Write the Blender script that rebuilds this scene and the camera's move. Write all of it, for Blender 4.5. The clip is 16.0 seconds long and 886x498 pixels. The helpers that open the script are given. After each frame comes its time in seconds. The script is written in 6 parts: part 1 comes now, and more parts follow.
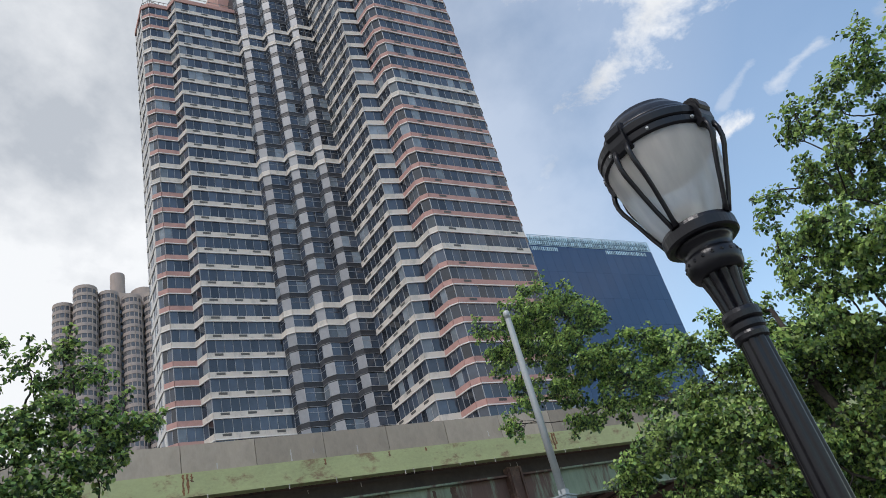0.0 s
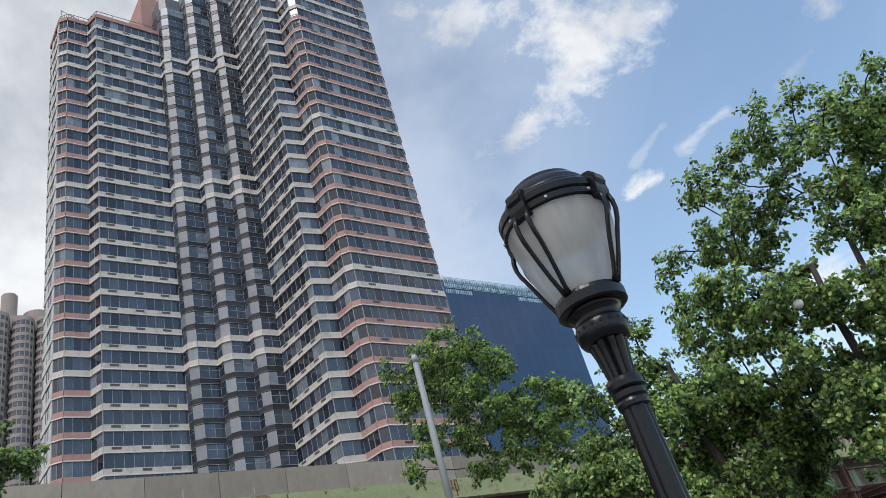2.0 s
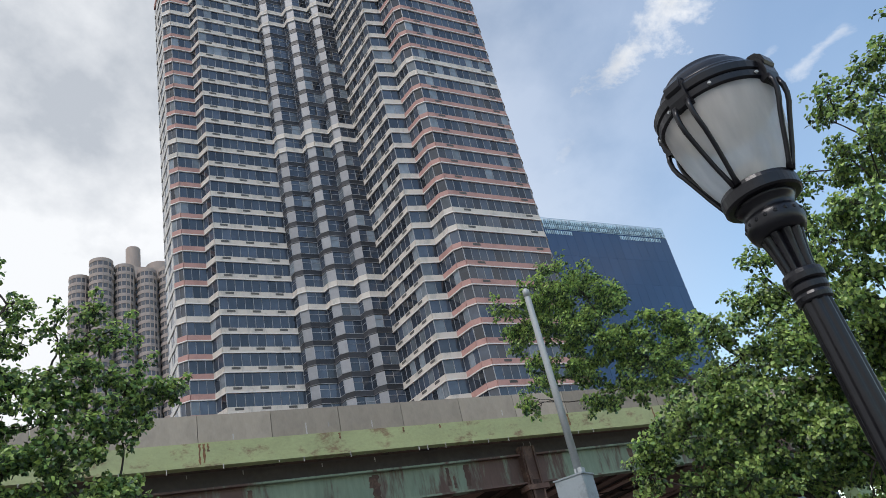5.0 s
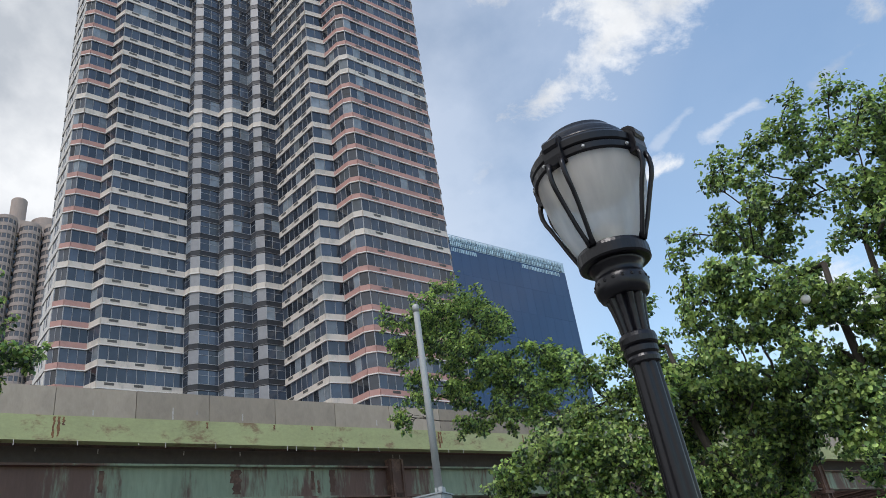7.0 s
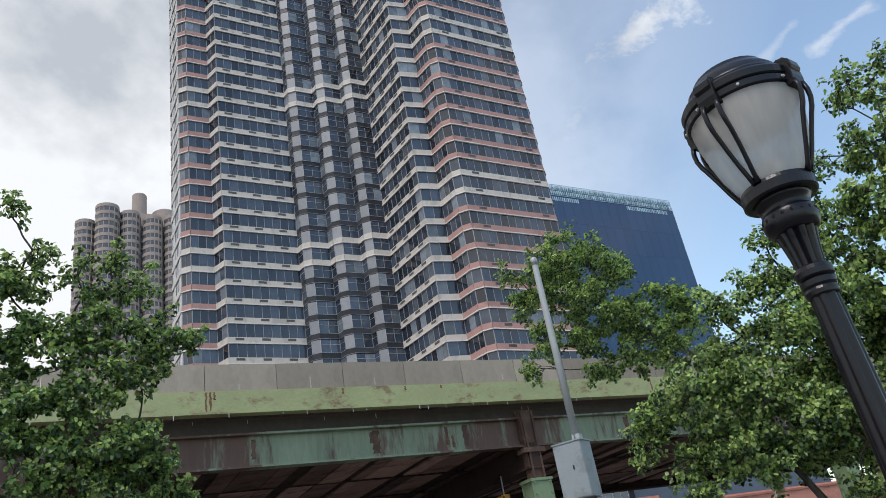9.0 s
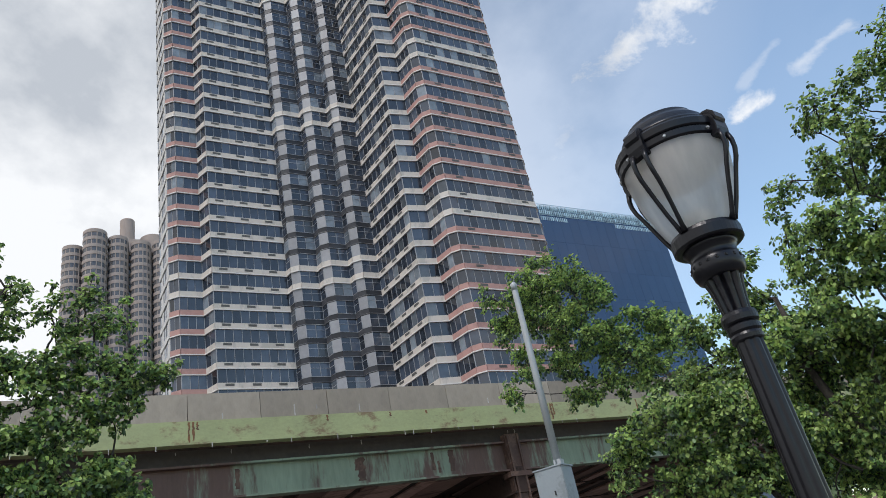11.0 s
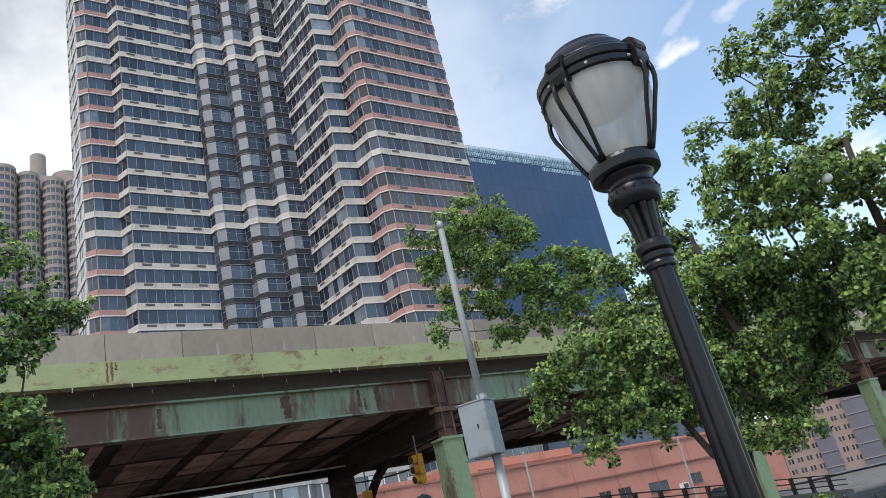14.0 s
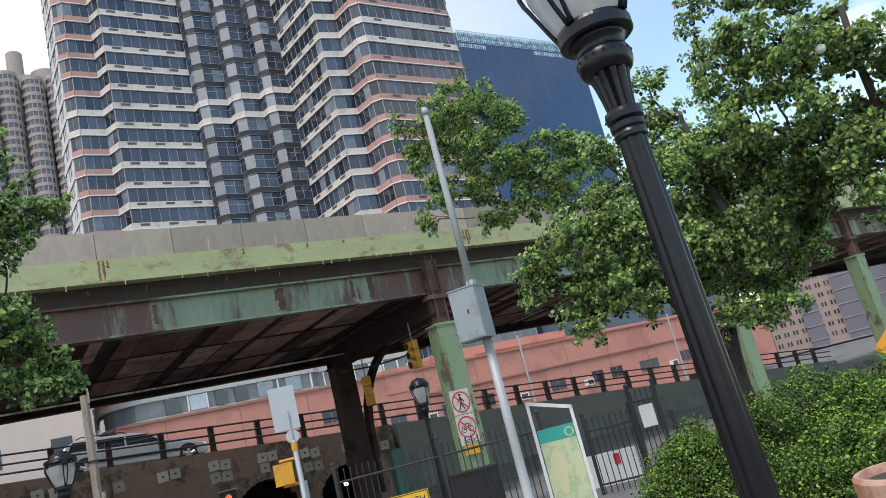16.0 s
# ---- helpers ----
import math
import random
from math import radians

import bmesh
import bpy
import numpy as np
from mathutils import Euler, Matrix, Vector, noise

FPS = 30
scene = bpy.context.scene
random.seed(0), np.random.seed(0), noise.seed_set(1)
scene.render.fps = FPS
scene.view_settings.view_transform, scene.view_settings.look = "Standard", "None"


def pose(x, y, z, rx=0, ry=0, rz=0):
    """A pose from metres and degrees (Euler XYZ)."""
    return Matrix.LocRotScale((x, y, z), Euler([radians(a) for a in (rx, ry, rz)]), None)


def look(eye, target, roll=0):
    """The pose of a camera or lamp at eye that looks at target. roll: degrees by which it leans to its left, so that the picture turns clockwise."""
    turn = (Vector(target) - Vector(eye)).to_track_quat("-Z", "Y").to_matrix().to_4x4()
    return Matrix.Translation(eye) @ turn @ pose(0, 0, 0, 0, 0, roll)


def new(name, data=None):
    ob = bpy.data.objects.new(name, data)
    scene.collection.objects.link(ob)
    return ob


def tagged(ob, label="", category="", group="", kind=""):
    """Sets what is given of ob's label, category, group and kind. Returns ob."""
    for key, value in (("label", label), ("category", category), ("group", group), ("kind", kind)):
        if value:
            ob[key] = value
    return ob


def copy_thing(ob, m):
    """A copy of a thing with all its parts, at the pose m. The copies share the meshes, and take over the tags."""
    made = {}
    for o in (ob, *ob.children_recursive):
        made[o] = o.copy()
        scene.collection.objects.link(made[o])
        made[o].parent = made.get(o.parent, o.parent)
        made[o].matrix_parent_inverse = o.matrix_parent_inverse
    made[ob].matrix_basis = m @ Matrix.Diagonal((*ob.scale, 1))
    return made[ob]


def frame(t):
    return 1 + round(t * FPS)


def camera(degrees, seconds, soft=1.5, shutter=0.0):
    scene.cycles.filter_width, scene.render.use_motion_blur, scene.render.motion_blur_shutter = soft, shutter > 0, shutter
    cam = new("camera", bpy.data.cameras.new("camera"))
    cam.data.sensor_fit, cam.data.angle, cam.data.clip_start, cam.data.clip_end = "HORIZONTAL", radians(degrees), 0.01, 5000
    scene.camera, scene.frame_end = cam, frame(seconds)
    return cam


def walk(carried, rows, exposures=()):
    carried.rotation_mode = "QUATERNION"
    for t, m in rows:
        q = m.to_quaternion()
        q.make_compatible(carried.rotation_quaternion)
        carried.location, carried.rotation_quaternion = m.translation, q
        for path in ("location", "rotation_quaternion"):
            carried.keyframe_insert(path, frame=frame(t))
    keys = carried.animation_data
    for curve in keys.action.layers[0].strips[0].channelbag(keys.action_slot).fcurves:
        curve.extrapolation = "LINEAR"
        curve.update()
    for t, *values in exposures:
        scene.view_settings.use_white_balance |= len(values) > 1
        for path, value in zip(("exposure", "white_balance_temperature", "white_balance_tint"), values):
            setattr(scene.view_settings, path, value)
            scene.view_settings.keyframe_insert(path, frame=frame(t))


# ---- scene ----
cam = camera(60.51, 16.0, soft=0.4)
PATH = [
    (0.0, pose(-0.002, -0.015, 1.584, 120.38, 13.70, 10.59)),
    (0.5, pose(-0.015, -0.047, 1.613, 120.66, 12.37, 6.71)),
    (1.0, pose(-0.027, -0.040, 1.599, 120.50, 13.12, 2.78)),
    (1.5, pose(0.036, -0.065, 1.597, 120.87, 13.29, 1.70)),
    (2.0, pose(0.074, -0.062, 1.607, 121.63, 14.14, 3.29)),
    (2.5, pose(0.062, -0.062, 1.608, 122.34, 14.58, 5.78)),
    (3.0, pose(-0.009, -0.053, 1.618, 123.37, 13.84, 10.36)),
    (3.5, pose(-0.085, 0.015, 1.605, 120.61, 14.43, 11.84)),
    (6.0, pose(-0.172, 0.058, 1.544, 118.11, 7.80, 5.15)),
    (6.5, pose(-0.155, 0.061, 1.550, 117.64, 6.24, -0.41)),
    (7.0, pose(-0.013, -0.020, 1.548, 117.87, 7.73, 0.22)),
    (7.5, pose(0.074, -0.031, 1.544, 117.66, 10.04, 1.80)),
    (8.0, pose(0.012, -0.058, 1.554, 117.45, 10.54, 2.37)),
    (8.5, pose(-0.150, -0.113, 1.553, 116.57, 10.22, 5.76)),
    (9.0, pose(-0.247, -0.162, 1.546, 115.94, 9.41, 9.80)),
    (11.5, pose(0.005, -0.245, 1.583, 117.63, 11.19, 9.10)),
    (12.0, pose(-0.001, -0.212, 1.573, 117.25, 11.42, 7.58)),
    (12.5, pose(0.006, -0.201, 1.569, 115.84, 11.65, 6.27)),
    (13.0, pose(0.044, -0.197, 1.572, 114.13, 12.20, 4.71)),
    (13.5, pose(0.046, -0.148, 1.558, 111.67, 13.03, 4.72)),
    (14.0, pose(0.005, -0.159, 1.550, 111.98, 12.35, 4.32)),
    (14.5, pose(-0.013, -0.180, 1.542, 108.67, 12.11, 1.64)),
    (15.0, pose(0.002, -0.168, 1.543, 106.57, 11.00, 0.55)),
    (15.5, pose(0.061, -0.095, 1.515, 104.10, 12.60, 1.64)),
    (16.0, pose(0.104, -0.029, 1.515, 103.74, 14.11, 4.38)),
]
walk(cam, PATH, exposures=[(0.0, 0.44), (6.0, 0.48), (11.5, 0.49), (13.0, 0.61), (14.0, 0.69), (16.0, 0.84)])

# world: sky with broken cloud, soft sun


SUN_AZ, SUN_EL = radians(-158), radians(60)
world = bpy.data.worlds.new("sky")
scene.world = world
world.use_nodes = True
wn, wl = world.node_tree.nodes, world.node_tree.links
wn.clear()


def wnode(kind, **values):
    n = wn.new(kind)
    for key, value in values.items():
        n.inputs[key].default_value = value
    return n


def wmath(op, a, b=0.5, c=None):
    n = wn.new("ShaderNodeMath")
    n.operation = op
    for i, q in enumerate((a, b, c)):
        if q is None:
            continue
        if isinstance(q, (int, float)):
            n.inputs[i].default_value = q
        else:
            wl.new(q, n.inputs[i])
    return n.outputs[0]


sky = wn.new("ShaderNodeTexSky")
sky.sky_type = "NISHITA"
sky.sun_disc = False
sky.sun_elevation, sky.sun_rotation = SUN_EL, SUN_AZ
sky.dust_density, sky.air_density, sky.ozone_density = 0.2, 1.25, 0.45
coords = wn.new("ShaderNodeTexCoord")
split = wn.new("ShaderNodeSeparateXYZ")
wl.new(coords.outputs["Generated"], split.inputs[0])
dx, dy, dz = split.outputs
high = wmath("ADD", wmath("MAXIMUM", dz, 0.0), 0.25)
flat = wn.new("ShaderNodeCombineXYZ")
wl.new(wmath("DIVIDE", dx, high), flat.inputs[0])
wl.new(wmath("DIVIDE", dy, high), flat.inputs[1])
turned = wnode("ShaderNodeMapping")
turned.inputs["Rotation"].default_value = (0, 0, radians(24))
turned.inputs["Scale"].default_value = (1.0, 0.8, 1.0)
turned.inputs["Location"].default_value = (0.35, 0.1, 0.0)
wl.new(flat.outputs[0], turned.inputs[0])
puffs = wnode("ShaderNodeTexNoise", Scale=1.9, Detail=9.0, Roughness=0.56, Distortion=0.25)
wl.new(turned.outputs[0], puffs.inputs["Vector"])
veil = wnode("ShaderNodeTexNoise", Scale=1.1, Detail=5.0, Roughness=0.5)
wl.new(flat.outputs[0], veil.inputs["Vector"])
shade = wnode("ShaderNodeTexNoise", Scale=3.4, Detail=8.0, Roughness=0.55)
wl.new(turned.outputs[0], shade.inputs["Vector"])
# the cloud bank thickens towards the west
bank = wmath("MULTIPLY_ADD", wmath("DIVIDE", dx, wmath("ADD", wmath("ABSOLUTE", dy), 0.3)), -0.75, 0.02)
bank = wmath("MINIMUM", wmath("MAXIMUM", bank, -0.08), 0.42)
cover = wn.new("ShaderNodeMapRange")
cover.interpolation_type = "SMOOTHSTEP"
cover.inputs["From Min"].default_value, cover.inputs["From Max"].default_value = 0.52, 0.70
wl.new(wmath("ADD", puffs.outputs["Fac"], bank), cover.inputs["Value"])
thin = wn.new("ShaderNodeMapRange")
thin.inputs["From Min"].default_value, thin.inputs["From Max"].default_value = 0.3, 0.75
thin.inputs["To Max"].default_value = 0.13
wl.new(veil.outputs["Fac"], thin.inputs["Value"])


def streak(ax, ay, bx, by, width, strength):
    """A torn streak of cloud between two places of the sky's flat plan."""
    px, py = flat_x, flat_y
    ex, ey = bx - ax, by - ay
    along = wmath("DIVIDE", wmath("ADD", wmath("MULTIPLY", wmath("SUBTRACT", px, ax), ex), wmath("MULTIPLY", wmath("SUBTRACT", py, ay), ey)), ex * ex + ey * ey)
    along = wmath("MINIMUM", wmath("MAXIMUM", along, 0.0), 1.0)
    qx = wmath("SUBTRACT", wmath("SUBTRACT", px, ax), wmath("MULTIPLY", along, ex))
    qy = wmath("SUBTRACT", wmath("SUBTRACT", py, ay), wmath("MULTIPLY", along, ey))
    far = wmath("SQRT", wmath("ADD", wmath("MULTIPLY", qx, qx), wmath("MULTIPLY", qy, qy)))
    torn = wmath("ADD", wmath("SUBTRACT", 1.0, wmath("DIVIDE", far, width)), wmath("MULTIPLY", wmath("SUBTRACT", rough.outputs["Fac"], 0.5), 5.5))
    soft = wn.new("ShaderNodeMapRange")
    soft.interpolation_type = "SMOOTHSTEP"
    soft.inputs["From Min"].default_value, soft.inputs["From Max"].default_value = -0.1, 1.3
    soft.inputs["To Max"].default_value = strength
    wl.new(torn, soft.inputs["Value"])
    return soft.outputs[0]


rough = wnode("ShaderNodeTexNoise", Scale=6.0, Detail=10.0, Roughness=0.66, Distortion=0.2)
wl.new(flat.outputs[0], rough.inputs["Vector"])
flats = wn.new("ShaderNodeSeparateXYZ")
wl.new(flat.outputs[0], flats.inputs[0])
flat_x, flat_y = flats.outputs[0], flats.outputs[1]
haze = wmath("MINIMUM", wmath("MAXIMUM", wmath("MULTIPLY_ADD", flat_x, -0.95, 0.50), 0.05), 0.48)
haze = wmath("MULTIPLY", haze, wmath("MULTIPLY_ADD", veil.outputs["Fac"], 1.6, 0.2))
density = wmath("MAXIMUM", cover.outputs[0], wmath("MAXIMUM", thin.outputs[0], haze))
for piece in ((0.232, 0.930, 0.285, 0.855, 0.046, 0.95), (0.300, 0.835, 0.345, 0.775, 0.080, 1.0), (0.315, 0.760, 0.365, 0.660, 0.100, 1.0), (0.385, 0.760, 0.425, 0.640, 0.060, 0.95),
              (0.440, 1.095, 0.476, 1.060, 0.026, 0.95), (0.518, 0.998, 0.572, 0.936, 0.021, 0.5), (0.44, 1.015, 0.475, 0.945, 0.017, 0.32), (0.13, 1.09, 0.17, 1.04, 0.05, 0.5),
              (0.09, 0.665, 0.20, 0.690, 0.075, 0.85), (0.02, 0.93, 0.22, 0.94, 0.03, 0.3), (0.665, 0.745, 0.69, 0.775, 0.030, 0.8),
              (0.66, 0.90, 0.69, 0.83, 0.022, 0.4), (0.88, 1.42, 1.15, 1.60, 0.12, 0.8), (0.9, 0.3, 1.4, -0.4, 0.3, 0.9)):
    density = wmath("MAXIMUM", density, streak(*piece))
greys = wn.new("ShaderNodeValToRGB")
greys.color_ramp.elements[0].position, greys.color_ramp.elements[0].color = 0.36, (2.55, 2.75, 3.05, 1)
greys.color_ramp.elements[1].position, greys.color_ramp.elements[1].color = 0.56, (4.55, 4.65, 4.8, 1)
# the clouds grey towards the zenith, where their bases are seen
wl.new(wmath("ADD", shade.outputs["Fac"], wmath("MULTIPLY", wmath("SUBTRACT", 0.62, dz), 0.6)), greys.inputs[0])
clouded = wn.new("ShaderNodeMix")
clouded.data_type = "RGBA"
wl.new(density, clouded.inputs["Factor"])
air = wn.new("ShaderNodeMix")
air.data_type, air.blend_type = "RGBA", "MULTIPLY"
air.inputs["Factor"].default_value = 1.0
air.inputs["B"].default_value = (0.955, 0.985, 0.975, 1)
wl.new(sky.outputs[0], air.inputs["A"])
wl.new(air.outputs["Result"], clouded.inputs["A"])
wl.new(greys.outputs[0], clouded.inputs["B"])
glow = wnode("ShaderNodeBackground", Strength=0.15)
wl.new(clouded.outputs["Result"], glow.inputs["Color"])
wout = wn.new("ShaderNodeOutputWorld")
wl.new(glow.outputs[0], wout.inputs[0])

sun_data = bpy.data.lights.new("sun", "SUN")
sun_data.energy, sun_data.angle, sun_data.color = 1.7, radians(22), (1.0, 0.95, 0.945)
sun = new("sun", sun_data)
sun.matrix_world = look((50 * math.sin(SUN_AZ) * math.cos(SUN_EL), 50 * math.cos(SUN_AZ) * math.cos(SUN_EL), 50 * math.sin(SUN_EL)), (0, 0, 0))


# ---- materials ----
def surface(name, base, rough=0.7, metal=0.0, spots=None, spot_scale=2.0, spot_range=(0.5, 0.62), grain=25.0, vary=0.12, bump=0.15,
            stretch=(1, 1, 1), random_by="", gloss=0.5, blotch=0.8, thin=0.0, lengths=()):
    """A node material: base colour varied at two scales, an optional second colour in noise patches, grain relief."""
    m = bpy.data.materials.new(name)
    m.use_nodes = True
    n, l = m.node_tree.nodes, m.node_tree.links
    p = n["Principled BSDF"]
    p.inputs["Roughness"].default_value, p.inputs["Metallic"].default_value = rough, metal
    p.inputs["Specular IOR Level"].default_value = gloss
    tc = n.new("ShaderNodeTexCoord")
    mp = n.new("ShaderNodeMapping")
    mp.inputs["Scale"].default_value = stretch
    l.new(tc.outputs["Object"], mp.inputs[0])

    def noise_at(scale, detail=5.0):
        t = n.new("ShaderNodeTexNoise")
        t.inputs["Scale"].default_value, t.inputs["Detail"].default_value = scale, detail
        t.inputs["Roughness"].default_value = 0.62
        l.new(mp.outputs[0], t.inputs["Vector"])
        return t.outputs["Fac"]

    fine, broad = noise_at(grain), noise_at(blotch, 3.0)
    both = n.new("ShaderNodeMath")
    both.operation = "MULTIPLY_ADD"
    l.new(fine, both.inputs[0])
    both.inputs[1].default_value = 0.5
    half = n.new("ShaderNodeMath")
    half.operation = "MULTIPLY"
    l.new(broad, half.inputs[0])
    half.inputs[1].default_value = 0.5
    l.new(half.outputs[0], both.inputs[2])
    span = n.new("ShaderNodeMapRange")
    span.inputs["From Min"].default_value, span.inputs["From Max"].default_value = 0.3, 0.7
    span.inputs["To Min"].default_value, span.inputs["To Max"].default_value = 1 - vary, 1 + vary
    l.new(both.outputs[0], span.inputs["Value"])
    factor = span.outputs[0]
    if random_by:
        src = n.new("ShaderNodeObjectInfo" if random_by == "object" else "ShaderNodeNewGeometry")
        out = src.outputs["Random" if random_by == "object" else "Random Per Island"]
        r = n.new("ShaderNodeMapRange")
        r.inputs["To Min"].default_value, r.inputs["To Max"].default_value = 1 - 2 * vary, 1 + 2 * vary
        l.new(out, r.inputs["Value"])
        mul = n.new("ShaderNodeMath")
        mul.operation = "MULTIPLY"
        l.new(factor, mul.inputs[0])
        l.new(r.outputs[0], mul.inputs[1])
        factor = mul.outputs[0]
    colour = n.new("ShaderNodeMix")
    colour.data_type, colour.blend_type = "RGBA", "MULTIPLY"
    colour.inputs["Factor"].default_value = 1.0
    if spots:
        s = n.new("ShaderNodeMapRange")
        s.interpolation_type = "SMOOTHSTEP"
        s.inputs["From Min"].default_value, s.inputs["From Max"].default_value = spot_range
        torn = n.new("ShaderNodeMath")
        torn.operation = "MULTIPLY_ADD"
        l.new(noise_at(spot_scale * 7.0, 6.0), torn.inputs[0])
        torn.inputs[1].default_value = 0.3
        lowered = n.new("ShaderNodeMath")
        lowered.operation = "SUBTRACT"
        l.new(noise_at(spot_scale, 7.0), lowered.inputs[0])
        lowered.inputs[1].default_value = 0.15
        l.new(lowered.outputs[0], torn.inputs[2])
        worn = torn.outputs[0]
        if lengths:
            # some lengths of the road's steel have rusted more than others
            way = n.new("ShaderNodeVectorMath")
            way.operation = "DOT_PRODUCT"
            l.new(tc.outputs["Object"], way.inputs[0])
            way.inputs[1].default_value = (math.cos(radians(34.5)), math.sin(radians(34.5)), 0)
            first, last = lengths[0][0], lengths[-1][0]
            unit = n.new("ShaderNodeMapRange")
            unit.inputs["From Min"].default_value, unit.inputs["From Max"].default_value = first, last
            l.new(way.outputs["Value"], unit.inputs["Value"])
            ramp = n.new("ShaderNodeValToRGB")
            for k, (place, much) in enumerate(lengths):
                at = (place - first) / (last - first)
                e = ramp.color_ramp.elements[0] if k == 0 else ramp.color_ramp.elements[-1] if k == len(lengths) - 1 else ramp.color_ramp.elements.new(at)
                e.position, e.color = at, (much + 0.5, much + 0.5, much + 0.5, 1)
            l.new(unit.outputs[0], ramp.inputs[0])
            more = n.new("ShaderNodeMath")
            more.operation = "ADD"
            l.new(worn, more.inputs[0])
            l.new(ramp.outputs[0], more.inputs[1])
            less = n.new("ShaderNodeMath")
            less.operation = "SUBTRACT"
            l.new(more.outputs[0], less.inputs[0])
            less.inputs[1].default_value = 0.5
            worn = less.outputs[0]
        l.new(worn, s.inputs["Value"])
        mix = n.new("ShaderNodeMix")
        mix.data_type = "RGBA"
        l.new(s.outputs[0], mix.inputs["Factor"])
        mix.inputs["A"].default_value, mix.inputs["B"].default_value = (*base, 1), (*spots, 1)
        l.new(mix.outputs["Result"], colour.inputs["A"])
    else:
        colour.inputs["A"].default_value = (*base, 1)
    l.new(factor, colour.inputs["B"])
    l.new(colour.outputs["Result"], p.inputs["Base Color"])
    if bump:
        b = n.new("ShaderNodeBump")
        b.inputs["Strength"].default_value, b.inputs["Distance"].default_value = bump, 0.02
        l.new(fine, b.inputs["Height"])
        l.new(b.outputs[0], p.inputs["Normal"])
    if thin:
        glowthrough = n.new("ShaderNodeBsdfTranslucent")
        l.new(colour.outputs["Result"], glowthrough.inputs["Color"])
        share = n.new("ShaderNodeMixShader")
        share.inputs[0].default_value = thin
        l.new(p.outputs[0], share.inputs[1])
        l.new(glowthrough.outputs[0], share.inputs[2])
        l.new(share.outputs[0], n["Material Output"].inputs["Surface"])
    return m


M = {}
M["band_white"] = surface("pale_spandrel", (0.56, 0.515, 0.46), 0.7, spots=(0.43, 0.405, 0.365), spot_scale=0.5, grain=3, vary=0.07, bump=0.05, stretch=(1, 1, 0.4))
M["band_pink"] = surface("salmon_brick", (0.42, 0.245, 0.215), 0.8, spots=(0.35, 0.205, 0.18), spot_scale=0.5, grain=4, vary=0.1, bump=0.05)
M["ledge"] = surface("white_ledge", (0.66, 0.64, 0.61), 0.6, grain=3, vary=0.08, bump=0.0)
M["dark_panel"] = surface("dark_spandrel", (0.042, 0.044, 0.05), 0.4, grain=2, vary=0.25, bump=0.0, random_by="island", gloss=0.25)
M["grey_panel"] = surface("grey_panel", (0.27, 0.275, 0.29), 0.45, grain=2, vary=0.15, bump=0.0, random_by="island")
M["crown_panel"] = surface("crown_panel", (0.135, 0.14, 0.15), 0.4, grain=1.2, vary=0.2, bump=0.0, gloss=0.4, stretch=(1, 1, 0.3))
M["tower_glass"] = surface("tower_glass", (0.036, 0.047, 0.067), 0.05, grain=0.25, vary=0.36, bump=0.0, random_by="island", gloss=0.8)
M["tower_glass_one"] = surface("tower_glass_pane", (0.036, 0.047, 0.067), 0.05, grain=0.25, vary=0.36, bump=0.0, random_by="object", gloss=0.8)
M["curtain_glass"] = surface("curtained_glass", (0.14, 0.165, 0.19), 0.1, grain=1.0, vary=0.35, bump=0.0, random_by="island", gloss=0.6)
M["mullion"] = surface("pale_mullion", (0.30, 0.31, 0.33), 0.4, grain=5, vary=0.1, bump=0.0)
M["grille"] = surface("dark_grille", (0.07, 0.068, 0.064), 0.7, grain=30, vary=0.3, bump=0.0, random_by="island")
M["side_panel"] = surface("white_side_panel", (0.5, 0.49, 0.47), 0.6, grain=2, vary=0.08, bump=0.0)
M["roof_grey"] = surface("roof_grey", (0.3, 0.29, 0.28), 0.9, grain=4, vary=0.15)
M["parapet"] = surface("parapet_concrete", (0.33, 0.282, 0.226), 0.85, spots=(0.245, 0.212, 0.172), spot_scale=0.8, spot_range=(0.45, 0.75), grain=14, vary=0.1, bump=0.2, stretch=(1, 1, 0.5), random_by="object")
M["fascia"] = surface("green_fascia_paint", (0.33, 0.355, 0.175), 0.65, spots=(0.20, 0.14, 0.075), spot_scale=1.5, spot_range=(0.52, 0.70), grain=10, vary=0.16, bump=0.2, stretch=(1, 1, 1.6))
M["girder"] = surface("rusted_girder_paint", (0.22, 0.275, 0.195), 0.65, spots=(0.115, 0.066, 0.05), spot_scale=1.0, spot_range=(0.44, 0.60), grain=9, vary=0.22, bump=0.25, stretch=(1.4, 1.4, 0.25), lengths=((-8, 0.13), (3.6, 0.10), (5.2, -0.05), (8.8, -0.04), (10.2, 0.12), (12.6, 0.12), (13.8, -0.04), (18.5, -0.03), (22, 0.1), (28, 0.0), (38, 0.06)))
M["rust"] = surface("rusted_steel", (0.085, 0.048, 0.036), 0.8, spots=(0.14, 0.085, 0.06), spot_scale=2, grain=12, vary=0.25, bump=0.3)
M["rust_run"] = surface("orange_rust_run", (0.20, 0.095, 0.045), 0.85, spots=(0.10, 0.055, 0.035), spot_scale=9, grain=20, vary=0.25, bump=0.2)
# dark brown soffit; also darkens the rear steel for the shade there
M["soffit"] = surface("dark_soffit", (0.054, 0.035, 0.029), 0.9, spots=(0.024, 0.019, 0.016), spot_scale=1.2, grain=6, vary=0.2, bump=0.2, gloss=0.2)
M["soffit_pale"] = surface("pale_soffit_panel", (0.285, 0.178, 0.145), 0.9, spots=(0.15, 0.095, 0.075), spot_scale=1.0, grain=6, vary=0.32, bump=0.2, stretch=(0.5, 1.2, 1), random_by="object", gloss=0.2)
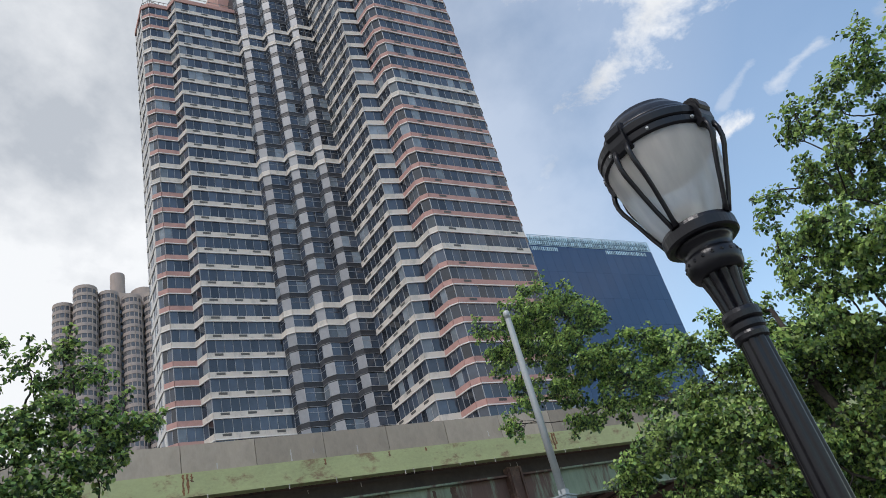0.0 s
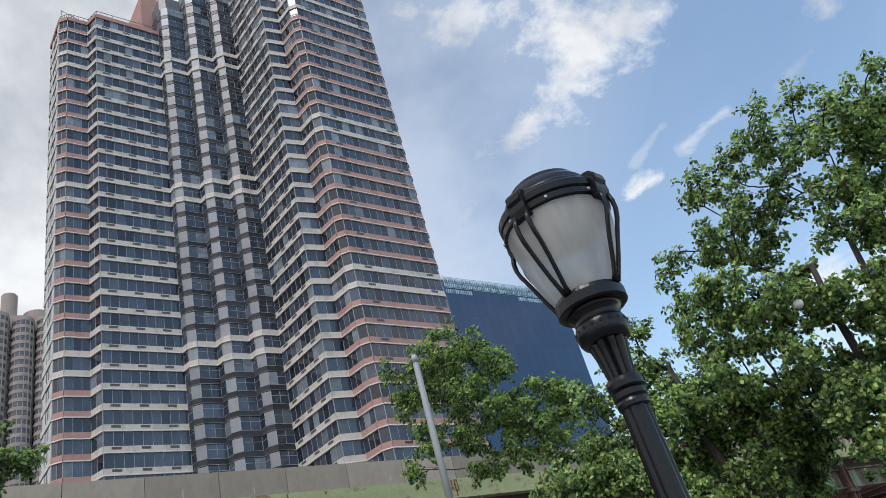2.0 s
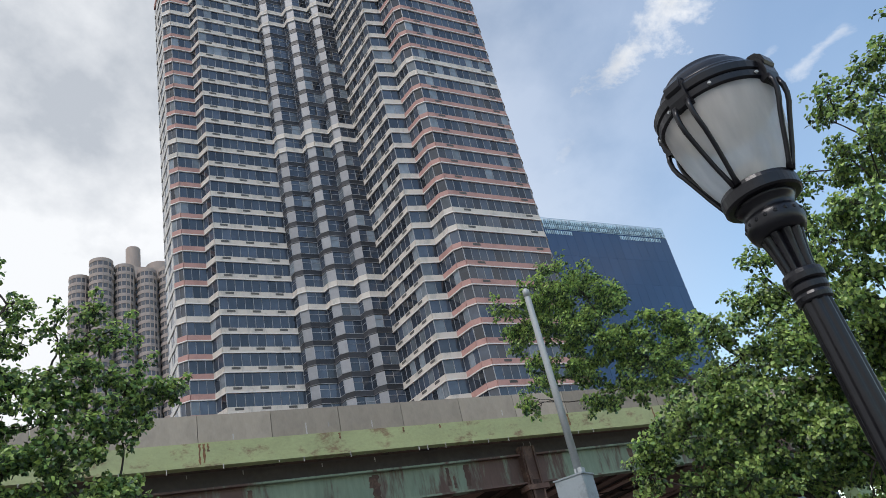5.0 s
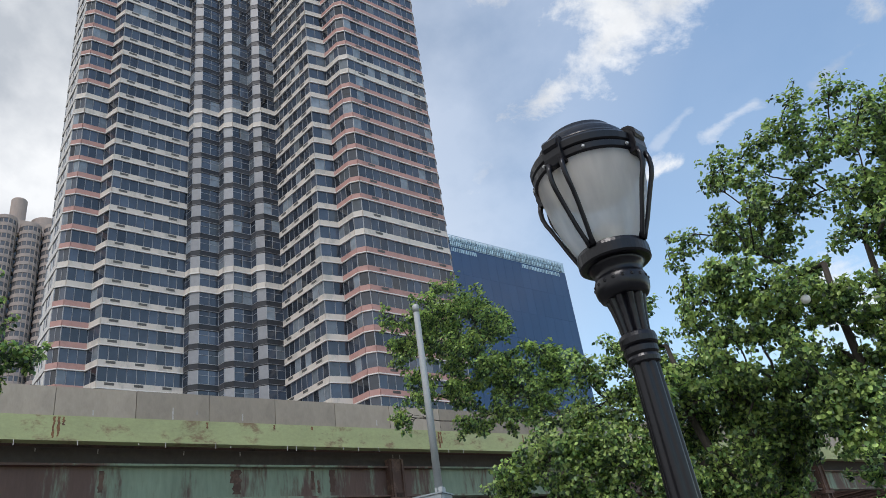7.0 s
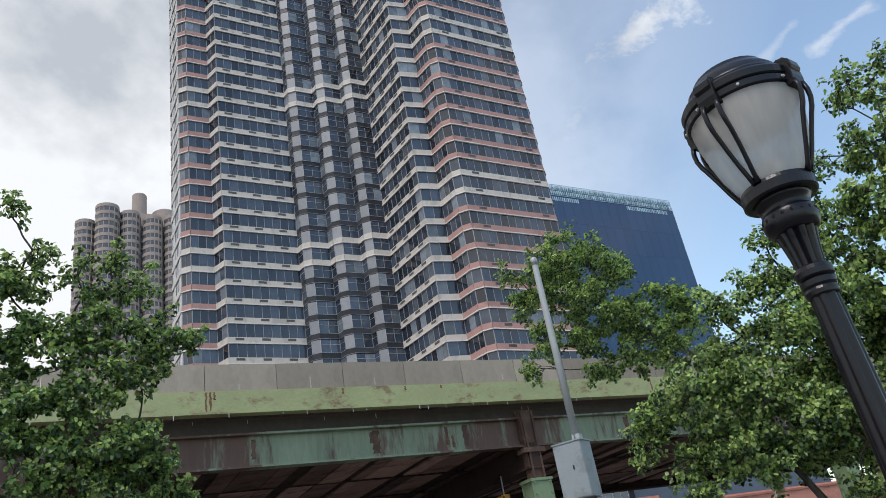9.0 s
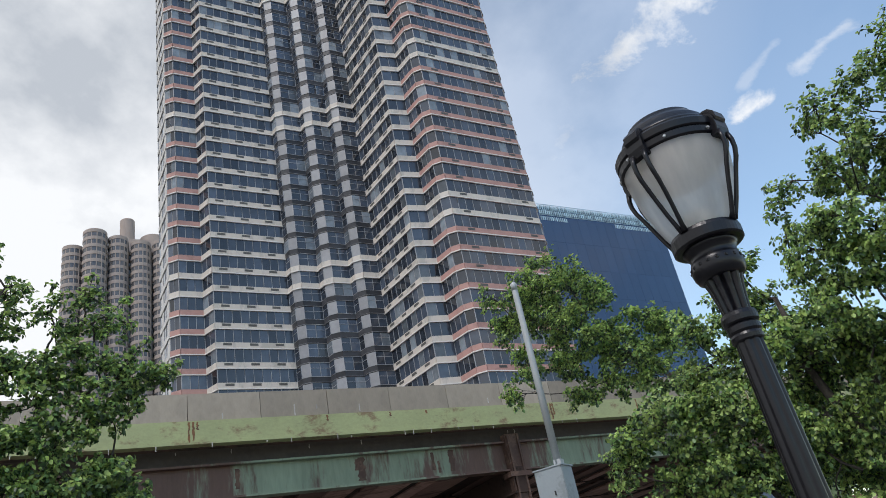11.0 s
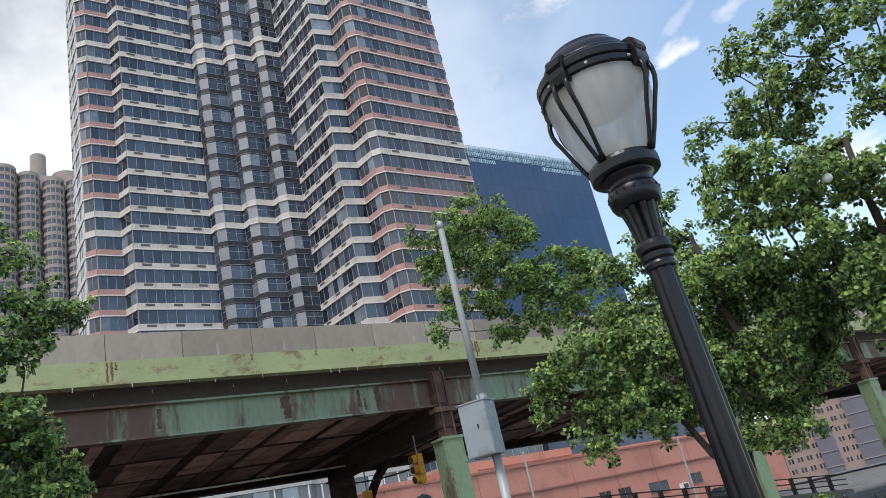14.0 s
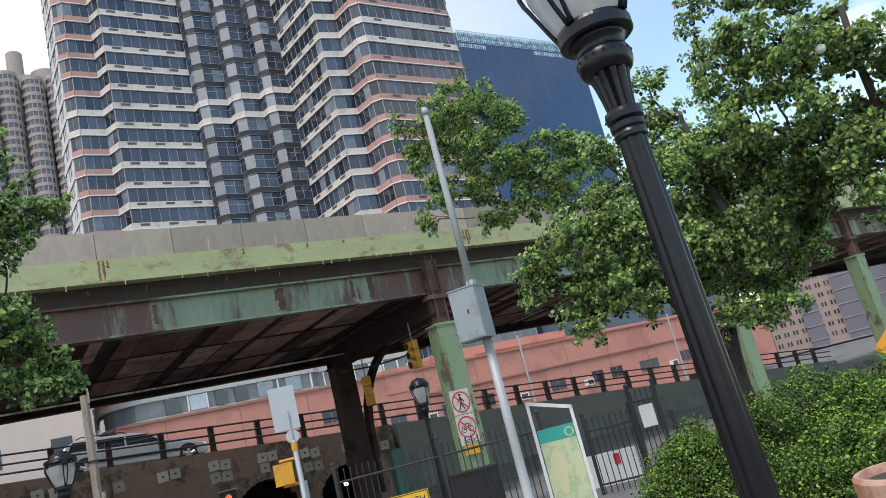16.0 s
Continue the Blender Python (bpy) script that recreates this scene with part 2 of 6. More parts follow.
M["column"] = surface("green_column_paint", (0.19, 0.265, 0.15), 0.6, spots=(0.11, 0.08, 0.05), spot_scale=2.2, spot_range=(0.55, 0.66), grain=12, vary=0.18, bump=0.2, stretch=(1, 1, 0.4))
M["lamp_black"] = surface("black_cast_iron", (0.007, 0.007, 0.010), 0.28, spots=(0.012, 0.011, 0.013), spot_scale=9, spot_range=(0.55, 0.8), grain=45, vary=0.3, bump=0.05, gloss=0.34)
M["galvanised"] = surface("galvanised_steel", (0.36, 0.38, 0.385), 0.5, metal=0.15, grain=30, vary=0.12, bump=0.05)
M["box_grey"] = surface("grey_painted_box", (0.27, 0.305, 0.325), 0.5, spots=(0.22, 0.25, 0.26), spot_scale=3, grain=20, vary=0.06, bump=0.05)
M["bark"] = surface("bark", (0.050, 0.042, 0.036), 0.95, spots=(0.022, 0.019, 0.016), spot_scale=9, grain=40, vary=0.3, bump=0.8, stretch=(1, 1, 0.25))
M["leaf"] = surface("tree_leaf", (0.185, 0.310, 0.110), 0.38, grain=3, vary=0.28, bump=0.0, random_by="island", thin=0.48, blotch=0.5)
# shaded and lit copies of the leaf, for painted light in the crowns
M["leaf_shaded"] = surface("tree_leaf_shaded", (0.040, 0.078, 0.034), 0.42, grain=3, vary=0.28, bump=0.0, random_by="island", thin=0.2, blotch=0.5)
M["leaf_lit"] = surface("tree_leaf_lit", (0.38, 0.51, 0.155), 0.38, grain=3, vary=0.25, bump=0.0, random_by="island", thin=0.45, blotch=0.5)
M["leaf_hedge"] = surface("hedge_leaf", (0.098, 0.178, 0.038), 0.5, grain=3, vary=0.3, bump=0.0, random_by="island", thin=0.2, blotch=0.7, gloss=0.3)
# shaded and lit hedge leaves: light on the clump tops put into colour
M["hedge_shaded"] = surface("hedge_leaf_shaded", (0.028, 0.05, 0.014), 0.6, grain=3, vary=0.3, bump=0.0, random_by="island", blotch=0.7, gloss=0.2)
M["hedge_lit"] = surface("hedge_leaf_lit", (0.175, 0.275, 0.042), 0.45, grain=3, vary=0.3, bump=0.0, random_by="island", thin=0.25, blotch=0.7, gloss=0.3)
M["blue_glass"] = surface("blue_curtain_wall", (0.028, 0.068, 0.15), 0.09, grain=0.2, vary=0.15, bump=0.0, gloss=0.5, blotch=0.02)
M["blue_pane"] = surface("blue_curtain_pane", (0.026, 0.064, 0.145), 0.12, grain=0.2, vary=0.03, bump=0.0, gloss=0.45, random_by="object")
M["bay_concrete"] = surface("brown_bay_concrete", (0.34, 0.285, 0.255), 0.85, grain=1.0, vary=0.12, bump=0.05, stretch=(1, 1, 0.4))
M["bay_glass"] = surface("bay_glass", (0.085, 0.085, 0.092), 0.12, grain=1.0, vary=0.3, bump=0.0, random_by="island", gloss=0.7)
M["ground"] = surface("paving_ground", (0.155, 0.147, 0.137), 0.9, spots=(0.10, 0.096, 0.09), spot_scale=0.4, grain=8, vary=0.15, bump=0.2)
M["cable_pale"] = surface("pale_cable", (0.72, 0.70, 0.66), 0.6, spots=(0.35, 0.33, 0.3), spot_scale=3, grain=30, vary=0.2, bump=0.1)
M["reflector"] = surface("tan_reflector", (0.46, 0.36, 0.26), 0.5, grain=20, vary=0.1, bump=0.1)
M["cable"] = surface("dark_cable", (0.05, 0.05, 0.05), 0.6, grain=30, vary=0.2, bump=0.1)
M["terracotta"] = surface("terracotta", (0.42, 0.20, 0.13), 0.85, spots=(0.5, 0.32, 0.24), spot_scale=4, grain=30, vary=0.12, bump=0.2)
M["soil"] = surface("soil", (0.05, 0.04, 0.03), 0.95, grain=30, vary=0.3, bump=0.5)
M["iron"] = surface("black_iron", (0.02, 0.02, 0.022), 0.5, grain=40, vary=0.25, bump=0.1)
M["stone"] = surface("dark_stone_wall", (0.215, 0.152, 0.124), 0.9, spots=(0.085, 0.066, 0.055), spot_scale=0.9, grain=7, vary=0.22, bump=0.4)
M["arch_dark"] = surface("arch_darkness", (0.02, 0.02, 0.02), 0.95, grain=3, vary=0.2, bump=0.1)
M["wall_green"] = surface("grey_green_wall_paint", (0.19, 0.198, 0.185), 0.7, spots=(0.15, 0.157, 0.147), spot_scale=0.4, grain=6, vary=0.08, bump=0.1)
M["plate"] = surface("pale_anchor_plate", (0.40, 0.38, 0.35), 0.75, grain=9, vary=0.15, bump=0.1, random_by="object")
M["rail_dark"] = surface("dark_rail_steel", (0.035, 0.024, 0.022), 0.6, grain=20, vary=0.2, bump=0.1)
M["salmon"] = surface("salmon_facade", (0.53, 0.232, 0.170), 0.85, spots=(0.44, 0.19, 0.14), spot_scale=0.25, grain=2, vary=0.07, bump=0.05)
M["salmon_trim"] = surface("darker_salmon_trim", (0.33, 0.15, 0.11), 0.85, grain=3, vary=0.1, bump=0.0)
M["beige"] = surface("beige_facade", (0.58, 0.475, 0.405), 0.85, grain=1, vary=0.06, bump=0.05)
M["white_paint"] = surface("white_paint", (0.72, 0.71, 0.69), 0.55, grain=12, vary=0.06, bump=0.03)
M["far_glass"] = surface("far_window_glass", (0.05, 0.06, 0.07), 0.25, grain=1, vary=0.3, bump=0.0, random_by="object", gloss=0.4)
M["far_brick"] = surface("far_brown_brick", (0.33, 0.245, 0.21), 0.9, grain=1, vary=0.08, bump=0.0)
M["far_slate"] = surface("far_slate_cladding", (0.15, 0.145, 0.175), 0.6, grain=0.6, vary=0.08, bump=0.0)
M["far_grey"] = surface("far_blue_grey_wall", (0.10, 0.13, 0.17), 0.6, grain=0.6, vary=0.08, bump=0.0)
M["sign_white"] = surface("sign_white", (0.62, 0.61, 0.59), 0.5, grain=10, vary=0.05, bump=0.0)
M["sign_aged"] = surface("aged_sign_white", (0.56, 0.52, 0.45), 0.6, spots=(0.42, 0.37, 0.30), spot_scale=4, grain=14, vary=0.1, bump=0.0)
M["sign_red"] = surface("sign_red", (0.55, 0.03, 0.04), 0.5, grain=10, vary=0.06, bump=0.0)
M["sign_black"] = surface("sign_black", (0.015, 0.015, 0.015), 0.5, grain=10, vary=0.1, bump=0.0)
M["sign_back"] = surface("bare_aluminium_back", (0.45, 0.47, 0.49), 0.5, metal=0.3, grain=10, vary=0.06, bump=0.0)
M["yellow"] = surface("signal_yellow", (0.62, 0.30, 0.02), 0.5, spots=(0.5, 0.25, 0.03), spot_scale=5, grain=15, vary=0.08, bump=0.05)
M["sign_yellow"] = surface("sign_yellow", (0.72, 0.42, 0.02), 0.5, grain=15, vary=0.05, bump=0.0)
M["sign_orange"] = surface("sign_orange", (0.75, 0.30, 0.02), 0.5, grain=15, vary=0.05, bump=0.0)
M["map_teal"] = surface("map_teal_header", (0.03, 0.36, 0.30), 0.35, grain=5, vary=0.05, bump=0.0)
M["map_pale"] = surface("map_pale_green", (0.42, 0.52, 0.30), 0.35, spots=(0.55, 0.60, 0.36), spot_scale=2.5, spot_range=(0.45, 0.55), grain=5, vary=0.05, bump=0.0)
M["map_cream"] = surface("map_cream_land", (0.62, 0.60, 0.36), 0.35, grain=5, vary=0.05, bump=0.0)
M["wood"] = surface("weathered_wood", (0.30, 0.25, 0.20), 0.9, spots=(0.18, 0.15, 0.12), spot_scale=5, grain=20, vary=0.2, bump=0.4, stretch=(4, 4, 0.4))
M["car_paint"] = surface("silver_blue_car_paint", (0.36, 0.40, 0.44), 0.22, metal=0.2, grain=3, vary=0.04, bump=0.0)
M["car_glass"] = surface("car_glass", (0.015, 0.02, 0.022), 0.05, grain=3, vary=0.1, bump=0.0, gloss=0.8)
M["tyre"] = surface("tyre_rubber", (0.018, 0.018, 0.018), 0.85, grain=30, vary=0.2, bump=0.1)
M["rim"] = surface("alloy_rim", (0.45, 0.46, 0.47), 0.35, metal=0.7, grain=10, vary=0.1, bump=0.0)
M["ribbon_glass"] = surface("ribbon_window_glass", (0.15, 0.17, 0.19), 0.2, grain=1, vary=0.2, bump=0.0)
M["ribbon_lit"] = surface("pale_ribbon_glass", (0.30, 0.36, 0.40), 0.15, grain=1, vary=0.2, bump=0.0, random_by="object")
M["ribbon_band"] = surface("pale_grey_band", (0.42, 0.41, 0.39), 0.7, grain=3, vary=0.08, bump=0.0)
M["recess_shade"] = surface("recess_shade_steel", (0.050, 0.042, 0.037), 0.9, grain=8, vary=0.3, bump=0.2)
M["patina"] = surface("green_cabinet_paint", (0.05, 0.16, 0.13), 0.6, grain=10, vary=0.12, bump=0.05)


def frosted_glass():
    m = bpy.data.materials.new("frosted_globe")
    m.use_nodes = True
    n, l = m.node_tree.nodes, m.node_tree.links
    p = n["Principled BSDF"]
    tc, noise_tex = n.new("ShaderNodeTexCoord"), n.new("ShaderNodeTexNoise")
    noise_tex.inputs["Scale"].default_value, noise_tex.inputs["Detail"].default_value = 14.0, 6.0
    brushed = n.new("ShaderNodeMapping")
    brushed.inputs["Scale"].default_value = (1, 1, 0.12)
    l.new(tc.outputs["Object"], brushed.inputs[0])
    l.new(brushed.outputs[0], noise_tex.inputs["Vector"])
    ramp = n.new("ShaderNodeValToRGB")
    ramp.color_ramp.elements[0].position, ramp.color_ramp.elements[1].position = 0.35, 0.65
    ramp.color_ramp.elements[0].color, ramp.color_ramp.elements[1].color = (0.74, 0.77, 0.80, 1), (0.96, 0.97, 0.98, 1)
    l.new(noise_tex.outputs["Fac"], ramp.inputs[0])
    l.new(ramp.outputs[0], p.inputs["Base Color"])
    p.inputs["Roughness"].default_value = 0.18
    thru = n.new("ShaderNodeBsdfTranslucent")
    l.new(ramp.outputs[0], thru.inputs["Color"])
    clear = n.new("ShaderNodeBsdfTransparent")
    clear.inputs["Color"].default_value = (0.9, 0.92, 0.92, 1)
    one, two = n.new("ShaderNodeMixShader"), n.new("ShaderNodeMixShader")
    one.inputs[0].default_value, two.inputs[0].default_value = 0.68, 0.27
    l.new(p.outputs[0], one.inputs[1])
    l.new(thru.outputs[0], one.inputs[2])
    l.new(one.outputs[0], two.inputs[1])
    l.new(clear.outputs[0], two.inputs[2])
    l.new(two.outputs[0], n["Material Output"].inputs["Surface"])
    return m


def glowing(name, colour, strength):
    m = bpy.data.materials.new(name)
    m.use_nodes = True
    p = m.node_tree.nodes["Principled BSDF"]
    p.inputs["Base Color"].default_value = (*colour, 1)
    p.inputs["Emission Color"].default_value, p.inputs["Emission Strength"].default_value = (*colour, 1), strength
    return m


M["louvre"] = surface("pale_blue_louvre", (0.30, 0.44, 0.52), 0.5, grain=2, vary=0.2, bump=0.0, random_by="object")
M["globe"] = frosted_glass()
M["bulb"] = surface("lamp_refractor", (0.80, 0.72, 0.60), 0.4, grain=20, vary=0.08, bump=0.1)
M["headlight"] = glowing("headlight", (1.0, 0.9, 0.6), 6.0)
M["red_hand"] = glowing("red_hand", (1.0, 0.12, 0.05), 1.2)


# ---- mesh tools ----
def mesh_of(name, verts, faces, mats=(), idx=None, smooth=False):
    me = bpy.data.meshes.new(name)
    me.from_pydata([tuple(v) for v in verts], [], faces)
    for m in mats:
        me.materials.append(m)
    if idx is not None:
        me.polygons.foreach_set("material_index", idx)
    if smooth:
        me.polygons.foreach_set("use_smooth", [True] * len(me.polygons))
    me.update()
    return me


class Build:
    """Gathers boxes, prisms and quads into one mesh."""

    def __init__(self):
        self.v, self.f, self.i = [], [], []

    def quad(self, a, b, c, d, i=0):
        k = len(self.v)
        self.v += [a, b, c, d]
        self.f.append((k, k + 1, k + 2, k + 3))
        self.i.append(i)

    def frame_box(self, o, a, b, c, i=0):
        """A box from corner o along the three edge vectors."""
        o, a, b, c = (np.array(q, float) for q in (o, a, b, c))
        k = len(self.v)
        self.v += [o, o + a, o + a + b, o + b, o + c, o + a + c, o + a + b + c, o + b + c]
        fs = [(0, 3, 2, 1), (4, 5, 6, 7), (0, 1, 5, 4), (1, 2, 6, 5), (2, 3, 7, 6), (3, 0, 4, 7)]
        if np.dot(np.cross(a, b), c) < 0:
            fs = [q[::-1] for q in fs]
        self.f += [tuple(k + j for j in q) for q in fs]
        self.i += [i] * 6

    def box(self, x0, y0, z0, x1, y1, z1, i=0):
        self.frame_box((x0, y0, z0), (x1 - x0, 0, 0), (0, y1 - y0, 0), (0, 0, z1 - z0), i)

    def prism(self, ring, z0, z1, i=0):
        """A closed upright prism over a counter-clockwise ring of plan points."""
        k, n = len(self.v), len(ring)
        self.v += [(x, y, z0) for x, y in ring] + [(x, y, z1) for x, y in ring]
        self.f += [tuple(k + n + j for j in range(n)), tuple(k + n - 1 - j for j in range(n))]
        self.f += [(k + j, k + (j + 1) % n, k + n + (j + 1) % n, k + n + j) for j in range(n)]
        self.i += [i] * (n + 2)

    def lathe(self, axis, profile, n=24, i=0, flute=0.0, caps=True):
        """Turns (radius, height) pairs round a vertical axis through axis (x, y, z)."""
        k = len(self.v)
        for r, h in profile:
            for j in range(n):
                a = 2 * math.pi * j / n
                q = r * (1 - (flute if j % 2 else 0))
                self.v.append((axis[0] + q * math.cos(a), axis[1] + q * math.sin(a), axis[2] + h))
        for p in range(len(profile) - 1):
            for j in range(n):
                self.f.append((k + p * n + j, k + p * n + (j + 1) % n, k + (p + 1) * n + (j + 1) % n, k + (p + 1) * n + j))
                self.i.append(i)
        if caps:
            self.f += [tuple(k + n - 1 - j for j in range(n)), tuple(k + (len(profile) - 1) * n + j for j in range(n))]
            self.i += [i, i]

    def tube(self, pts, radii, n=8, i=0):
        """A bent tube through points."""
        k = len(self.v)
        pts = [Vector(p) for p in pts]
        if isinstance(radii, (int, float)):
            radii = [radii] * len(pts)
        side = None
        for j, p in enumerate(pts):
            d = (pts[min(j + 1, len(pts) - 1)] - pts[max(j - 1, 0)]).normalized()
            if side is None:
                side = d.orthogonal().normalized()
            side = (side - d * side.dot(d)).normalized()
            up = d.cross(side)
            for q in range(n):
                a = 2 * math.pi * q / n
                self.v.append(tuple(p + (side * math.cos(a) + up * math.sin(a)) * radii[j]))
        for p in range(len(pts) - 1):
            for q in range(n):
                self.f.append((k + p * n + q, k + p * n + (q + 1) % n, k + (p + 1) * n + (q + 1) % n, k + (p + 1) * n + q))
                self.i.append(i)
        e = k + (len(pts) - 1) * n
        self.f += [tuple(k + n - 1 - q for q in range(n)), tuple(e + q for q in range(n))]
        self.i += [i, i]

    def mesh(self, name, *mats, smooth=False):
        return mesh_of(name, self.v, self.f, mats, self.i, smooth)


def part(name, built, material, parent, label="", smooth=False):
    mats = material if isinstance(material, (list, tuple)) else (material,)
    data = built.mesh(name, *mats, smooth=smooth) if isinstance(built, Build) else built
    ob = new(name, data)
    ob.parent = parent
    if label:
        tagged(ob, label)
    return ob


def thing(name, label, category, group="", kind="", at=None):
    ob = new(name)
    ob.empty_display_size = 0.2
    if at is not None:
        ob.matrix_basis = at
    return tagged(ob, label, category, group, kind)


def rod(b, p, q, r, n=6, i=0):
    b.tube([p, q], r, n, i)


# ---- the tower block ----
TH = radians(38)
U2, V2 = np.array([math.cos(TH), math.sin(TH)]), np.array([math.sin(TH), -math.cos(TH)])
FLOOR, LEVEL_A = 2.9, 50.7


def tower_xy(u, v):
    return U2 * u + V2 * v


# plan corners (u, v) and what runs from each corner to the next: kind, top
TOWER = [
    (20.2, -106.5, "side", 120.4), (20.2, -100.1, "pink", 120.4), (21.3, -99.0, "pink", 120.4), (24.6, -99.0, "white", 120.4),
    (25.4, -96.6, "white", 120.4), (36.4, -96.6, "bay", 126.5), (36.6, -95.2, "pale", 126.5), (37.6, -94.4, "bay", 126.5),
    (40.5, -94.4, "bay", 127.5), (40.7, -93.0, "pale", 127.5), (41.7, -92.1, "bay", 127.5), (44.5, -92.1, "bay", 128.5),
    (44.7, -90.8, "pale", 128.5), (45.6, -89.9, "bay", 128.5), (48.2, -89.9, "white", 139.0), (49.0, -79.8, "white", 139.0),
    (51.9, -79.3, "pink", 139.0), (52.3, -76.0, "pink", 139.0), (53.2, -75.0, "pink", 139.0), (68.3, -75.0, "pink", 139.0),
    (69.3, -76.0, "pink", 139.0), (69.3, -125.0, "pink", 139.0)]


def build_tower():
    tower = thing("apartment_tower", "tall stepped apartment tower with pale and salmon bands between ribbon windows", "apartment building")
    n = len(TOWER)
    xy = [tower_xy(u, v) for u, v, _, _ in TOWER]
    # dark body behind the windows, in three heights
    groups = [([0, 1, 2, 3, 4, 5], 120.0, -124.8), ([5, 6, 7, 8, 9, 10, 11, 12, 13, 14], 126.0, -124.9), ([14, 15, 16, 17, 18, 19, 20, 21], 138.6, -125.0)]
    for ids, top, back in groups:
        b = Build()
        ring = []
        for i in ids:
            ring.append((TOWER[i][0], TOWER[i][1]))
        ring = ring + [(ring[-1][0], back), (ring[0][0], back)] if ids[0] else ring + [(ring[-1][0], back)]
        cx, cy = np.mean([r[0] for r in ring]), -108.0
        inner = [tower_xy(cx + (u - cx) * 0.995 - 0.0, v - 0.25 if v > back + 1 else v) for u, v in ring]
        area = sum(inner[i][0] * inner[(i + 1) % len(inner)][1] - inner[(i + 1) % len(inner)][0] * inner[i][1] for i in range(len(inner)))
        b.prism([tuple(p) for p in (inner if area > 0 else inner[::-1])], 0, top)
        part("wall", b, M["dark_panel"], tower)
    low, high = -17, 31
    rest = {"glass": Build(), "curtain": Build(), "mullion": Build()}
    rng = random.Random(4)
    near, vents, single = [], Build(), 0
    for k in range(low, high):
        z = LEVEL_A + FLOOR * k
        white_left, white_right = k % 10 in (0, 1), k % 10 in (1, 2)
        spandrel = Build()
        for i in range(n - 1):
            u, v, kind, top = TOWER[i]
            if z + 0.6 > top:
                continue
            a, c = xy[i], xy[i + 1]
            d = c - a
            length = float(np.linalg.norm(d))
            d = d / length
            out = np.array([d[1], -d[0]])
            A = lambda s, o, h: (a[0] + d[0] * s + out[0] * o, a[1] + d[1] * s + out[1] * o, z + h)
            d3, o3 = np.array([d[0], d[1], 0]), np.array([out[0], out[1], 0])
            double = white_left if i < 14 else white_right
            if kind in ("bay", "pale"):
                mat = 0 if double else 3
                proud = 0.12 if double else 0.03
            elif kind == "pink":
                mat, proud = (0 if double else 1), 0.12
            else:
                mat, proud = 0, 0.12
            if kind == "side":
                mat = 5
            band = 0.82
            spandrel.frame_box(A(0, -0.1, 0), d3 * length, o3 * (proud + 0.1), (0, 0, band), mat)
            if mat in (0, 1):
                spandrel.frame_box(A(-0.02, -0.05, -0.14), d3 * (length + 0.04), o3 * (proud + 0.13), (0, 0, 0.15), 2)
            if kind in ("bay", "pale") and not double:
                for h in (-0.03, 0.78):
                    spandrel.frame_box(A(0, -0.05, h), d3 * length, o3 * 0.12, (0, 0, 0.05), 4)
            # ventilation grilles in the long bands
            if length > 9 and kind in ("white", "pink") and i < 20:
                count = 3 if i < 14 else (3 if i == 14 else 2)
                for g in range(count):
                    at = length * ((g + 0.42) / count if i != 18 else (0.16 + 0.72 * g))
                    one = Build() if -6 <= k <= 31 and single < 300 else vents
                    one.frame_box(A(at - 0.6, proud, 0.36), d3 * 1.2, o3 * 0.02, (0, 0, 0.34))
                    if one is not vents:
                        single += 1
                        part("vent_grille", one, M["grille"], tower)
            # panes and mullions
            pane = 1.22 if length > 2 else 1.0
            count = max(1, round(length / pane))
            w = length / count
            h0, h1 = band, FLOOR - 0.14
            for p in range(count):
                if kind == "side":
                    solid = p % 3 == 1
                    if solid:
                        spandrel.frame_box(A(p * w, -0.1, h0), d3 * w, o3 * 0.15, (0, 0, h1 - h0), 5)
                        continue
                # angled facets: sky reflection in the windows painted as pale grey panels
                if kind == "pale":
                    spandrel.frame_box(A(p * w + 0.05, -0.1, h0), d3 * (w - 0.1), o3 * 0.12, (0, 0, h1 - h0), 4)
                    continue
                s0, s1 = p * w + 0.05, (p + 1) * w - 0.05
                tilt = rng.uniform(-0.012, 0.012)
                quad = (A(s0, tilt, h0), A(s1, -tilt, h0), A(s1, -tilt + 0.01, h1), A(s0, tilt + 0.01, h1))
                if i == 4 and -5 <= k <= 14 or i in (2, 18) and -4 <= k <= 3:
                    near.append(quad)
                else:
                    rest["curtain" if rng.random() < 0.16 else "glass"].quad(*quad)
                if kind == "bay" and h0 < 2:
                    rest["mullion"].frame_box(A(s0, -0.02, h0 + 0.62 * (h1 - h0)), d3 * (s1 - s0), o3 * 0.06, (0, 0, 0.06))
                rest["mullion"].frame_box(A(p * w - 0.03, -0.05, h0), d3 * 0.06, o3 * 0.1, (0, 0, h1 - h0))
            rest["mullion"].frame_box(A(length - 0.05, -0.05, h0), d3 * 0.1, o3 * 0.1, (0, 0, h1 - h0))
        if spandrel.v:
            part("spandrel", spandrel, [M["band_white"], M["band_pink"], M["ledge"], M["dark_panel"], M["grey_panel"], M["side_panel"]], tower)
    for q in near[:300]:
        b = Build()
        b.quad(*q)
        part("pane", b, M["tower_glass_one"], tower)
    for q in near[300:]:
        rest["glass"].quad(*q)
    tagged(part("vent_grilles", vents, M["grille"], tower), kind="stuff")
    tagged(part("window_glass", rest["glass"], M["tower_glass"], tower), kind="stuff")
    tagged(part("curtained_glass", rest["curtain"], M["curtain_glass"], tower), kind="stuff")
    tagged(part("mullions", rest["mullion"], M["mullion"], tower), kind="stuff")
    # roof edges, roof rails and the core block behind the bays
    b = Build()
    for i in range(0, 5):
        a, c = xy[i], xy[i + 1]
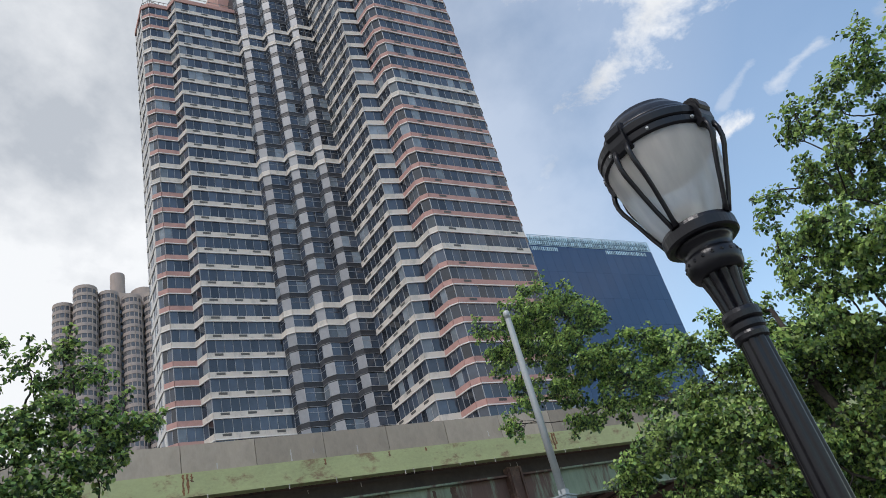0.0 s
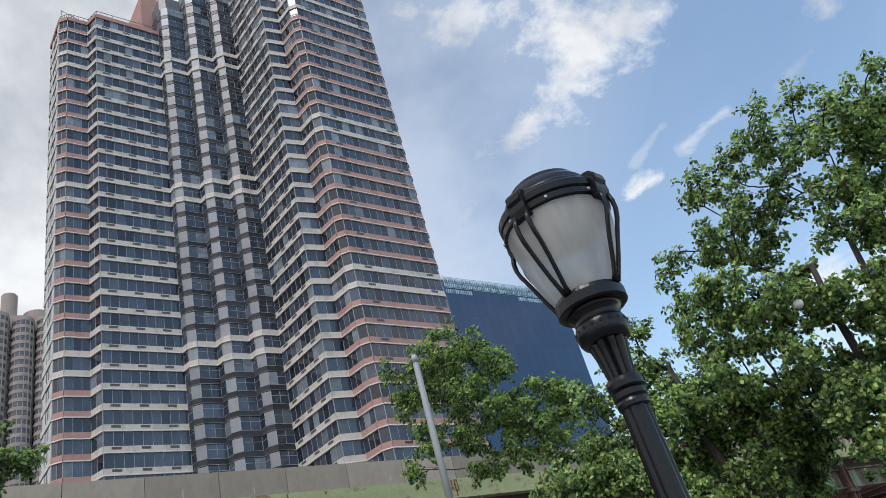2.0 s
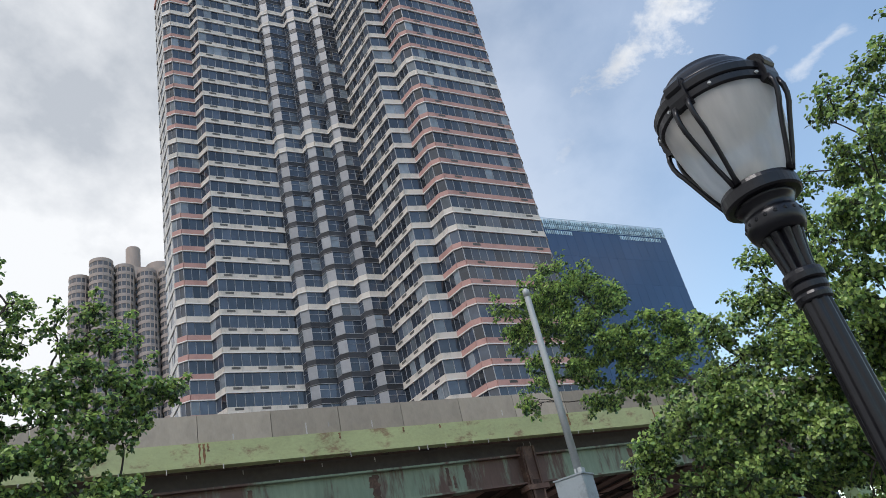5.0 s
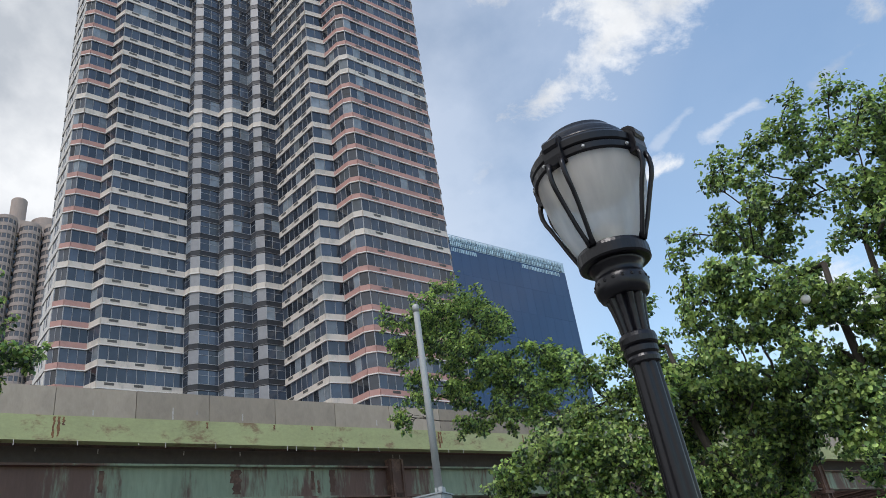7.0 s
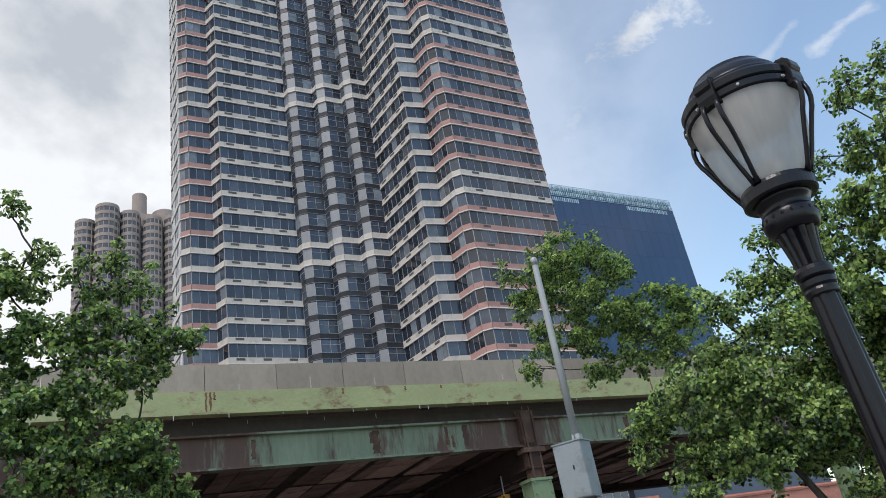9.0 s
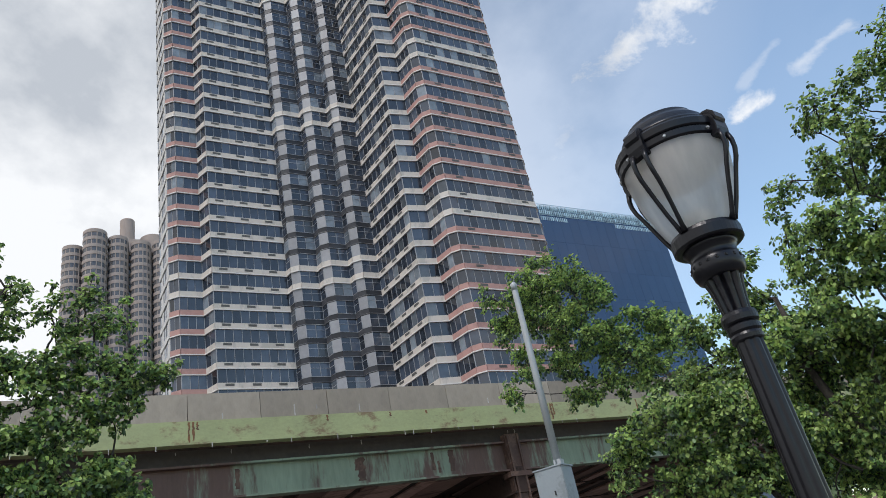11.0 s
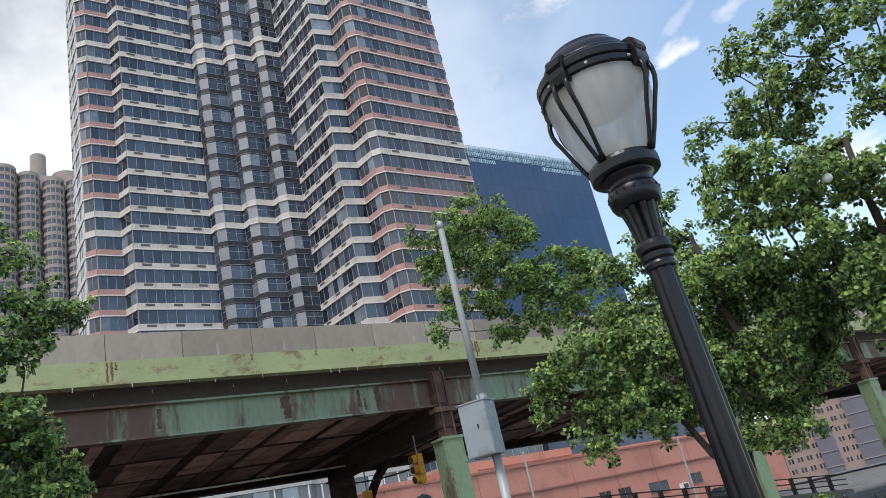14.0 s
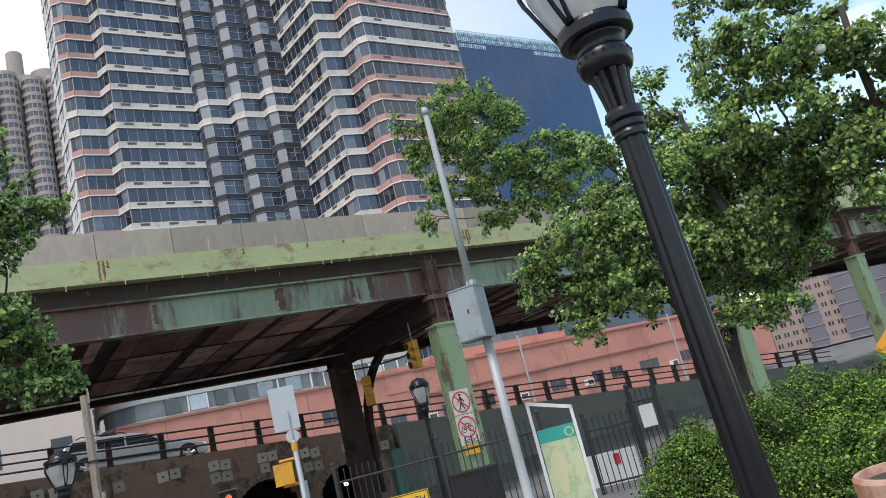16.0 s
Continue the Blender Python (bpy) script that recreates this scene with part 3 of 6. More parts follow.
        d = np.append(c - a, 0)
        out = np.array([d[1], -d[0], 0]) / np.linalg.norm(d)
        b.frame_box((*a, 120.0), d, out * 0.2, (0, 0, 0.9))
    part("roof_edge", b, M["band_pink"], tower)
    b = Build()
    for i in range(0, 5):
        a, c = xy[i] * 0.997 + np.array([-0.1, 0.5]), xy[i + 1] * 0.997 + np.array([-0.1, 0.5])
        rod(b, (*a, 122.0), (*c, 122.0), 0.06)
        for f in np.linspace(0, 1, 5):
            p = a + (c - a) * f
            rod(b, (*p, 120.2), (*p, 122.0), 0.05)
    for q in ((20.8, -100.5), (22.6, -101.0)):
        p = tower_xy(*q)
        rod(b, (*p, 120.0), (p[0] - 0.3, p[1], 124.3), 0.07)
        rod(b, (p[0] - 0.3, p[1], 124.2), (p[0] + 1.6, p[1], 122.0), 0.07)
    part("roof_rail", b, M["roof_grey"], tower)
    b = Build()
    ring = [tuple(tower_xy(*q)) for q in ((34.5, -99.5), (34.5, -118), (52, -118), (52, -92), (46.8, -92), (46.8, -99.5))]
    b.prism(ring, 119.0, 134.0)
    part("penthouse", b, M["band_pink"], tower, "salmon rooftop core block")
    for (u0, v0, u1), t in (((37.0, -94.9, 40.3), 129.5), ((41.0, -92.7, 44.2), 131.0), ((45.0, -90.4, 48.1), 132.5)):
        b = Build()
        ring = [tuple(tower_xy(*q)) for q in ((u0 - 0.4, v0 - 0.9), (u0 + 0.6, v0), (u1, v0), (u1, v0 - 4.5), (u0 - 0.4, v0 - 4.5))]
        area = sum(ring[i][0] * ring[(i + 1) % 5][1] - ring[(i + 1) % 5][0] * ring[i][1] for i in range(5))
        b.prism(ring if area > 0 else ring[::-1], 120.0, t)
        part("bay_crown", b, M["crown_panel"], tower, "plain grey panelled top of a bay")
    return tower


build_tower()


# ---- ground and the elevated road ----
def ground_z(x, y):
    f = min(1.0, max(0.0, (y - 4.0) / 7.0))
    return -0.5 * f * f * (3 - 2 * f)


def build_ground():
    xs = [-2500, -400, -100, -40] + list(range(-30, 31, 2)) + [40, 100, 400, 2500]
    ys = [-2500, -400, -60, -20] + list(range(-10, 31, 2)) + [60, 150, 500, 2500]
    v = [(x, y, ground_z(x, y)) for y in ys for x in xs]
    w = len(xs)
    f = [(j * w + i, j * w + i + 1, (j + 1) * w + i + 1, (j + 1) * w + i) for j in range(len(ys) - 1) for i in range(w - 1)]
    tagged(new("ground", mesh_of("ground", v, f, [M["ground"]])), "grey paved ground sloping gently to the street", "ground", kind="structure")


build_ground()
VA = radians(34.5)
W3, N3 = np.array([math.cos(VA), math.sin(VA), 0]), np.array([math.sin(VA), -math.cos(VA), 0])
FACE = -18.75
UP = np.array([0, 0, 1.0])


def via(s, n, z):
    """A place by metres along the elevated road, metres towards the river side, and height."""
    return W3 * s + N3 * n + UP * z


COLUMNS = (-14.0, -1.0, 12.15, 25.3, 34.9, 48.0, 61.0)


def build_viaduct():
    road = thing("elevated_road", "elevated steel highway with concrete parapet and rusted green girders on columns", "overpass")
    s0, s1 = -60.0, 110.0
    # parapet panels, one by one near the park
    step = 1.80
    b = Build()
    b.frame_box(via(0, FACE - 0.3, 7.45), W3 * (step - 0.014), N3 * 0.3, UP * 0.7)
    data = b.mesh("parapet_panel", M["parapet"])
    for j in range(40):
        ob = part("parapet_panel", data, M["parapet"], road)
        ob.matrix_basis = Matrix.Translation(W3 * (-16.93 + j * step))
    e0, e1 = -16.93, -16.93 + 40 * step
    b = Build()
    b.frame_box(via(s0, FACE - 0.3, 7.45), W3 * (e0 - s0 - 0.014), N3 * 0.3, UP * 0.7)
    b.frame_box(via(e1, FACE - 0.3, 7.45), W3 * (s1 - e1), N3 * 0.3, UP * 0.7)
    b.frame_box(via(s0, FACE - 10.8, 7.0), W3 * (s1 - s0), N3 * 0.3, UP * 1.15)
    part("parapet", b, M["parapet"], road)
    b = Build()
    b.frame_box(via(s0, FACE - 0.25, 6.90), W3 * (s1 - s0), N3 * 0.29, UP * 0.55)
    b.frame_box(via(s0, FACE - 0.22, 6.86), W3 * (s1 - s0), N3 * 0.30, UP * 0.05)
    part("fascia", b, M["fascia"], road, "chipped light green fascia with rust stains")
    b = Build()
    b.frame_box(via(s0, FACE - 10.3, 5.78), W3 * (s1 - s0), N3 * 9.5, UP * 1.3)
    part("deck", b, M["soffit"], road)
    b = Build()
    b.frame_box(via(s0, FACE - 0.75, 6.44), W3 * (s1 - s0), N3 * 0.32, UP * 0.05)
    b.frame_box(via(s0, FACE - 0.62, 5.68), W3 * (s1 - s0), N3 * 0.03, UP * 0.78)
    part("edge_girder", b, M["girder"], road, "green plate girder streaked with rust")
    b = Build()
    b.frame_box(via(s0, FACE - 0.78, 5.62), W3 * (s1 - s0), N3 * 0.36, UP * 0.05)
    part("bottom_flange", b, M["girder"], road)
    # dark brown-grey steel strip, the shade of its recess put into the colour
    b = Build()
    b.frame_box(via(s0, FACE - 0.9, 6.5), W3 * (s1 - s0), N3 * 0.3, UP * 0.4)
    part("bearing_strip", b, M["recess_shade"], road)
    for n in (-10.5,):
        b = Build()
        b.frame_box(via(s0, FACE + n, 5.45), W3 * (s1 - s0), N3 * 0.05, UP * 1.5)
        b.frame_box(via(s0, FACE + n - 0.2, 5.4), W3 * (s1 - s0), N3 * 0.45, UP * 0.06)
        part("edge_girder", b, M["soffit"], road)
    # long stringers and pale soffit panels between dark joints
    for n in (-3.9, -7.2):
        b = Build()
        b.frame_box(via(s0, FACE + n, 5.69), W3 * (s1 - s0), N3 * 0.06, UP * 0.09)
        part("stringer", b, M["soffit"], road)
    for n0, n1 in ((-0.85, -3.89), (-3.91, -7.19), (-7.21, -10.2)):
        s, rng = -24.0, random.Random(12)
        while s < 46.0:
            wide = rng.choice((0.3, 0.4, 0.5, 0.75, 1.0))
            b = Build()
            b.frame_box(via(s, FACE + n1, 5.735 - 0.03 * rng.random()), W3 * wide, N3 * (n0 - n1), UP * 0.05)
            part("soffit_panel", b, M["soffit_pale"], road)
            s += wide + rng.choice((0.03, 0.03, 0.3, 0.45, 0.65))
    # stiffener and bracket plates on the girder
    for s in COLUMNS:
        b = Build()
        b.frame_box(via(s - 0.2, FACE - 0.6, 4.7), W3 * 0.06, N3 * 0.32, UP * 1.95)
        b.frame_box(via(s + 0.14, FACE - 0.6, 4.7), W3 * 0.06, N3 * 0.32, UP * 1.95)
        b.frame_box(via(s - 0.24, FACE - 0.6, 4.68), W3 * 0.48, N3 * 0.25, UP * 2.0)
        b.frame_box(via(s - 0.36, FACE - 0.7, 5.42), W3 * 0.72, N3 * 0.45, UP * 0.14)
        part("bracket", b, M["rust"], road)
    # flaked patches on the girder, rust runs on the fascia, pale drips on the parapet
    rng = random.Random(31)

    def flake(name, s, n, z, w, h, mat, jag=0.35, k=9):
        b = Build()
        left = [(-w / 2 * (1 + jag * rng.uniform(-1, 1)), h * (0.5 - j / k)) for j in range(k + 1)]
        right = [(w / 2 * (1 + jag * rng.uniform(-1, 1)), h * (j / k - 0.5)) for j in range(k + 1)]
        ring = left + right
        b.v += [via(s + x, n, z + y) for x, y in ring]
        b.f.append(tuple(range(len(ring))))
        b.i.append(0)
        part(name, b, mat, road)
    for s, w, h, z in ((7.4, 0.22, 0.62, 6.08), (7.28, 0.1, 0.3, 6.2), (9.55, 0.1, 0.5, 6.12), (9.72, 0.07, 0.34, 5.95), (10.15, 0.16, 0.6, 6.1), (4.1, 0.12, 0.5, 6.1), (16.0, 0.2, 0.5, 6.1), (20.5, 0.3, 0.6, 6.05)):
        flake("rust_patch", s, FACE - 0.584, z, w, h, M["rust"])
    for s, h in ((2.88, 0.52), (2.98, 0.46), (3.08, 0.2), (8.2, 0.12), (9.3, 0.1), (6.4, 0.16), (13.4, 0.3), (13.52, 0.5), (13.6, 0.36), (16.9, 0.42), (22.0, 0.4)):
        flake("rust_run", s, FACE + 0.046, 7.42 - h / 2, 0.05, h, M["rust_run"], 0.7)
    for j in range(26):
        s = -1.0 + 0.62 * j + rng.uniform(-0.25, 0.25)
        flake("lime_drip", s, FACE - 0.594 if rng.random() < 0.4 else FACE + 0.084, 6.83 - 0.04 * rng.random(), 0.02, rng.uniform(0.04, 0.16), M["plate"], 0.4)
    for s, h, z in ((5.55, 0.3, 7.62), (6.15, 0.13, 7.68), (7.35, 0.2, 7.6), (11.4, 0.16, 7.62), (3.7, 0.14, 7.55)):
        flake("lime_drip", s, FACE + 0.006, z, 0.03, h, M["plate"], 0.5)
    # columns, cap beams and knee braces
    for s in COLUMNS:
        b = Build()
        b.frame_box(via(s - 0.34, FACE - 0.85, -0.6), W3 * 0.68, N3 * 0.06, UP * 5.25)
        b.frame_box(via(s - 0.34, FACE - 0.31, -0.6), W3 * 0.68, N3 * 0.06, UP * 5.25)
        b.frame_box(via(s - 0.30, FACE - 0.80, -0.6), W3 * 0.06, N3 * 0.5, UP * 5.25)
        b.frame_box(via(s + 0.24, FACE - 0.80, -0.6), W3 * 0.06, N3 * 0.5, UP * 5.25)
        b.frame_box(via(s - 0.37, FACE - 0.88, 4.60), W3 * 0.74, N3 * 0.66, UP * 0.08)
        col = part("column", b, M["column"], road, "green riveted steel column with peeling paint")
        b = Build()
        for h in (3.9, 4.25, 4.55):
            for e in (-0.26, 0.26):
                b.lathe(via(s + e, FACE - 0.25, h), [(0.03, -0.02), (0.035, 0.0), (0.03, 0.02)], 8)
        part("rivets", b, M["column"], col)
        if s != 12.15:
            continue
        # rear column, cap beam and brace: shade under the deck put into colour
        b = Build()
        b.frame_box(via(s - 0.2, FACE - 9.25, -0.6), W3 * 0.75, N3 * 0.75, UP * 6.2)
        part("column", b, M["soffit"], road, "weathered rear column, coloured dark for the shade under the deck")
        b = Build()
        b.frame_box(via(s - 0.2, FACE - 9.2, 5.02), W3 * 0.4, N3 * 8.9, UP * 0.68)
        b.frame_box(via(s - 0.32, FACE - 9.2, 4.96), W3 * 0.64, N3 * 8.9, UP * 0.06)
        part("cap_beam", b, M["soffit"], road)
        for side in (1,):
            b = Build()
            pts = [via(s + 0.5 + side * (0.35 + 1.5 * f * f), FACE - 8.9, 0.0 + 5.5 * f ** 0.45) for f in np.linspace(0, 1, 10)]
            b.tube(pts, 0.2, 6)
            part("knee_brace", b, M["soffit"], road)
    return road


build_viaduct()


def build_cable(points, r, name, label, mat="cable"):
    b = Build()
    b.tube(points, r, 6)
    tagged(new(name, b.mesh(name, M[mat], smooth=True)), label, "cable")


def sag(a, c, drop, n=14):
    a, c = np.array(a), np.array(c)
    return [a + (c - a) * f - UP * (4 * drop * f * (1 - f)) for f in np.linspace(0, 1, n)]


build_cable(sag(via(-12, FACE - 6.2, 5.25), via(12.4, FACE - 7.4, 5.3), 0.12), 0.034, "cable", "pale utility cable slung beneath the elevated road", "cable_pale")
build_cable(sag(via(12.0, FACE - 8.2, 4.75), via(14.2, FACE - 1.2, 4.9), 0.35), 0.03, "cable", "thin black cable looped between the steel columns")



# ---- lamp posts ----
def build_lamp_post(label, at):
    lamp = thing("lamp_post", label, "street lamp", "park lamp posts")
    O = (0, 0, 0)
    b = Build()
    b.lathe(O, [(0.23, 0.0), (0.23, 0.10), (0.20, 0.14), (0.17, 0.30), (0.15, 0.55), (0.12, 0.62), (0.085, 0.68), (0.075, 0.74)], 24)
    part("base", b, M["lamp_black"], lamp)
    b = Build()
    prof = [(0.062, 0.70), (0.0565, 1.3), (0.053, 1.85), (0.0485, 2.34)]
    k = 96
    for r, h in prof:
        for j in range(k):
            a = 2 * math.pi * j / k
            q = r * (1.02 - 0.13 * (0.5 + 0.5 * math.cos(8 * a)) ** 2)
            b.v.append((q * math.cos(a), q * math.sin(a), h))
    for p in range(3):
        for j in range(k):
            b.f.append((p * k + j, p * k + (j + 1) % k, (p + 1) * k + (j + 1) % k, (p + 1) * k + j))
            b.i.append(0)
    part("shaft", b, M["lamp_black"], lamp, "fluted black shaft", smooth=True)
    b = Build()
    b.lathe(O, [(0.052, 2.335), (0.058, 2.34), (0.060, 2.355), (0.056, 2.366), (0.063, 2.375), (0.064, 2.395), (0.058, 2.402), (0.069, 2.41), (0.071, 2.43), (0.068, 2.445), (0.056, 2.452)], 32)
    part("collar", b, M["lamp_black"], lamp, smooth=False)
    b = Build()
    k = 80
    rows = [(0.054, 2.445), (0.060, 2.50), (0.068, 2.55), (0.080, 2.60)]
    for r, h in rows:
        for j in range(k):
            a = 2 * math.pi * j / k
            q = r * (1.0 - 0.20 * (0.5 + 0.5 * math.cos(10 * a)) ** 3)
            b.v.append((q * math.cos(a), q * math.sin(a), h))
    for p in range(len(rows) - 1):
        for j in range(k):
            b.f.append((p * k + j, p * k + (j + 1) % k, (p + 1) * k + (j + 1) % k, (p + 1) * k + j))
            b.i.append(0)
    part("fluted_neck", b, M["lamp_black"], lamp)
    b = Build()
    b.lathe(O, [(0.080, 2.592), (0.094, 2.60), (0.103, 2.618), (0.107, 2.64), (0.105, 2.662), (0.099, 2.676), (0.094, 2.684), (0.097, 2.70), (0.106, 2.718), (0.118, 2.733)], 36)
    knob = part("moulded_ring", b, M["lamp_black"], lamp, smooth=True)
    for j in range(18):
        a = 2 * math.pi * j / 18
        e = Build()
        e.lathe((0.103 * math.cos(a), 0.103 * math.sin(a), 2.652), [(0.002, -0.008), (0.007, -0.004), (0.008, 0.002), (0.003, 0.008)], 8)
        part("bead", e, M["lamp_black"], knob)
    b = Build()
    b.lathe(O, [(0.100, 2.728), (0.136, 2.732), (0.144, 2.738), (0.145, 2.775), (0.141, 2.79), (0.132, 2.796), (0.124, 2.79)], 48)
    part("globe_seat", b, M["lamp_black"], lamp)
    b = Build()
    b.lathe(O, [(0.128, 2.785), (0.153, 2.84), (0.178, 2.91), (0.201, 3.0), (0.217, 3.09), (0.224, 3.15), (0.226, 3.20)], 48, caps=False)
    glass = part("globe", b, M["globe"], lamp, "frosted glass globe", smooth=True)
    b = Build()
    b.lathe(O, [(0.05, 2.78), (0.068, 2.80), (0.072, 2.87), (0.05, 2.90), (0.02, 2.91)], 24)
    part("lamp_holder", b, M["bulb"], lamp, "pale refractor inside the globe", smooth=True)
    b = Build()
    b.lathe(O, [(0.06, 3.06), (0.13, 3.075), (0.18, 3.11), (0.205, 3.17)], 32)
    part("reflector", b, M["reflector"], lamp, "tan reflector in the top of the globe", smooth=True)
    b = Build()
    b.lathe(O, [(0.205, 3.175), (0.226, 3.17), (0.236, 3.178), (0.238, 3.205), (0.230, 3.212), (0.240, 3.22), (0.243, 3.25), (0.236, 3.262), (0.215, 3.275)], 48, caps=False)
    rim = part("rim", b, M["lamp_black"], lamp)
    b = Build()
    b.lathe(O, [(0.225, 3.268), (0.205, 3.298), (0.197, 3.302), (0.190, 3.330), (0.165, 3.362), (0.157, 3.364), (0.150, 3.386), (0.11, 3.410), (0.06, 3.424), (0.05, 3.426), (0.035, 3.442), (0.01, 3.45)], 48)
    part("cap", b, M["lamp_black"], lamp, smooth=True)
    for j in range(4):
        a = radians(-90.0 + 45 + 90 * j)
        c, s = math.cos(a), math.sin(a)
        R = lambda r, t, z: (r * c - t * s, r * s + t * c, z)
        b = Build()
        # bracket block on the rim with a lifted flap
        k = len(b.v)
        ring_in = [(0.222, 3.15), (0.250, 3.155), (0.259, 3.19), (0.258, 3.245), (0.246, 3.275), (0.215, 3.288), (0.196, 3.28)]
        for t in (-0.042, 0.042):
            b.v += [R(r, t * (1.0 if z < 3.28 else 0.85), z) for r, z in ring_in]
        n = len(ring_in)
        b.f += [tuple(range(n))[::-1], tuple(range(n, 2 * n))] + [(q, (q + 1) % n, n + (q + 1) % n, n + q) for q in range(n)]
        b.i += [0] * (n + 2)
        block = part("bracket", b, M["lamp_black"], lamp)
        b = Build()
        lid = [(0.190, 3.286), (0.218, 3.296), (0.245, 3.290), (0.264, 3.268), (0.268, 3.236)]
        for (r0, z0), (r1, z1) in zip(lid[:-1], lid[1:]):
            k = len(b.v)
            b.v += [R(r0, -0.034, z0), R(r0, 0.034, z0), R(r1, 0.034, z1), R(r1, -0.034, z1), R(r0 - 0.008, -0.034, z0 - 0.014), R(r0 - 0.008, 0.034, z0 - 0.014), R(r1 - 0.008, 0.034, z1 - 0.014), R(r1 - 0.008, -0.034, z1 - 0.014)]
            b.f += [tuple(k + q for q in w) for w in ((0, 3, 2, 1), (4, 5, 6, 7), (0, 1, 5, 4), (1, 2, 6, 5), (2, 3, 7, 6), (3, 0, 4, 7))]
            b.i += [0] * 6
        part("flap", b, M["lamp_black"], block)
        for t in (-1, 1):
            b = Build()
            path = [(0.250, 0.030, 3.17), (0.257, 0.033, 3.13), (0.255, 0.034, 3.09), (0.244, 0.034, 3.05), (0.231, 0.033, 3.02), (0.206, 0.028, 2.95), (0.179, 0.020, 2.87), (0.156, 0.012, 2.81), (0.143, 0.008, 2.785)]
            b.tube([R(r, t * w, z) for r, w, z in path], [0.011, 0.011, 0.0105, 0.0105, 0.010, 0.0095, 0.0095, 0.010, 0.013], 8)
            part("rib", b, M["lamp_black"], lamp, smooth=True)
    for j in range(8):
        a = radians(-107.7 + 2 + 45 * j)
        b = Build()
        p = (0.238 * math.cos(a), 0.238 * math.sin(a), 3.19)
        b.tube([p, (p[0] * 1.03, p[1] * 1.03, 3.19)], [0.008, 0.006], 10)
        part("screw", b, M["galvanised"], rim)
    # the head is a little squat and broad
    done = set()
    for o in lamp.children_recursive:
        if o.data.name in done:
            continue
        done.add(o.data.name)
        for v in o.data.vertices:
            if v.co.z > 2.34:
                f = min(1.0, (v.co.z - 2.34) / 0.1)
                v.co.x *= 1 - 0.048 * f
                v.co.y *= 1 - 0.048 * f
            if v.co.z > 2.785:
                v.co.z = 2.785 + (v.co.z - 2.785) * 0.88
    lamp.matrix_basis = at
    return lamp


near_lamp = build_lamp_post("black cast-iron park lamp post with frosted tapered globe", pose(0.856, 2.545, 0, 0, -1.25, 0))
far_lamp = copy_thing(near_lamp, pose(-1.48, 17.2, -0.5))
tagged(far_lamp, "black cast-iron park lamp post beside the iron fence")
west_lamp = copy_thing(near_lamp, pose(-7.12, 12.5, -0.55))
tagged(west_lamp, "black cast-iron park lamp post beside a weathered wooden pole")


# ---- trees and hedge ----
def leaf_cloud(name, centres, sizes, count, leaf, mats, weights, seed, droop=0.35, share=None, lean=0.25, upward=0.75, outward=0.0):
    """Many small folded leaves around twig ends, as one mesh."""
    rng = np.random.default_rng(seed)
    chance = np.array(share if share else sizes) ** (1 if share else 2)
    which = rng.choice(len(centres), count, p=chance / chance.sum())
    C = np.array(centres)[which]
    S = np.array(sizes)[which][:, None]
    d = rng.normal(size=(count, 3))
    d /= np.linalg.norm(d, axis=1, keepdims=True)
    P = C + d * S * (rng.random((count, 1)) ** 0.45) * np.array([1, 1, 0.8])
    nrm = d * 0.55 + np.array([0, 0, upward]) + (C - np.mean(C, 0)) * outward + rng.normal(scale=0.55, size=(count, 3))
    nrm /= np.linalg.norm(nrm, axis=1, keepdims=True)
    tip = rng.normal(size=(count, 3)) + d * 0.8 - np.array([0, 0, droop])
    tip -= nrm * np.sum(tip * nrm, axis=1, keepdims=True)
    tip /= np.linalg.norm(tip, axis=1, keepdims=True)
    side = np.cross(nrm, tip)
    L = leaf * rng.uniform(0.65, 1.25, (count, 1))
    Wd = L * rng.uniform(0.32, 0.42, (count, 1))
    a, e = P, P + tip * L - nrm * L * 0.12
    l1, l2 = P + tip * L * 0.32 + side * Wd + nrm * L * 0.06, P + tip * L * 0.70 + side * Wd * 0.75 + nrm * L * 0.02
    r1, r2 = P + tip * L * 0.32 - side * Wd + nrm * L * 0.06, P + tip * L * 0.70 - side * Wd * 0.75 + nrm * L * 0.02
    V = np.stack([a, l1, l2, e, r2, r1], 1).reshape(-1, 3)
    base = (np.arange(count) * 6)[:, None]
    F = np.concatenate([base + np.array([0, 3, 2, 1]), base + np.array([0, 5, 4, 3])], 1).reshape(-1, 4)
    me = bpy.data.meshes.new(name)
    me.vertices.add(len(V))
    me.vertices.foreach_set("co", V.ravel())
    me.loops.add(F.size)
    me.loops.foreach_set("vertex_index", F.ravel().astype(np.int32))
    me.polygons.add(len(F))
    me.polygons.foreach_set("loop_start", np.arange(0, F.size, 4, dtype=np.int32))
    for m in mats:
        me.materials.append(m)
    # leaf tones vary at random, plus painted light: brighter clump tops, deeper undersides
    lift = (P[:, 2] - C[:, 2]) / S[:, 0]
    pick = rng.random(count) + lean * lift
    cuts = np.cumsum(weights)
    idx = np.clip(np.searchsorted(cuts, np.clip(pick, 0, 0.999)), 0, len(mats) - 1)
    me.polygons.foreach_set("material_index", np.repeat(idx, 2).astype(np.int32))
    me.update(calc_edges=True)
    me.validate()
    return me


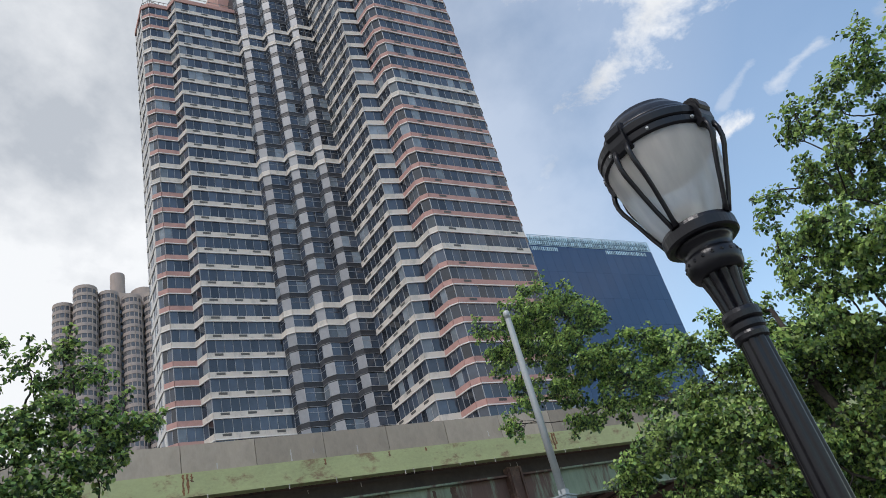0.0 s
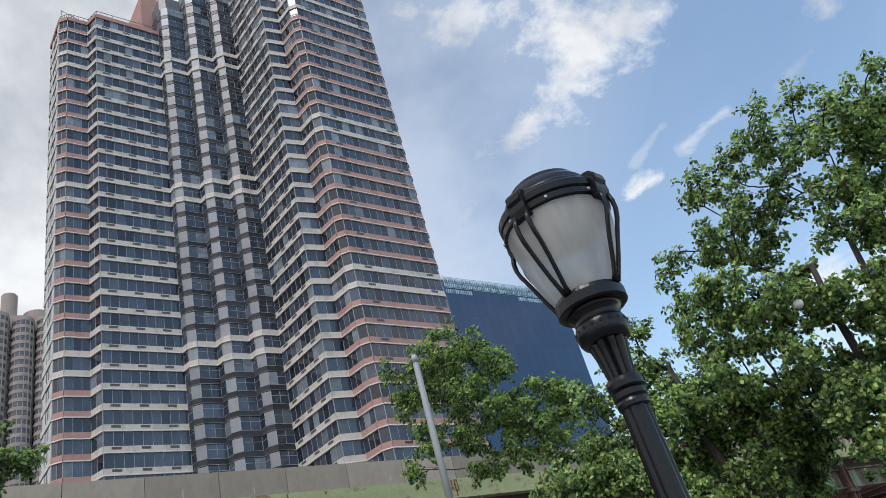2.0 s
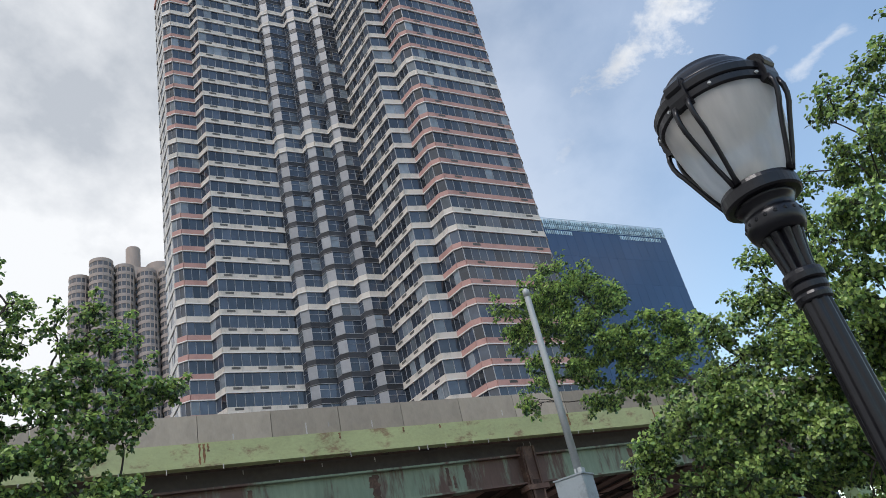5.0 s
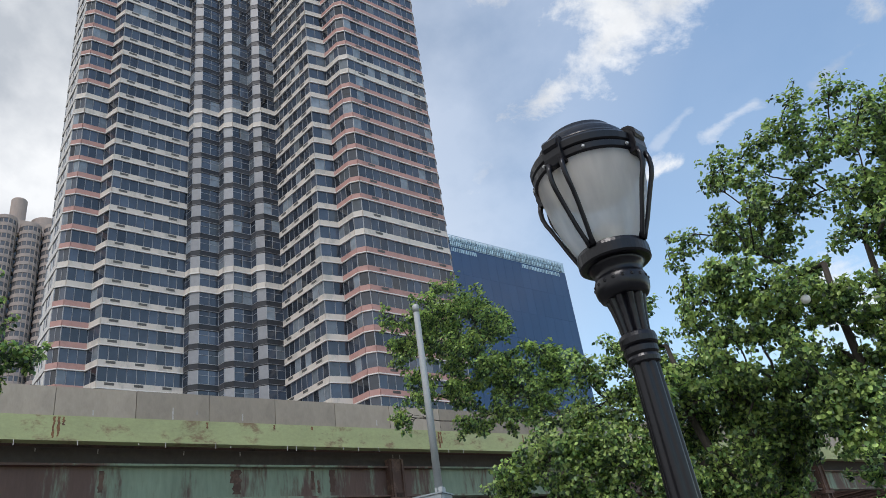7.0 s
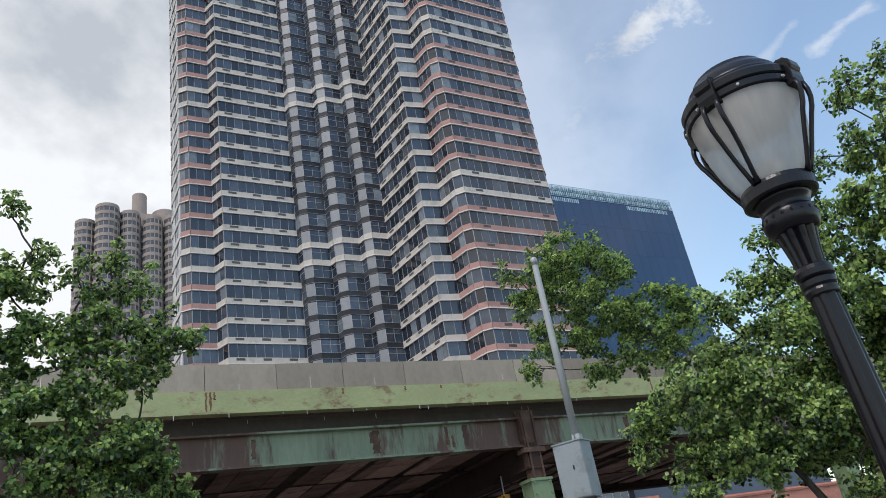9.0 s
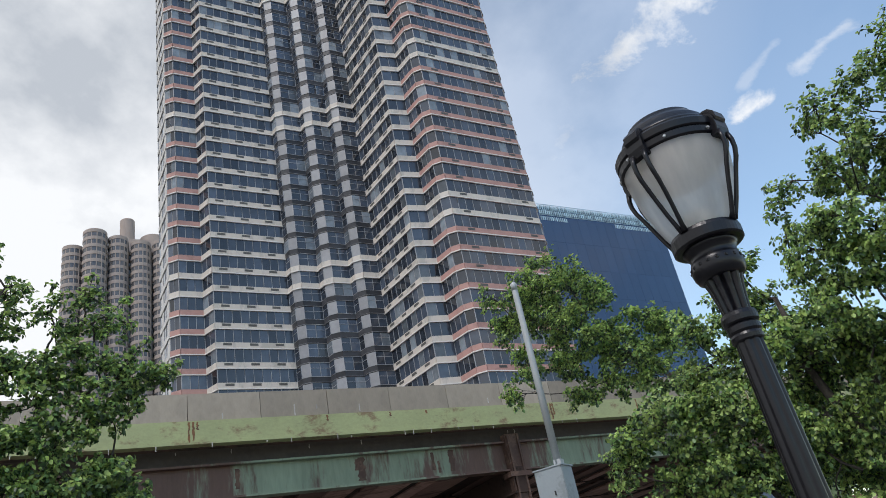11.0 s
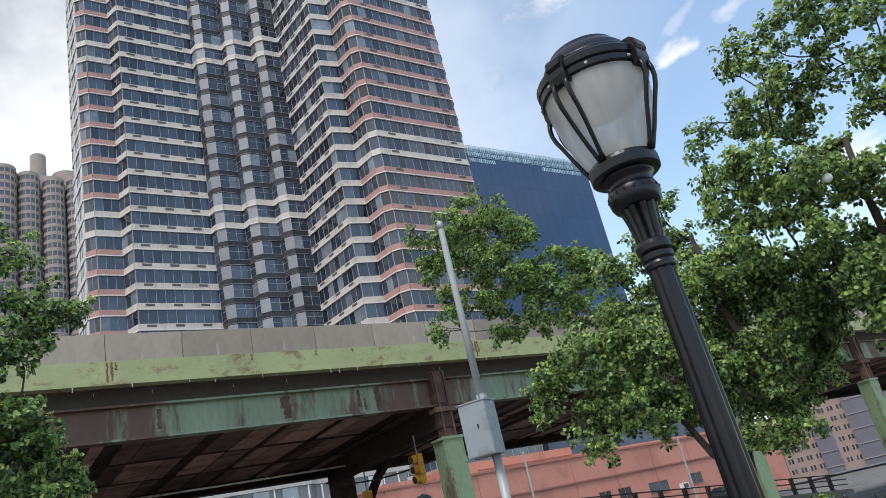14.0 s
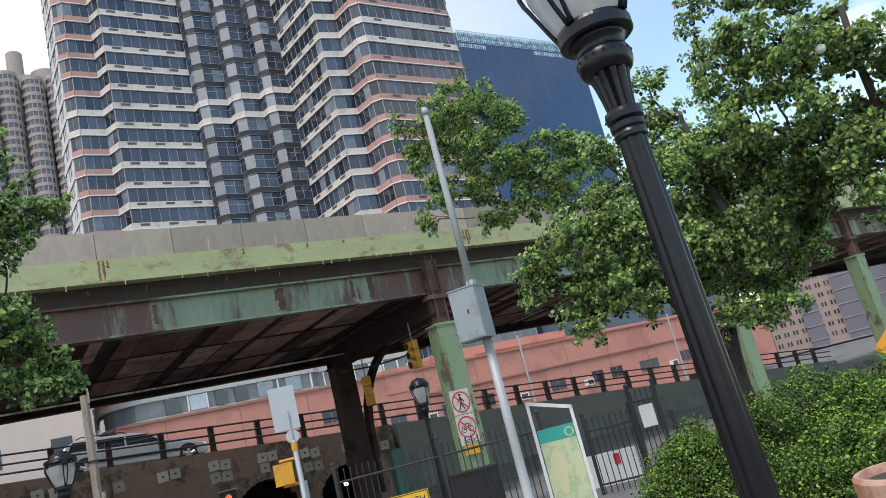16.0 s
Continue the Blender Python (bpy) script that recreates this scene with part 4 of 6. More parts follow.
def bent(a, c, rng, wobble=0.12, n=6, lift=0.0):
    a, c = np.array(a, float), np.array(c, float)
    size = np.linalg.norm(c - a)
    out = []
    off = rng.normal(scale=wobble * size, size=(3,))
    for f in np.linspace(0, 1, n):
        out.append(a + (c - a) * f + off * math.sin(math.pi * f) * 0.6 + np.array([0, 0, lift * size * math.sin(math.pi * f)]) + rng.normal(scale=0.012 * size, size=3) * (0 < f < 1))
    return out


def build_tree(label, base, fork, blobs, seed, leaves, leaf, trunk_r, mats, weights, sprig=0.17, per_metre=16.0, airy=0.5, boughs=()):
    """blobs: rounded boughs of the crown, (x, y, z, radius); each grows from the nearest older bough."""
    tree = thing("tree", label, "tree")
    rng = np.random.default_rng(seed)
    b = Build()
    trunk = bent(base, fork, rng, 0.04, 7)
    b.tube(trunk, list(np.linspace(trunk_r * 1.35, trunk_r * 0.8, 7)), 12)
    part("trunk", b, M["bark"], tree, "grey-brown bark trunk", smooth=True)
    fork = np.array(fork)
    top, low = max(q[2] for q in blobs), min(q[2] for q in blobs)
    nodes = [(fork, trunk_r * 0.62, 0.0)]
    centres, sizes, share = [], [], []
    twigs = Build()
    for line, thick in boughs:
        limbs = Build()
        limbs.tube(line, list(np.linspace(thick, thick * 0.45, len(line))), 10)
        part("limb", limbs, M["bark"], tree, smooth=True)
        nodes += [(np.array(p), thick * 0.5, 0.0) for p in line[1:]]
    for q in sorted(blobs, key=lambda q: np.linalg.norm(np.array(q[:3]) - fork)):
        c, r = np.array(q[:3]), q[3]
        reach = [np.linalg.norm(c - p) + 0.35 * way for p, _, way in nodes]
        k = int(np.argmin(reach))
        start, thick, way = nodes[k]
        thick = max(0.012, min(thick * 0.85, 0.03 + 0.08 * r))
        limb = bent(start, c, rng, 0.13, 8, 0.05)
        limbs = Build()
        limbs.tube(limb, list(np.linspace(thick, max(0.008, thick * 0.45), 8)), 8)
        part("limb", limbs, M["bark"], tree, smooth=True)
        gone = np.linalg.norm(c - start)
        for f in (3, 5, 7):
            nodes.append((limb[f], thick * (1 - 0.07 * f), way + gone * f / 7))
        height = (c[2] - low) / (top - low)
        for j in range(max(4, int(per_metre * (r / 0.4) ** 2))):
            d = rng.normal(size=3)
            d /= np.linalg.norm(d)
            p = c + d * r * rng.uniform(0.15, 1.08) ** 0.6 * np.array([1, 1, 0.9])
            p[2] -= 0.10 * rng.random()
            path = bent(limb[rng.integers(5, 8)], p, rng, 0.12, 4, 0.04)
            twigs.tube(path, [0.007, 0.006, 0.0045, 0.003], 4)
            size = sprig * rng.uniform(0.55, 1.3)
            centres.append(p)
            sizes.append(size)
            share.append(size ** 2 * (1 - airy * height ** 2) * rng.uniform(0.5, 1.5))
            for _ in range(2):
                e = rng.normal(size=3)
                e /= np.linalg.norm(e)
                tip = p + e * size * 1.5
                twigs.tube(bent(path[2], tip, rng, 0.12, 3), [0.005, 0.004, 0.003], 4)
                centres.append(tip)
                sizes.append(size * 0.55)
                share.append(size ** 2 * 0.35 * (1 - airy * height ** 2))
    tagged(part("fine_twig_mass", twigs, M["bark"], tree), kind="stuff")
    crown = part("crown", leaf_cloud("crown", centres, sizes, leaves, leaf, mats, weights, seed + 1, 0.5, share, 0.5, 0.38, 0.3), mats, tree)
    tagged(crown, kind="stuff")
    return tree


MIX = [M["leaf_shaded"], M["leaf"], M["leaf_lit"]]
SPRAY = [(0.59, 14.82, 7.76, 0.58), (1.32, 14.78, 7.73, 0.48), (-0.27, 14.82, 7.87, 0.31), (0.08, 14.83, 7.19, 0.50), (0.99, 14.80, 6.92, 0.59), (1.83, 14.73, 7.36, 0.38),
    (1.74, 14.74, 6.37, 0.53), (2.58, 14.62, 6.66, 0.42), (2.14, 14.69, 5.93, 0.46), (0.10, 14.83, 6.29, 0.42), (-0.28, 14.82, 5.71, 0.23), (0.90, 14.81, 6.13, 0.42),
    (1.07, 14.80, 5.45, 0.30), (2.92, 14.56, 6.22, 0.40), (2.68, 14.60, 5.38, 0.41), (0.88, 14.81, 8.40, 0.22), (1.70, 14.74, 5.58, 0.34), (3.97, 10.86, 2.17, 0.29),
    (3.66, 10.97, 2.27, 0.24), (4.30, 10.74, 2.10, 0.19), (4.98, 10.45, 4.09, 0.41), (5.43, 10.23, 4.32, 0.37), (4.63, 10.60, 4.34, 0.32), (5.42, 10.23, 3.63, 0.35),
    (5.13, 10.38, 3.55, 0.35)]
BROAD = [(1.35, 11.86, 3.82, 0.38), (1.09, 11.89, 3.37, 0.27), (2.07, 11.36, 3.79, 0.51), (1.64, 11.83, 3.07, 0.38), (1.75, 11.81, 2.54, 0.16), (2.35, 11.31, 2.98, 0.50),
    (2.75, 11.01, 3.61, 0.52), (3.06, 11.56, 2.84, 0.45), (3.46, 10.92, 3.21, 0.52), (3.84, 11.33, 4.04, 0.57), (3.33, 11.48, 4.61, 0.46), (2.70, 11.64, 4.55, 0.46),
    (4.09, 10.60, 3.14, 0.55), (4.46, 11.11, 3.98, 0.57), (4.99, 10.88, 3.40, 0.51), (4.92, 10.92, 2.82, 0.38), (4.50, 11.09, 2.41, 0.34), (3.99, 11.28, 2.71, 0.36),
    (2.70, 11.64, 5.18, 0.34), (3.78, 11.35, 5.25, 0.43), (3.75, 11.36, 6.01, 0.23), (4.25, 11.18, 4.86, 0.52), (3.23, 11.51, 5.43, 0.24), (2.60, 12.28, 3.28, 0.38),
    (3.76, 11.98, 3.01, 0.47),
    (3.94, 10.60, 4.16, 0.35), (3.58, 10.72, 4.48, 0.35), (4.47, 10.39, 4.20, 0.35), (4.81, 10.24, 3.71, 0.34), (2.60, 10.99, 3.94, 0.34), (1.86, 11.13, 4.00, 0.31), (3.05, 10.88, 3.26, 0.34)]
HIGH_BOUGHS = [(6.01, 8.73, 7.89, 0.20), (6.60, 8.84, 8.00, 0.23), (5.83, 9.07, 7.72, 0.24), (6.09, 9.29, 7.55, 0.37), (6.52, 9.04, 7.57, 0.27), (5.33, 8.88, 7.36, 0.18),
    (6.43, 8.03, 7.26, 0.17), (6.97, 9.08, 7.71, 0.23), (6.38, 8.50, 6.95, 0.27), (6.76, 8.17, 7.13, 0.27), (7.57, 8.88, 7.27, 0.43), (6.85, 8.52, 6.68, 0.34),
    (7.62, 8.54, 7.35, 0.36), (7.37, 8.09, 7.71, 0.13), (5.16, 9.89, 7.69, 0.33), (5.02, 9.19, 7.05, 0.27), (5.62, 9.63, 7.27, 0.26), (5.12, 10.27, 7.46, 0.21),
    (5.84, 9.32, 6.88, 0.20), (6.23, 9.43, 7.13, 0.19), (5.67, 9.66, 6.74, 0.38), (5.01, 9.06, 6.50, 0.19), (6.04, 9.58, 6.64, 0.22), (6.32, 9.12, 6.56, 0.22)]
MIDDLE_BOUGHS = [(6.33, 8.62, 6.25, 0.36), (6.22, 8.23, 5.77, 0.26), (7.20, 8.95, 6.31, 0.31), (4.85, 9.78, 6.56, 0.28), (5.40, 9.89, 6.59, 0.28), (5.80, 9.92, 6.35, 0.31),
    (6.70, 9.06, 5.54, 0.29), (4.19, 10.22, 6.33, 0.19), (4.34, 9.90, 6.46, 0.17), (4.85, 10.29, 6.46, 0.25), (4.97, 9.68, 6.07, 0.24), (5.62, 10.11, 6.11, 0.25),
    (4.13, 10.18, 5.87, 0.19), (4.06, 9.02, 5.47, 0.28), (4.38, 8.93, 5.34, 0.26), (4.74, 8.88, 5.22, 0.28), (5.59, 9.61, 5.49, 0.25), (5.44, 8.83, 4.98, 0.27),
    (5.92, 8.84, 4.99, 0.28), (5.92, 8.29, 4.68, 0.31), (4.08, 9.63, 5.33, 0.33), (4.34, 9.34, 5.16, 0.29), (4.60, 9.16, 4.97, 0.28), (5.08, 9.28, 4.95, 0.29)]
LOW_BOUGHS = [(5.37, 9.12, 4.76, 0.24), (5.91, 9.31, 4.72, 0.27), (6.03, 8.87, 4.43, 0.29), (4.12, 10.26, 5.25, 0.21), (4.40, 10.03, 5.03, 0.25), (4.80, 10.06, 4.95, 0.19),
    (4.89, 9.51, 4.64, 0.23), (4.81, 8.75, 4.24, 0.20), (5.54, 9.47, 4.33, 0.22), (5.98, 9.37, 4.18, 0.30), (5.98, 9.27, 3.78, 0.25), (5.30, 9.13, 3.85, 0.18),
    (5.08, 9.49, 4.04, 0.17), (3.85, 9.28, 4.43, 0.18), (4.37, 10.01, 4.21, 0.24), (4.61, 9.50, 4.05, 0.19), (5.34, 8.64, 3.33, 0.21)]
FAR_BOUGHS = [(6.40, 8.92, 4.57, 0.59), (6.25, 9.03, 3.87, 0.50), (5.00, 9.81, 3.84, 0.30), (5.55, 9.50, 3.87, 0.36), (4.39, 10.10, 3.49, 0.34),
    (6.94, 8.50, 6.82, 0.40), (6.73, 8.67, 5.88, 0.45), (7.3, 8.4, 6.2, 0.5), (7.4, 8.3, 5.2, 0.6), (7.3, 8.5, 7.4, 0.45), (6.55, 8.9, 6.1, 0.30), (6.2, 9.2, 5.9, 0.26),
    (4.29, 9.38, 4.28, 0.20), (4.18, 9.43, 4.72, 0.18), (4.54, 9.27, 5.16, 0.18), (4.83, 9.12, 4.55, 0.22), (5.10, 8.98, 3.34, 0.34), (4.99, 9.04, 3.73, 0.31), (5.35, 8.84, 3.63, 0.31), (5.14, 8.96, 3.03, 0.23),
    (5.71, 9.93, 2.73, 0.19), (5.85, 9.85, 2.45, 0.23), (5.65, 9.96, 2.28, 0.17), (5.80, 9.88, 2.08, 0.17), (6.10, 9.70, 2.84, 0.21)]
YOUNG_CROWN = [(-4.66, 7.02, 5.86, 0.17), (-4.40, 7.17, 5.51, 0.21), (-4.65, 7.02, 5.51, 0.23), (-4.94, 6.84, 5.57, 0.21), (-5.26, 6.60, 5.89, 0.21), (-5.38, 6.51, 5.61, 0.32),
    (-4.24, 7.26, 5.09, 0.20), (-4.57, 7.07, 5.10, 0.30), (-4.96, 6.82, 5.10, 0.30), (-3.98, 7.40, 4.84, 0.12), (-4.24, 7.26, 4.75, 0.20), (-4.63, 7.04, 4.58, 0.31),
    (-5.08, 6.74, 4.59, 0.36), (-4.39, 7.18, 4.31, 0.21), (-4.80, 6.93, 4.22, 0.30), (-5.30, 6.57, 4.96, 0.34), (-5.22, 6.64, 4.12, 0.35), (-4.92, 6.85, 3.76, 0.32),
    (-4.43, 7.15, 3.83, 0.13), (-5.23, 6.63, 3.61, 0.32), (-4.69, 7.00, 3.34, 0.28), (-4.38, 7.18, 3.42, 0.23), (-4.17, 7.30, 3.40, 0.12), (-4.98, 6.81, 3.27, 0.26)]
YOUNG_SKIRT = [(-4.35, 7.06, 3.46, 0.27), (-4.15, 7.18, 3.42, 0.18), (-4.38, 7.04, 3.12, 0.19), (-4.23, 7.13, 3.01, 0.14), (-4.03, 7.25, 3.02, 0.11), (-3.90, 7.32, 2.96, 0.08),
    (-4.58, 6.91, 3.67, 0.39), (-4.61, 6.89, 3.23, 0.32), (-5.65, 6.29, 5.45, 0.41), (-5.64, 6.30, 4.71, 0.47), (-5.62, 6.31, 4.02, 0.46), (-5.51, 6.41, 6.43, 0.10)]
# bare lengths of bough that show beneath the leaves: places along each, and its thickness
TALL_BOUGHS = [(((5.66, 9.15, 2.64), (5.61, 9.18, 3.03), (5.54, 9.22, 3.52), (5.68, 9.26, 4.06), (5.72, 9.34, 4.75), (5.77, 9.32, 5.51)), 0.085),
    (((5.67, 9.14, 2.56), (5.45, 9.27, 2.97), (5.34, 9.45, 3.48), (5.16, 9.66, 3.84), (4.88, 9.91, 4.13)), 0.05),
    (((5.67, 9.14, 2.67), (5.83, 9.16, 3.36), (6.13, 9.08, 3.98), (6.20, 9.04, 4.76), (6.26, 9.00, 5.66)), 0.08)]
BROAD_BOUGHS = [(((4.06, 10.81, 3.05), (4.04, 10.81, 3.49), (3.90, 10.87, 4.06), (3.94, 10.96, 4.68), (3.93, 11.07, 5.20)), 0.075),
    (((3.96, 10.63, 2.55), (3.77, 10.70, 2.70), (3.65, 10.74, 2.88), (3.49, 10.90, 3.13)), 0.022),
    (((3.51, 11.10, 1.65), (3.18, 11.20, 2.05), (3.00, 11.35, 2.53), (2.82, 11.50, 2.89)), 0.07)]
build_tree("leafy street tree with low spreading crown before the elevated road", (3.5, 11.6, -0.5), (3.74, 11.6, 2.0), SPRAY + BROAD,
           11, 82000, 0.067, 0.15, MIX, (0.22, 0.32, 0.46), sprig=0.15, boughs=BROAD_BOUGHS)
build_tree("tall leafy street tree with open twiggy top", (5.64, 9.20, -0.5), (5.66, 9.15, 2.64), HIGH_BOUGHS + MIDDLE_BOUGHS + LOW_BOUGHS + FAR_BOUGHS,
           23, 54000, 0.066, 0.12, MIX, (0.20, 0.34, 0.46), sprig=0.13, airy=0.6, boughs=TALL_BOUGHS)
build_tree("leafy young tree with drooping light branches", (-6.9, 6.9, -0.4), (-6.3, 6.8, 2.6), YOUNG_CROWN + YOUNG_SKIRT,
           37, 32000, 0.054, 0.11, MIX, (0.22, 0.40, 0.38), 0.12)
build_tree("distant street tree beyond the overpass columns", (19.5, 29.0, -0.5), (19.3, 29.0, 2.5), [
    (18.6, 28.6, 5.2, 1.3), (20.2, 28.4, 4.6, 1.3), (19.2, 28.2, 3.6, 1.3)], 51, 8000, 0.12, 0.15, MIX, (0.3, 0.5, 0.2), 0.4, 3.0)


def build_globe(at):
    globe = thing("hanging_globe", "small pale round globe hung by a cord among tree branches", "ornament", at=at)
    b = Build()
    b.lathe((0, 0, 0), [(0.005, -0.06)] + [(0.06 * math.sin(q), -0.06 * math.cos(q)) for q in np.linspace(0.3, 2.85, 10)] + [(0.005, 0.06)], 18)
    part("globe", b, M["white_paint"], globe, smooth=True)
    b = Build()
    b.tube([(0, 0, 0.055), (0.005, 0.01, 0.2), (0.02, 0.05, 0.42)], 0.004, 5)
    part("cord", b, M["cable"], globe)


build_globe(pose(4.96, 8.67, 4.78))


def build_hedge():
    hedge = thing("hedge", "dense rounded green hedge beside the path", "hedge")
    rng = np.random.default_rng(5)
    centres, sizes, stems = [], [], Build()
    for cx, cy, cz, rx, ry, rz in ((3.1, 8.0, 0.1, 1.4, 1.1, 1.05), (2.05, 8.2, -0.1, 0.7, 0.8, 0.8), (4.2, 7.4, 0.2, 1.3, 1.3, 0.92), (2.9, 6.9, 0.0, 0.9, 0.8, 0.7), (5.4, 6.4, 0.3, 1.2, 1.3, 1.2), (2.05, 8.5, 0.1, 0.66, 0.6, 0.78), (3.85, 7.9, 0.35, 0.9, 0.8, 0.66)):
        # added dark core blocks sight lines and stands for shade inside the hedge
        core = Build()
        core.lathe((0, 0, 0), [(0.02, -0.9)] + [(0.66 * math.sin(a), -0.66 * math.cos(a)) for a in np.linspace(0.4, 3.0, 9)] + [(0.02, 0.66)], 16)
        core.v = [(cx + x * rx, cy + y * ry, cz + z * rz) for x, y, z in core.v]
        part("inner_growth", core, M["hedge_shaded"], hedge)
        for j in range(170):
            d = rng.normal(size=3)
            d[2] = abs(d[2])
            d /= np.linalg.norm(d)
            p = np.array([cx, cy, cz]) + d * np.array([rx, ry, rz]) * rng.uniform(0.70, 1.06)
            centres.append(p)
            sizes.append(rng.uniform(0.08, 0.26))
            if j % 3 == 0:
                stems.tube(bent((cx + rng.normal() * 0.3, cy + rng.normal() * 0.3, -0.5), p, rng, 0.1, 4), [0.02, 0.015, 0.01, 0.005], 5)
    tagged(part("stems", stems, M["bark"], hedge), kind="stuff")
    mats = [M["hedge_shaded"], M["leaf_hedge"], M["hedge_lit"]]
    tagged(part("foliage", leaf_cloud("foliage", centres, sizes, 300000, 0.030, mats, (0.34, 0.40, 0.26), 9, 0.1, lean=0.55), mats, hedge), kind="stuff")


build_hedge()


def build_planter():
    pot = thing("planter", "round terracotta planter pot beside the hedge", "planter", at=pose(2.16, 4.20, 0.0))
    b = Build()
    b.lathe((0, 0, 0), [(0.24, 0.0), (0.27, 0.2), (0.31, 0.55), (0.325, 0.63), (0.35, 0.64), (0.36, 0.67), (0.36, 0.75), (0.345, 0.77), (0.32, 0.77), (0.31, 0.72)], 40)
    part("pot", b, M["terracotta"], pot)
    b = Build()
    b.lathe((0, 0, 0), [(0.318, 0.725), (0.0, 0.735)], 24, caps=False)
    part("soil", b, M["soil"], pot)


build_planter()


# ---- street things ----
def build_box_pole():
    ob = thing("equipment_pole", "slender galvanised pole carrying a grey equipment cabinet", "pole", at=pose(0.23, 13.5, -0.6))
    b = Build()
    b.lathe((0, 0, 0), [(0.16, 0), (0.16, 0.03), (0.085, 0.05), (0.082, 1.5), (0.078, 3.7)], 20)
    part("lower_pole", b, M["galvanised"], ob, smooth=True)
    b = Build()
    b.lathe((-0.03, 0, 0), [(0.070, 4.5), (0.064, 6.4), (0.058, 8.02), (0.05, 8.06)], 20)
    b.lathe((-0.03, 0, 0), [(0.064, 7.93), (0.064, 8.07), (0.03, 8.10)], 20)
    part("upper_pole", b, M["galvanised"], ob, smooth=True)
    turn = Matrix.Rotation(radians(-25), 4, "Z")
    b = Build()
    b.box(-0.40, -0.27, 3.55, 0.13, 0.15, 4.48)
    box = part("cabinet", b, M["box_grey"], ob, "plain grey steel cabinet")
    box.matrix_basis = turn
    b = Build()
    b.box(-0.42, -0.29, 4.48, 0.15, 0.17, 4.505)
    b.box(-0.385, -0.282, 3.57, 0.115, -0.27, 4.46)
    part("lid", b, M["box_grey"], box)
    b = Build()
    b.box(-0.09, -0.30, 4.02, -0.07, -0.28, 4.09)
    part("latch", b, M["sign_black"], box)
    b = Build()
    b.box(-0.08, -0.08, 4.505, 0.06, 0.06, 4.62)
    part("pole_socket", b, M["galvanised"], box)


build_box_pole()


def upright_sign(name, label, category, at, w, h, mat, t=0.01):
    ob = thing(name, label, category, at=at)
    b = Build()
    b.box(-w / 2, -t, 0, w / 2, 0, h)
    plate = part("plate", b, mat, ob)
    return ob, plate


def ring_mesh(b, x, z, r, w, y, n=28):
    k = len(b.v)
    for j in range(n):
        a = 2 * math.pi * j / n
        for q in (r, r - w):
            b.v += [(x + q * math.cos(a), y, z + q * math.sin(a))]
    for j in range(n):
        m = (j + 1) % n
        b.f.append((k + 2 * j, k + 2 * j + 1, k + 2 * m + 1, k + 2 * m))
        b.i.append(0)


def stroke(b, x0, z0, x1, z1, w, y):
    dx, dz = x1 - x0, z1 - z0
    s = math.hypot(dx, dz)
    px, pz = -dz / s * w / 2, dx / s * w / 2
    b.quad((x0 + px, y, z0 + pz), (x0 - px, y, z0 - pz), (x1 - px, y, z1 - pz), (x1 + px, y, z1 + pz))


def build_ban_sign():
    p = via(11.95, FACE - 0.20, 1.08)
    ob, plate = upright_sign("prohibition_sign", "aged white sign banning walkers and cyclists on the green column", "traffic sign", pose(p[0], p[1], p[2], 0, 0, 34.5), 0.66, 1.56, M["sign_aged"])
    for z, wheel in ((1.20, False), (0.48, True)):
        b = Build()
        ring_mesh(b, 0, z, 0.31, 0.045, -0.014)
        stroke(b, -0.205, z + 0.205, 0.205, z - 0.205, 0.045, -0.016)
        part("red_circle", b, M["sign_red"], plate)
        b = Build()
        if wheel:
            ring_mesh(b, -0.12, z - 0.06, 0.09, 0.02, -0.013, 16)
            ring_mesh(b, 0.12, z - 0.06, 0.09, 0.02, -0.013, 16)
            for q in ((-0.12, -0.06, -0.05, 0.085), (-0.05, 0.085, 0.085, 0.085), (0.085, 0.085, 0.12, -0.06), (0.0, -0.06, 0.085, 0.085), (-0.12, -0.06, 0.0, -0.06), (-0.06, 0.12, -0.012, 0.12)):
                stroke(b, q[0], z + q[1], q[2], z + q[3], 0.022, -0.013)
            part("bicycle_mark", b, M["sign_black"], plate)
        else:
            ring_mesh(b, 0.0, z + 0.2, 0.043, 0.042, -0.013, 12)
            for q in ((0.0, 0.15, -0.012, -0.025, 0.085), (-0.012, -0.025, 0.085, -0.22, 0.043), (-0.012, -0.025, -0.1, -0.22, 0.043), (0.0, 0.12, 0.11, 0.0, 0.034), (0.0, 0.12, -0.11, 0.025, 0.034)):
                stroke(b, q[0], z + q[1], q[2], z + q[3], q[4], -0.013)
            part("walker_mark", b, M["sign_black"], plate)
    b = Build()
    b.box(-0.33, -0.013, 0.835, 0.33, -0.0105, 0.85)
    part("plate_joint", b, M["sign_black"], plate)
    b = Build()
    for j in range(3):
        b.box(-0.22, -0.013, 0.03 + j * 0.04, 0.22 - 0.06 * (j % 2), -0.0115, 0.05 + j * 0.04)
    part("small_print", b, M["sign_black"], plate)
    b = Build()
    b.box(-0.26, -0.02, -0.30, 0.26, -0.0005, -0.02)
    part("ochre_plate", b, M["yellow"], plate)


build_ban_sign()


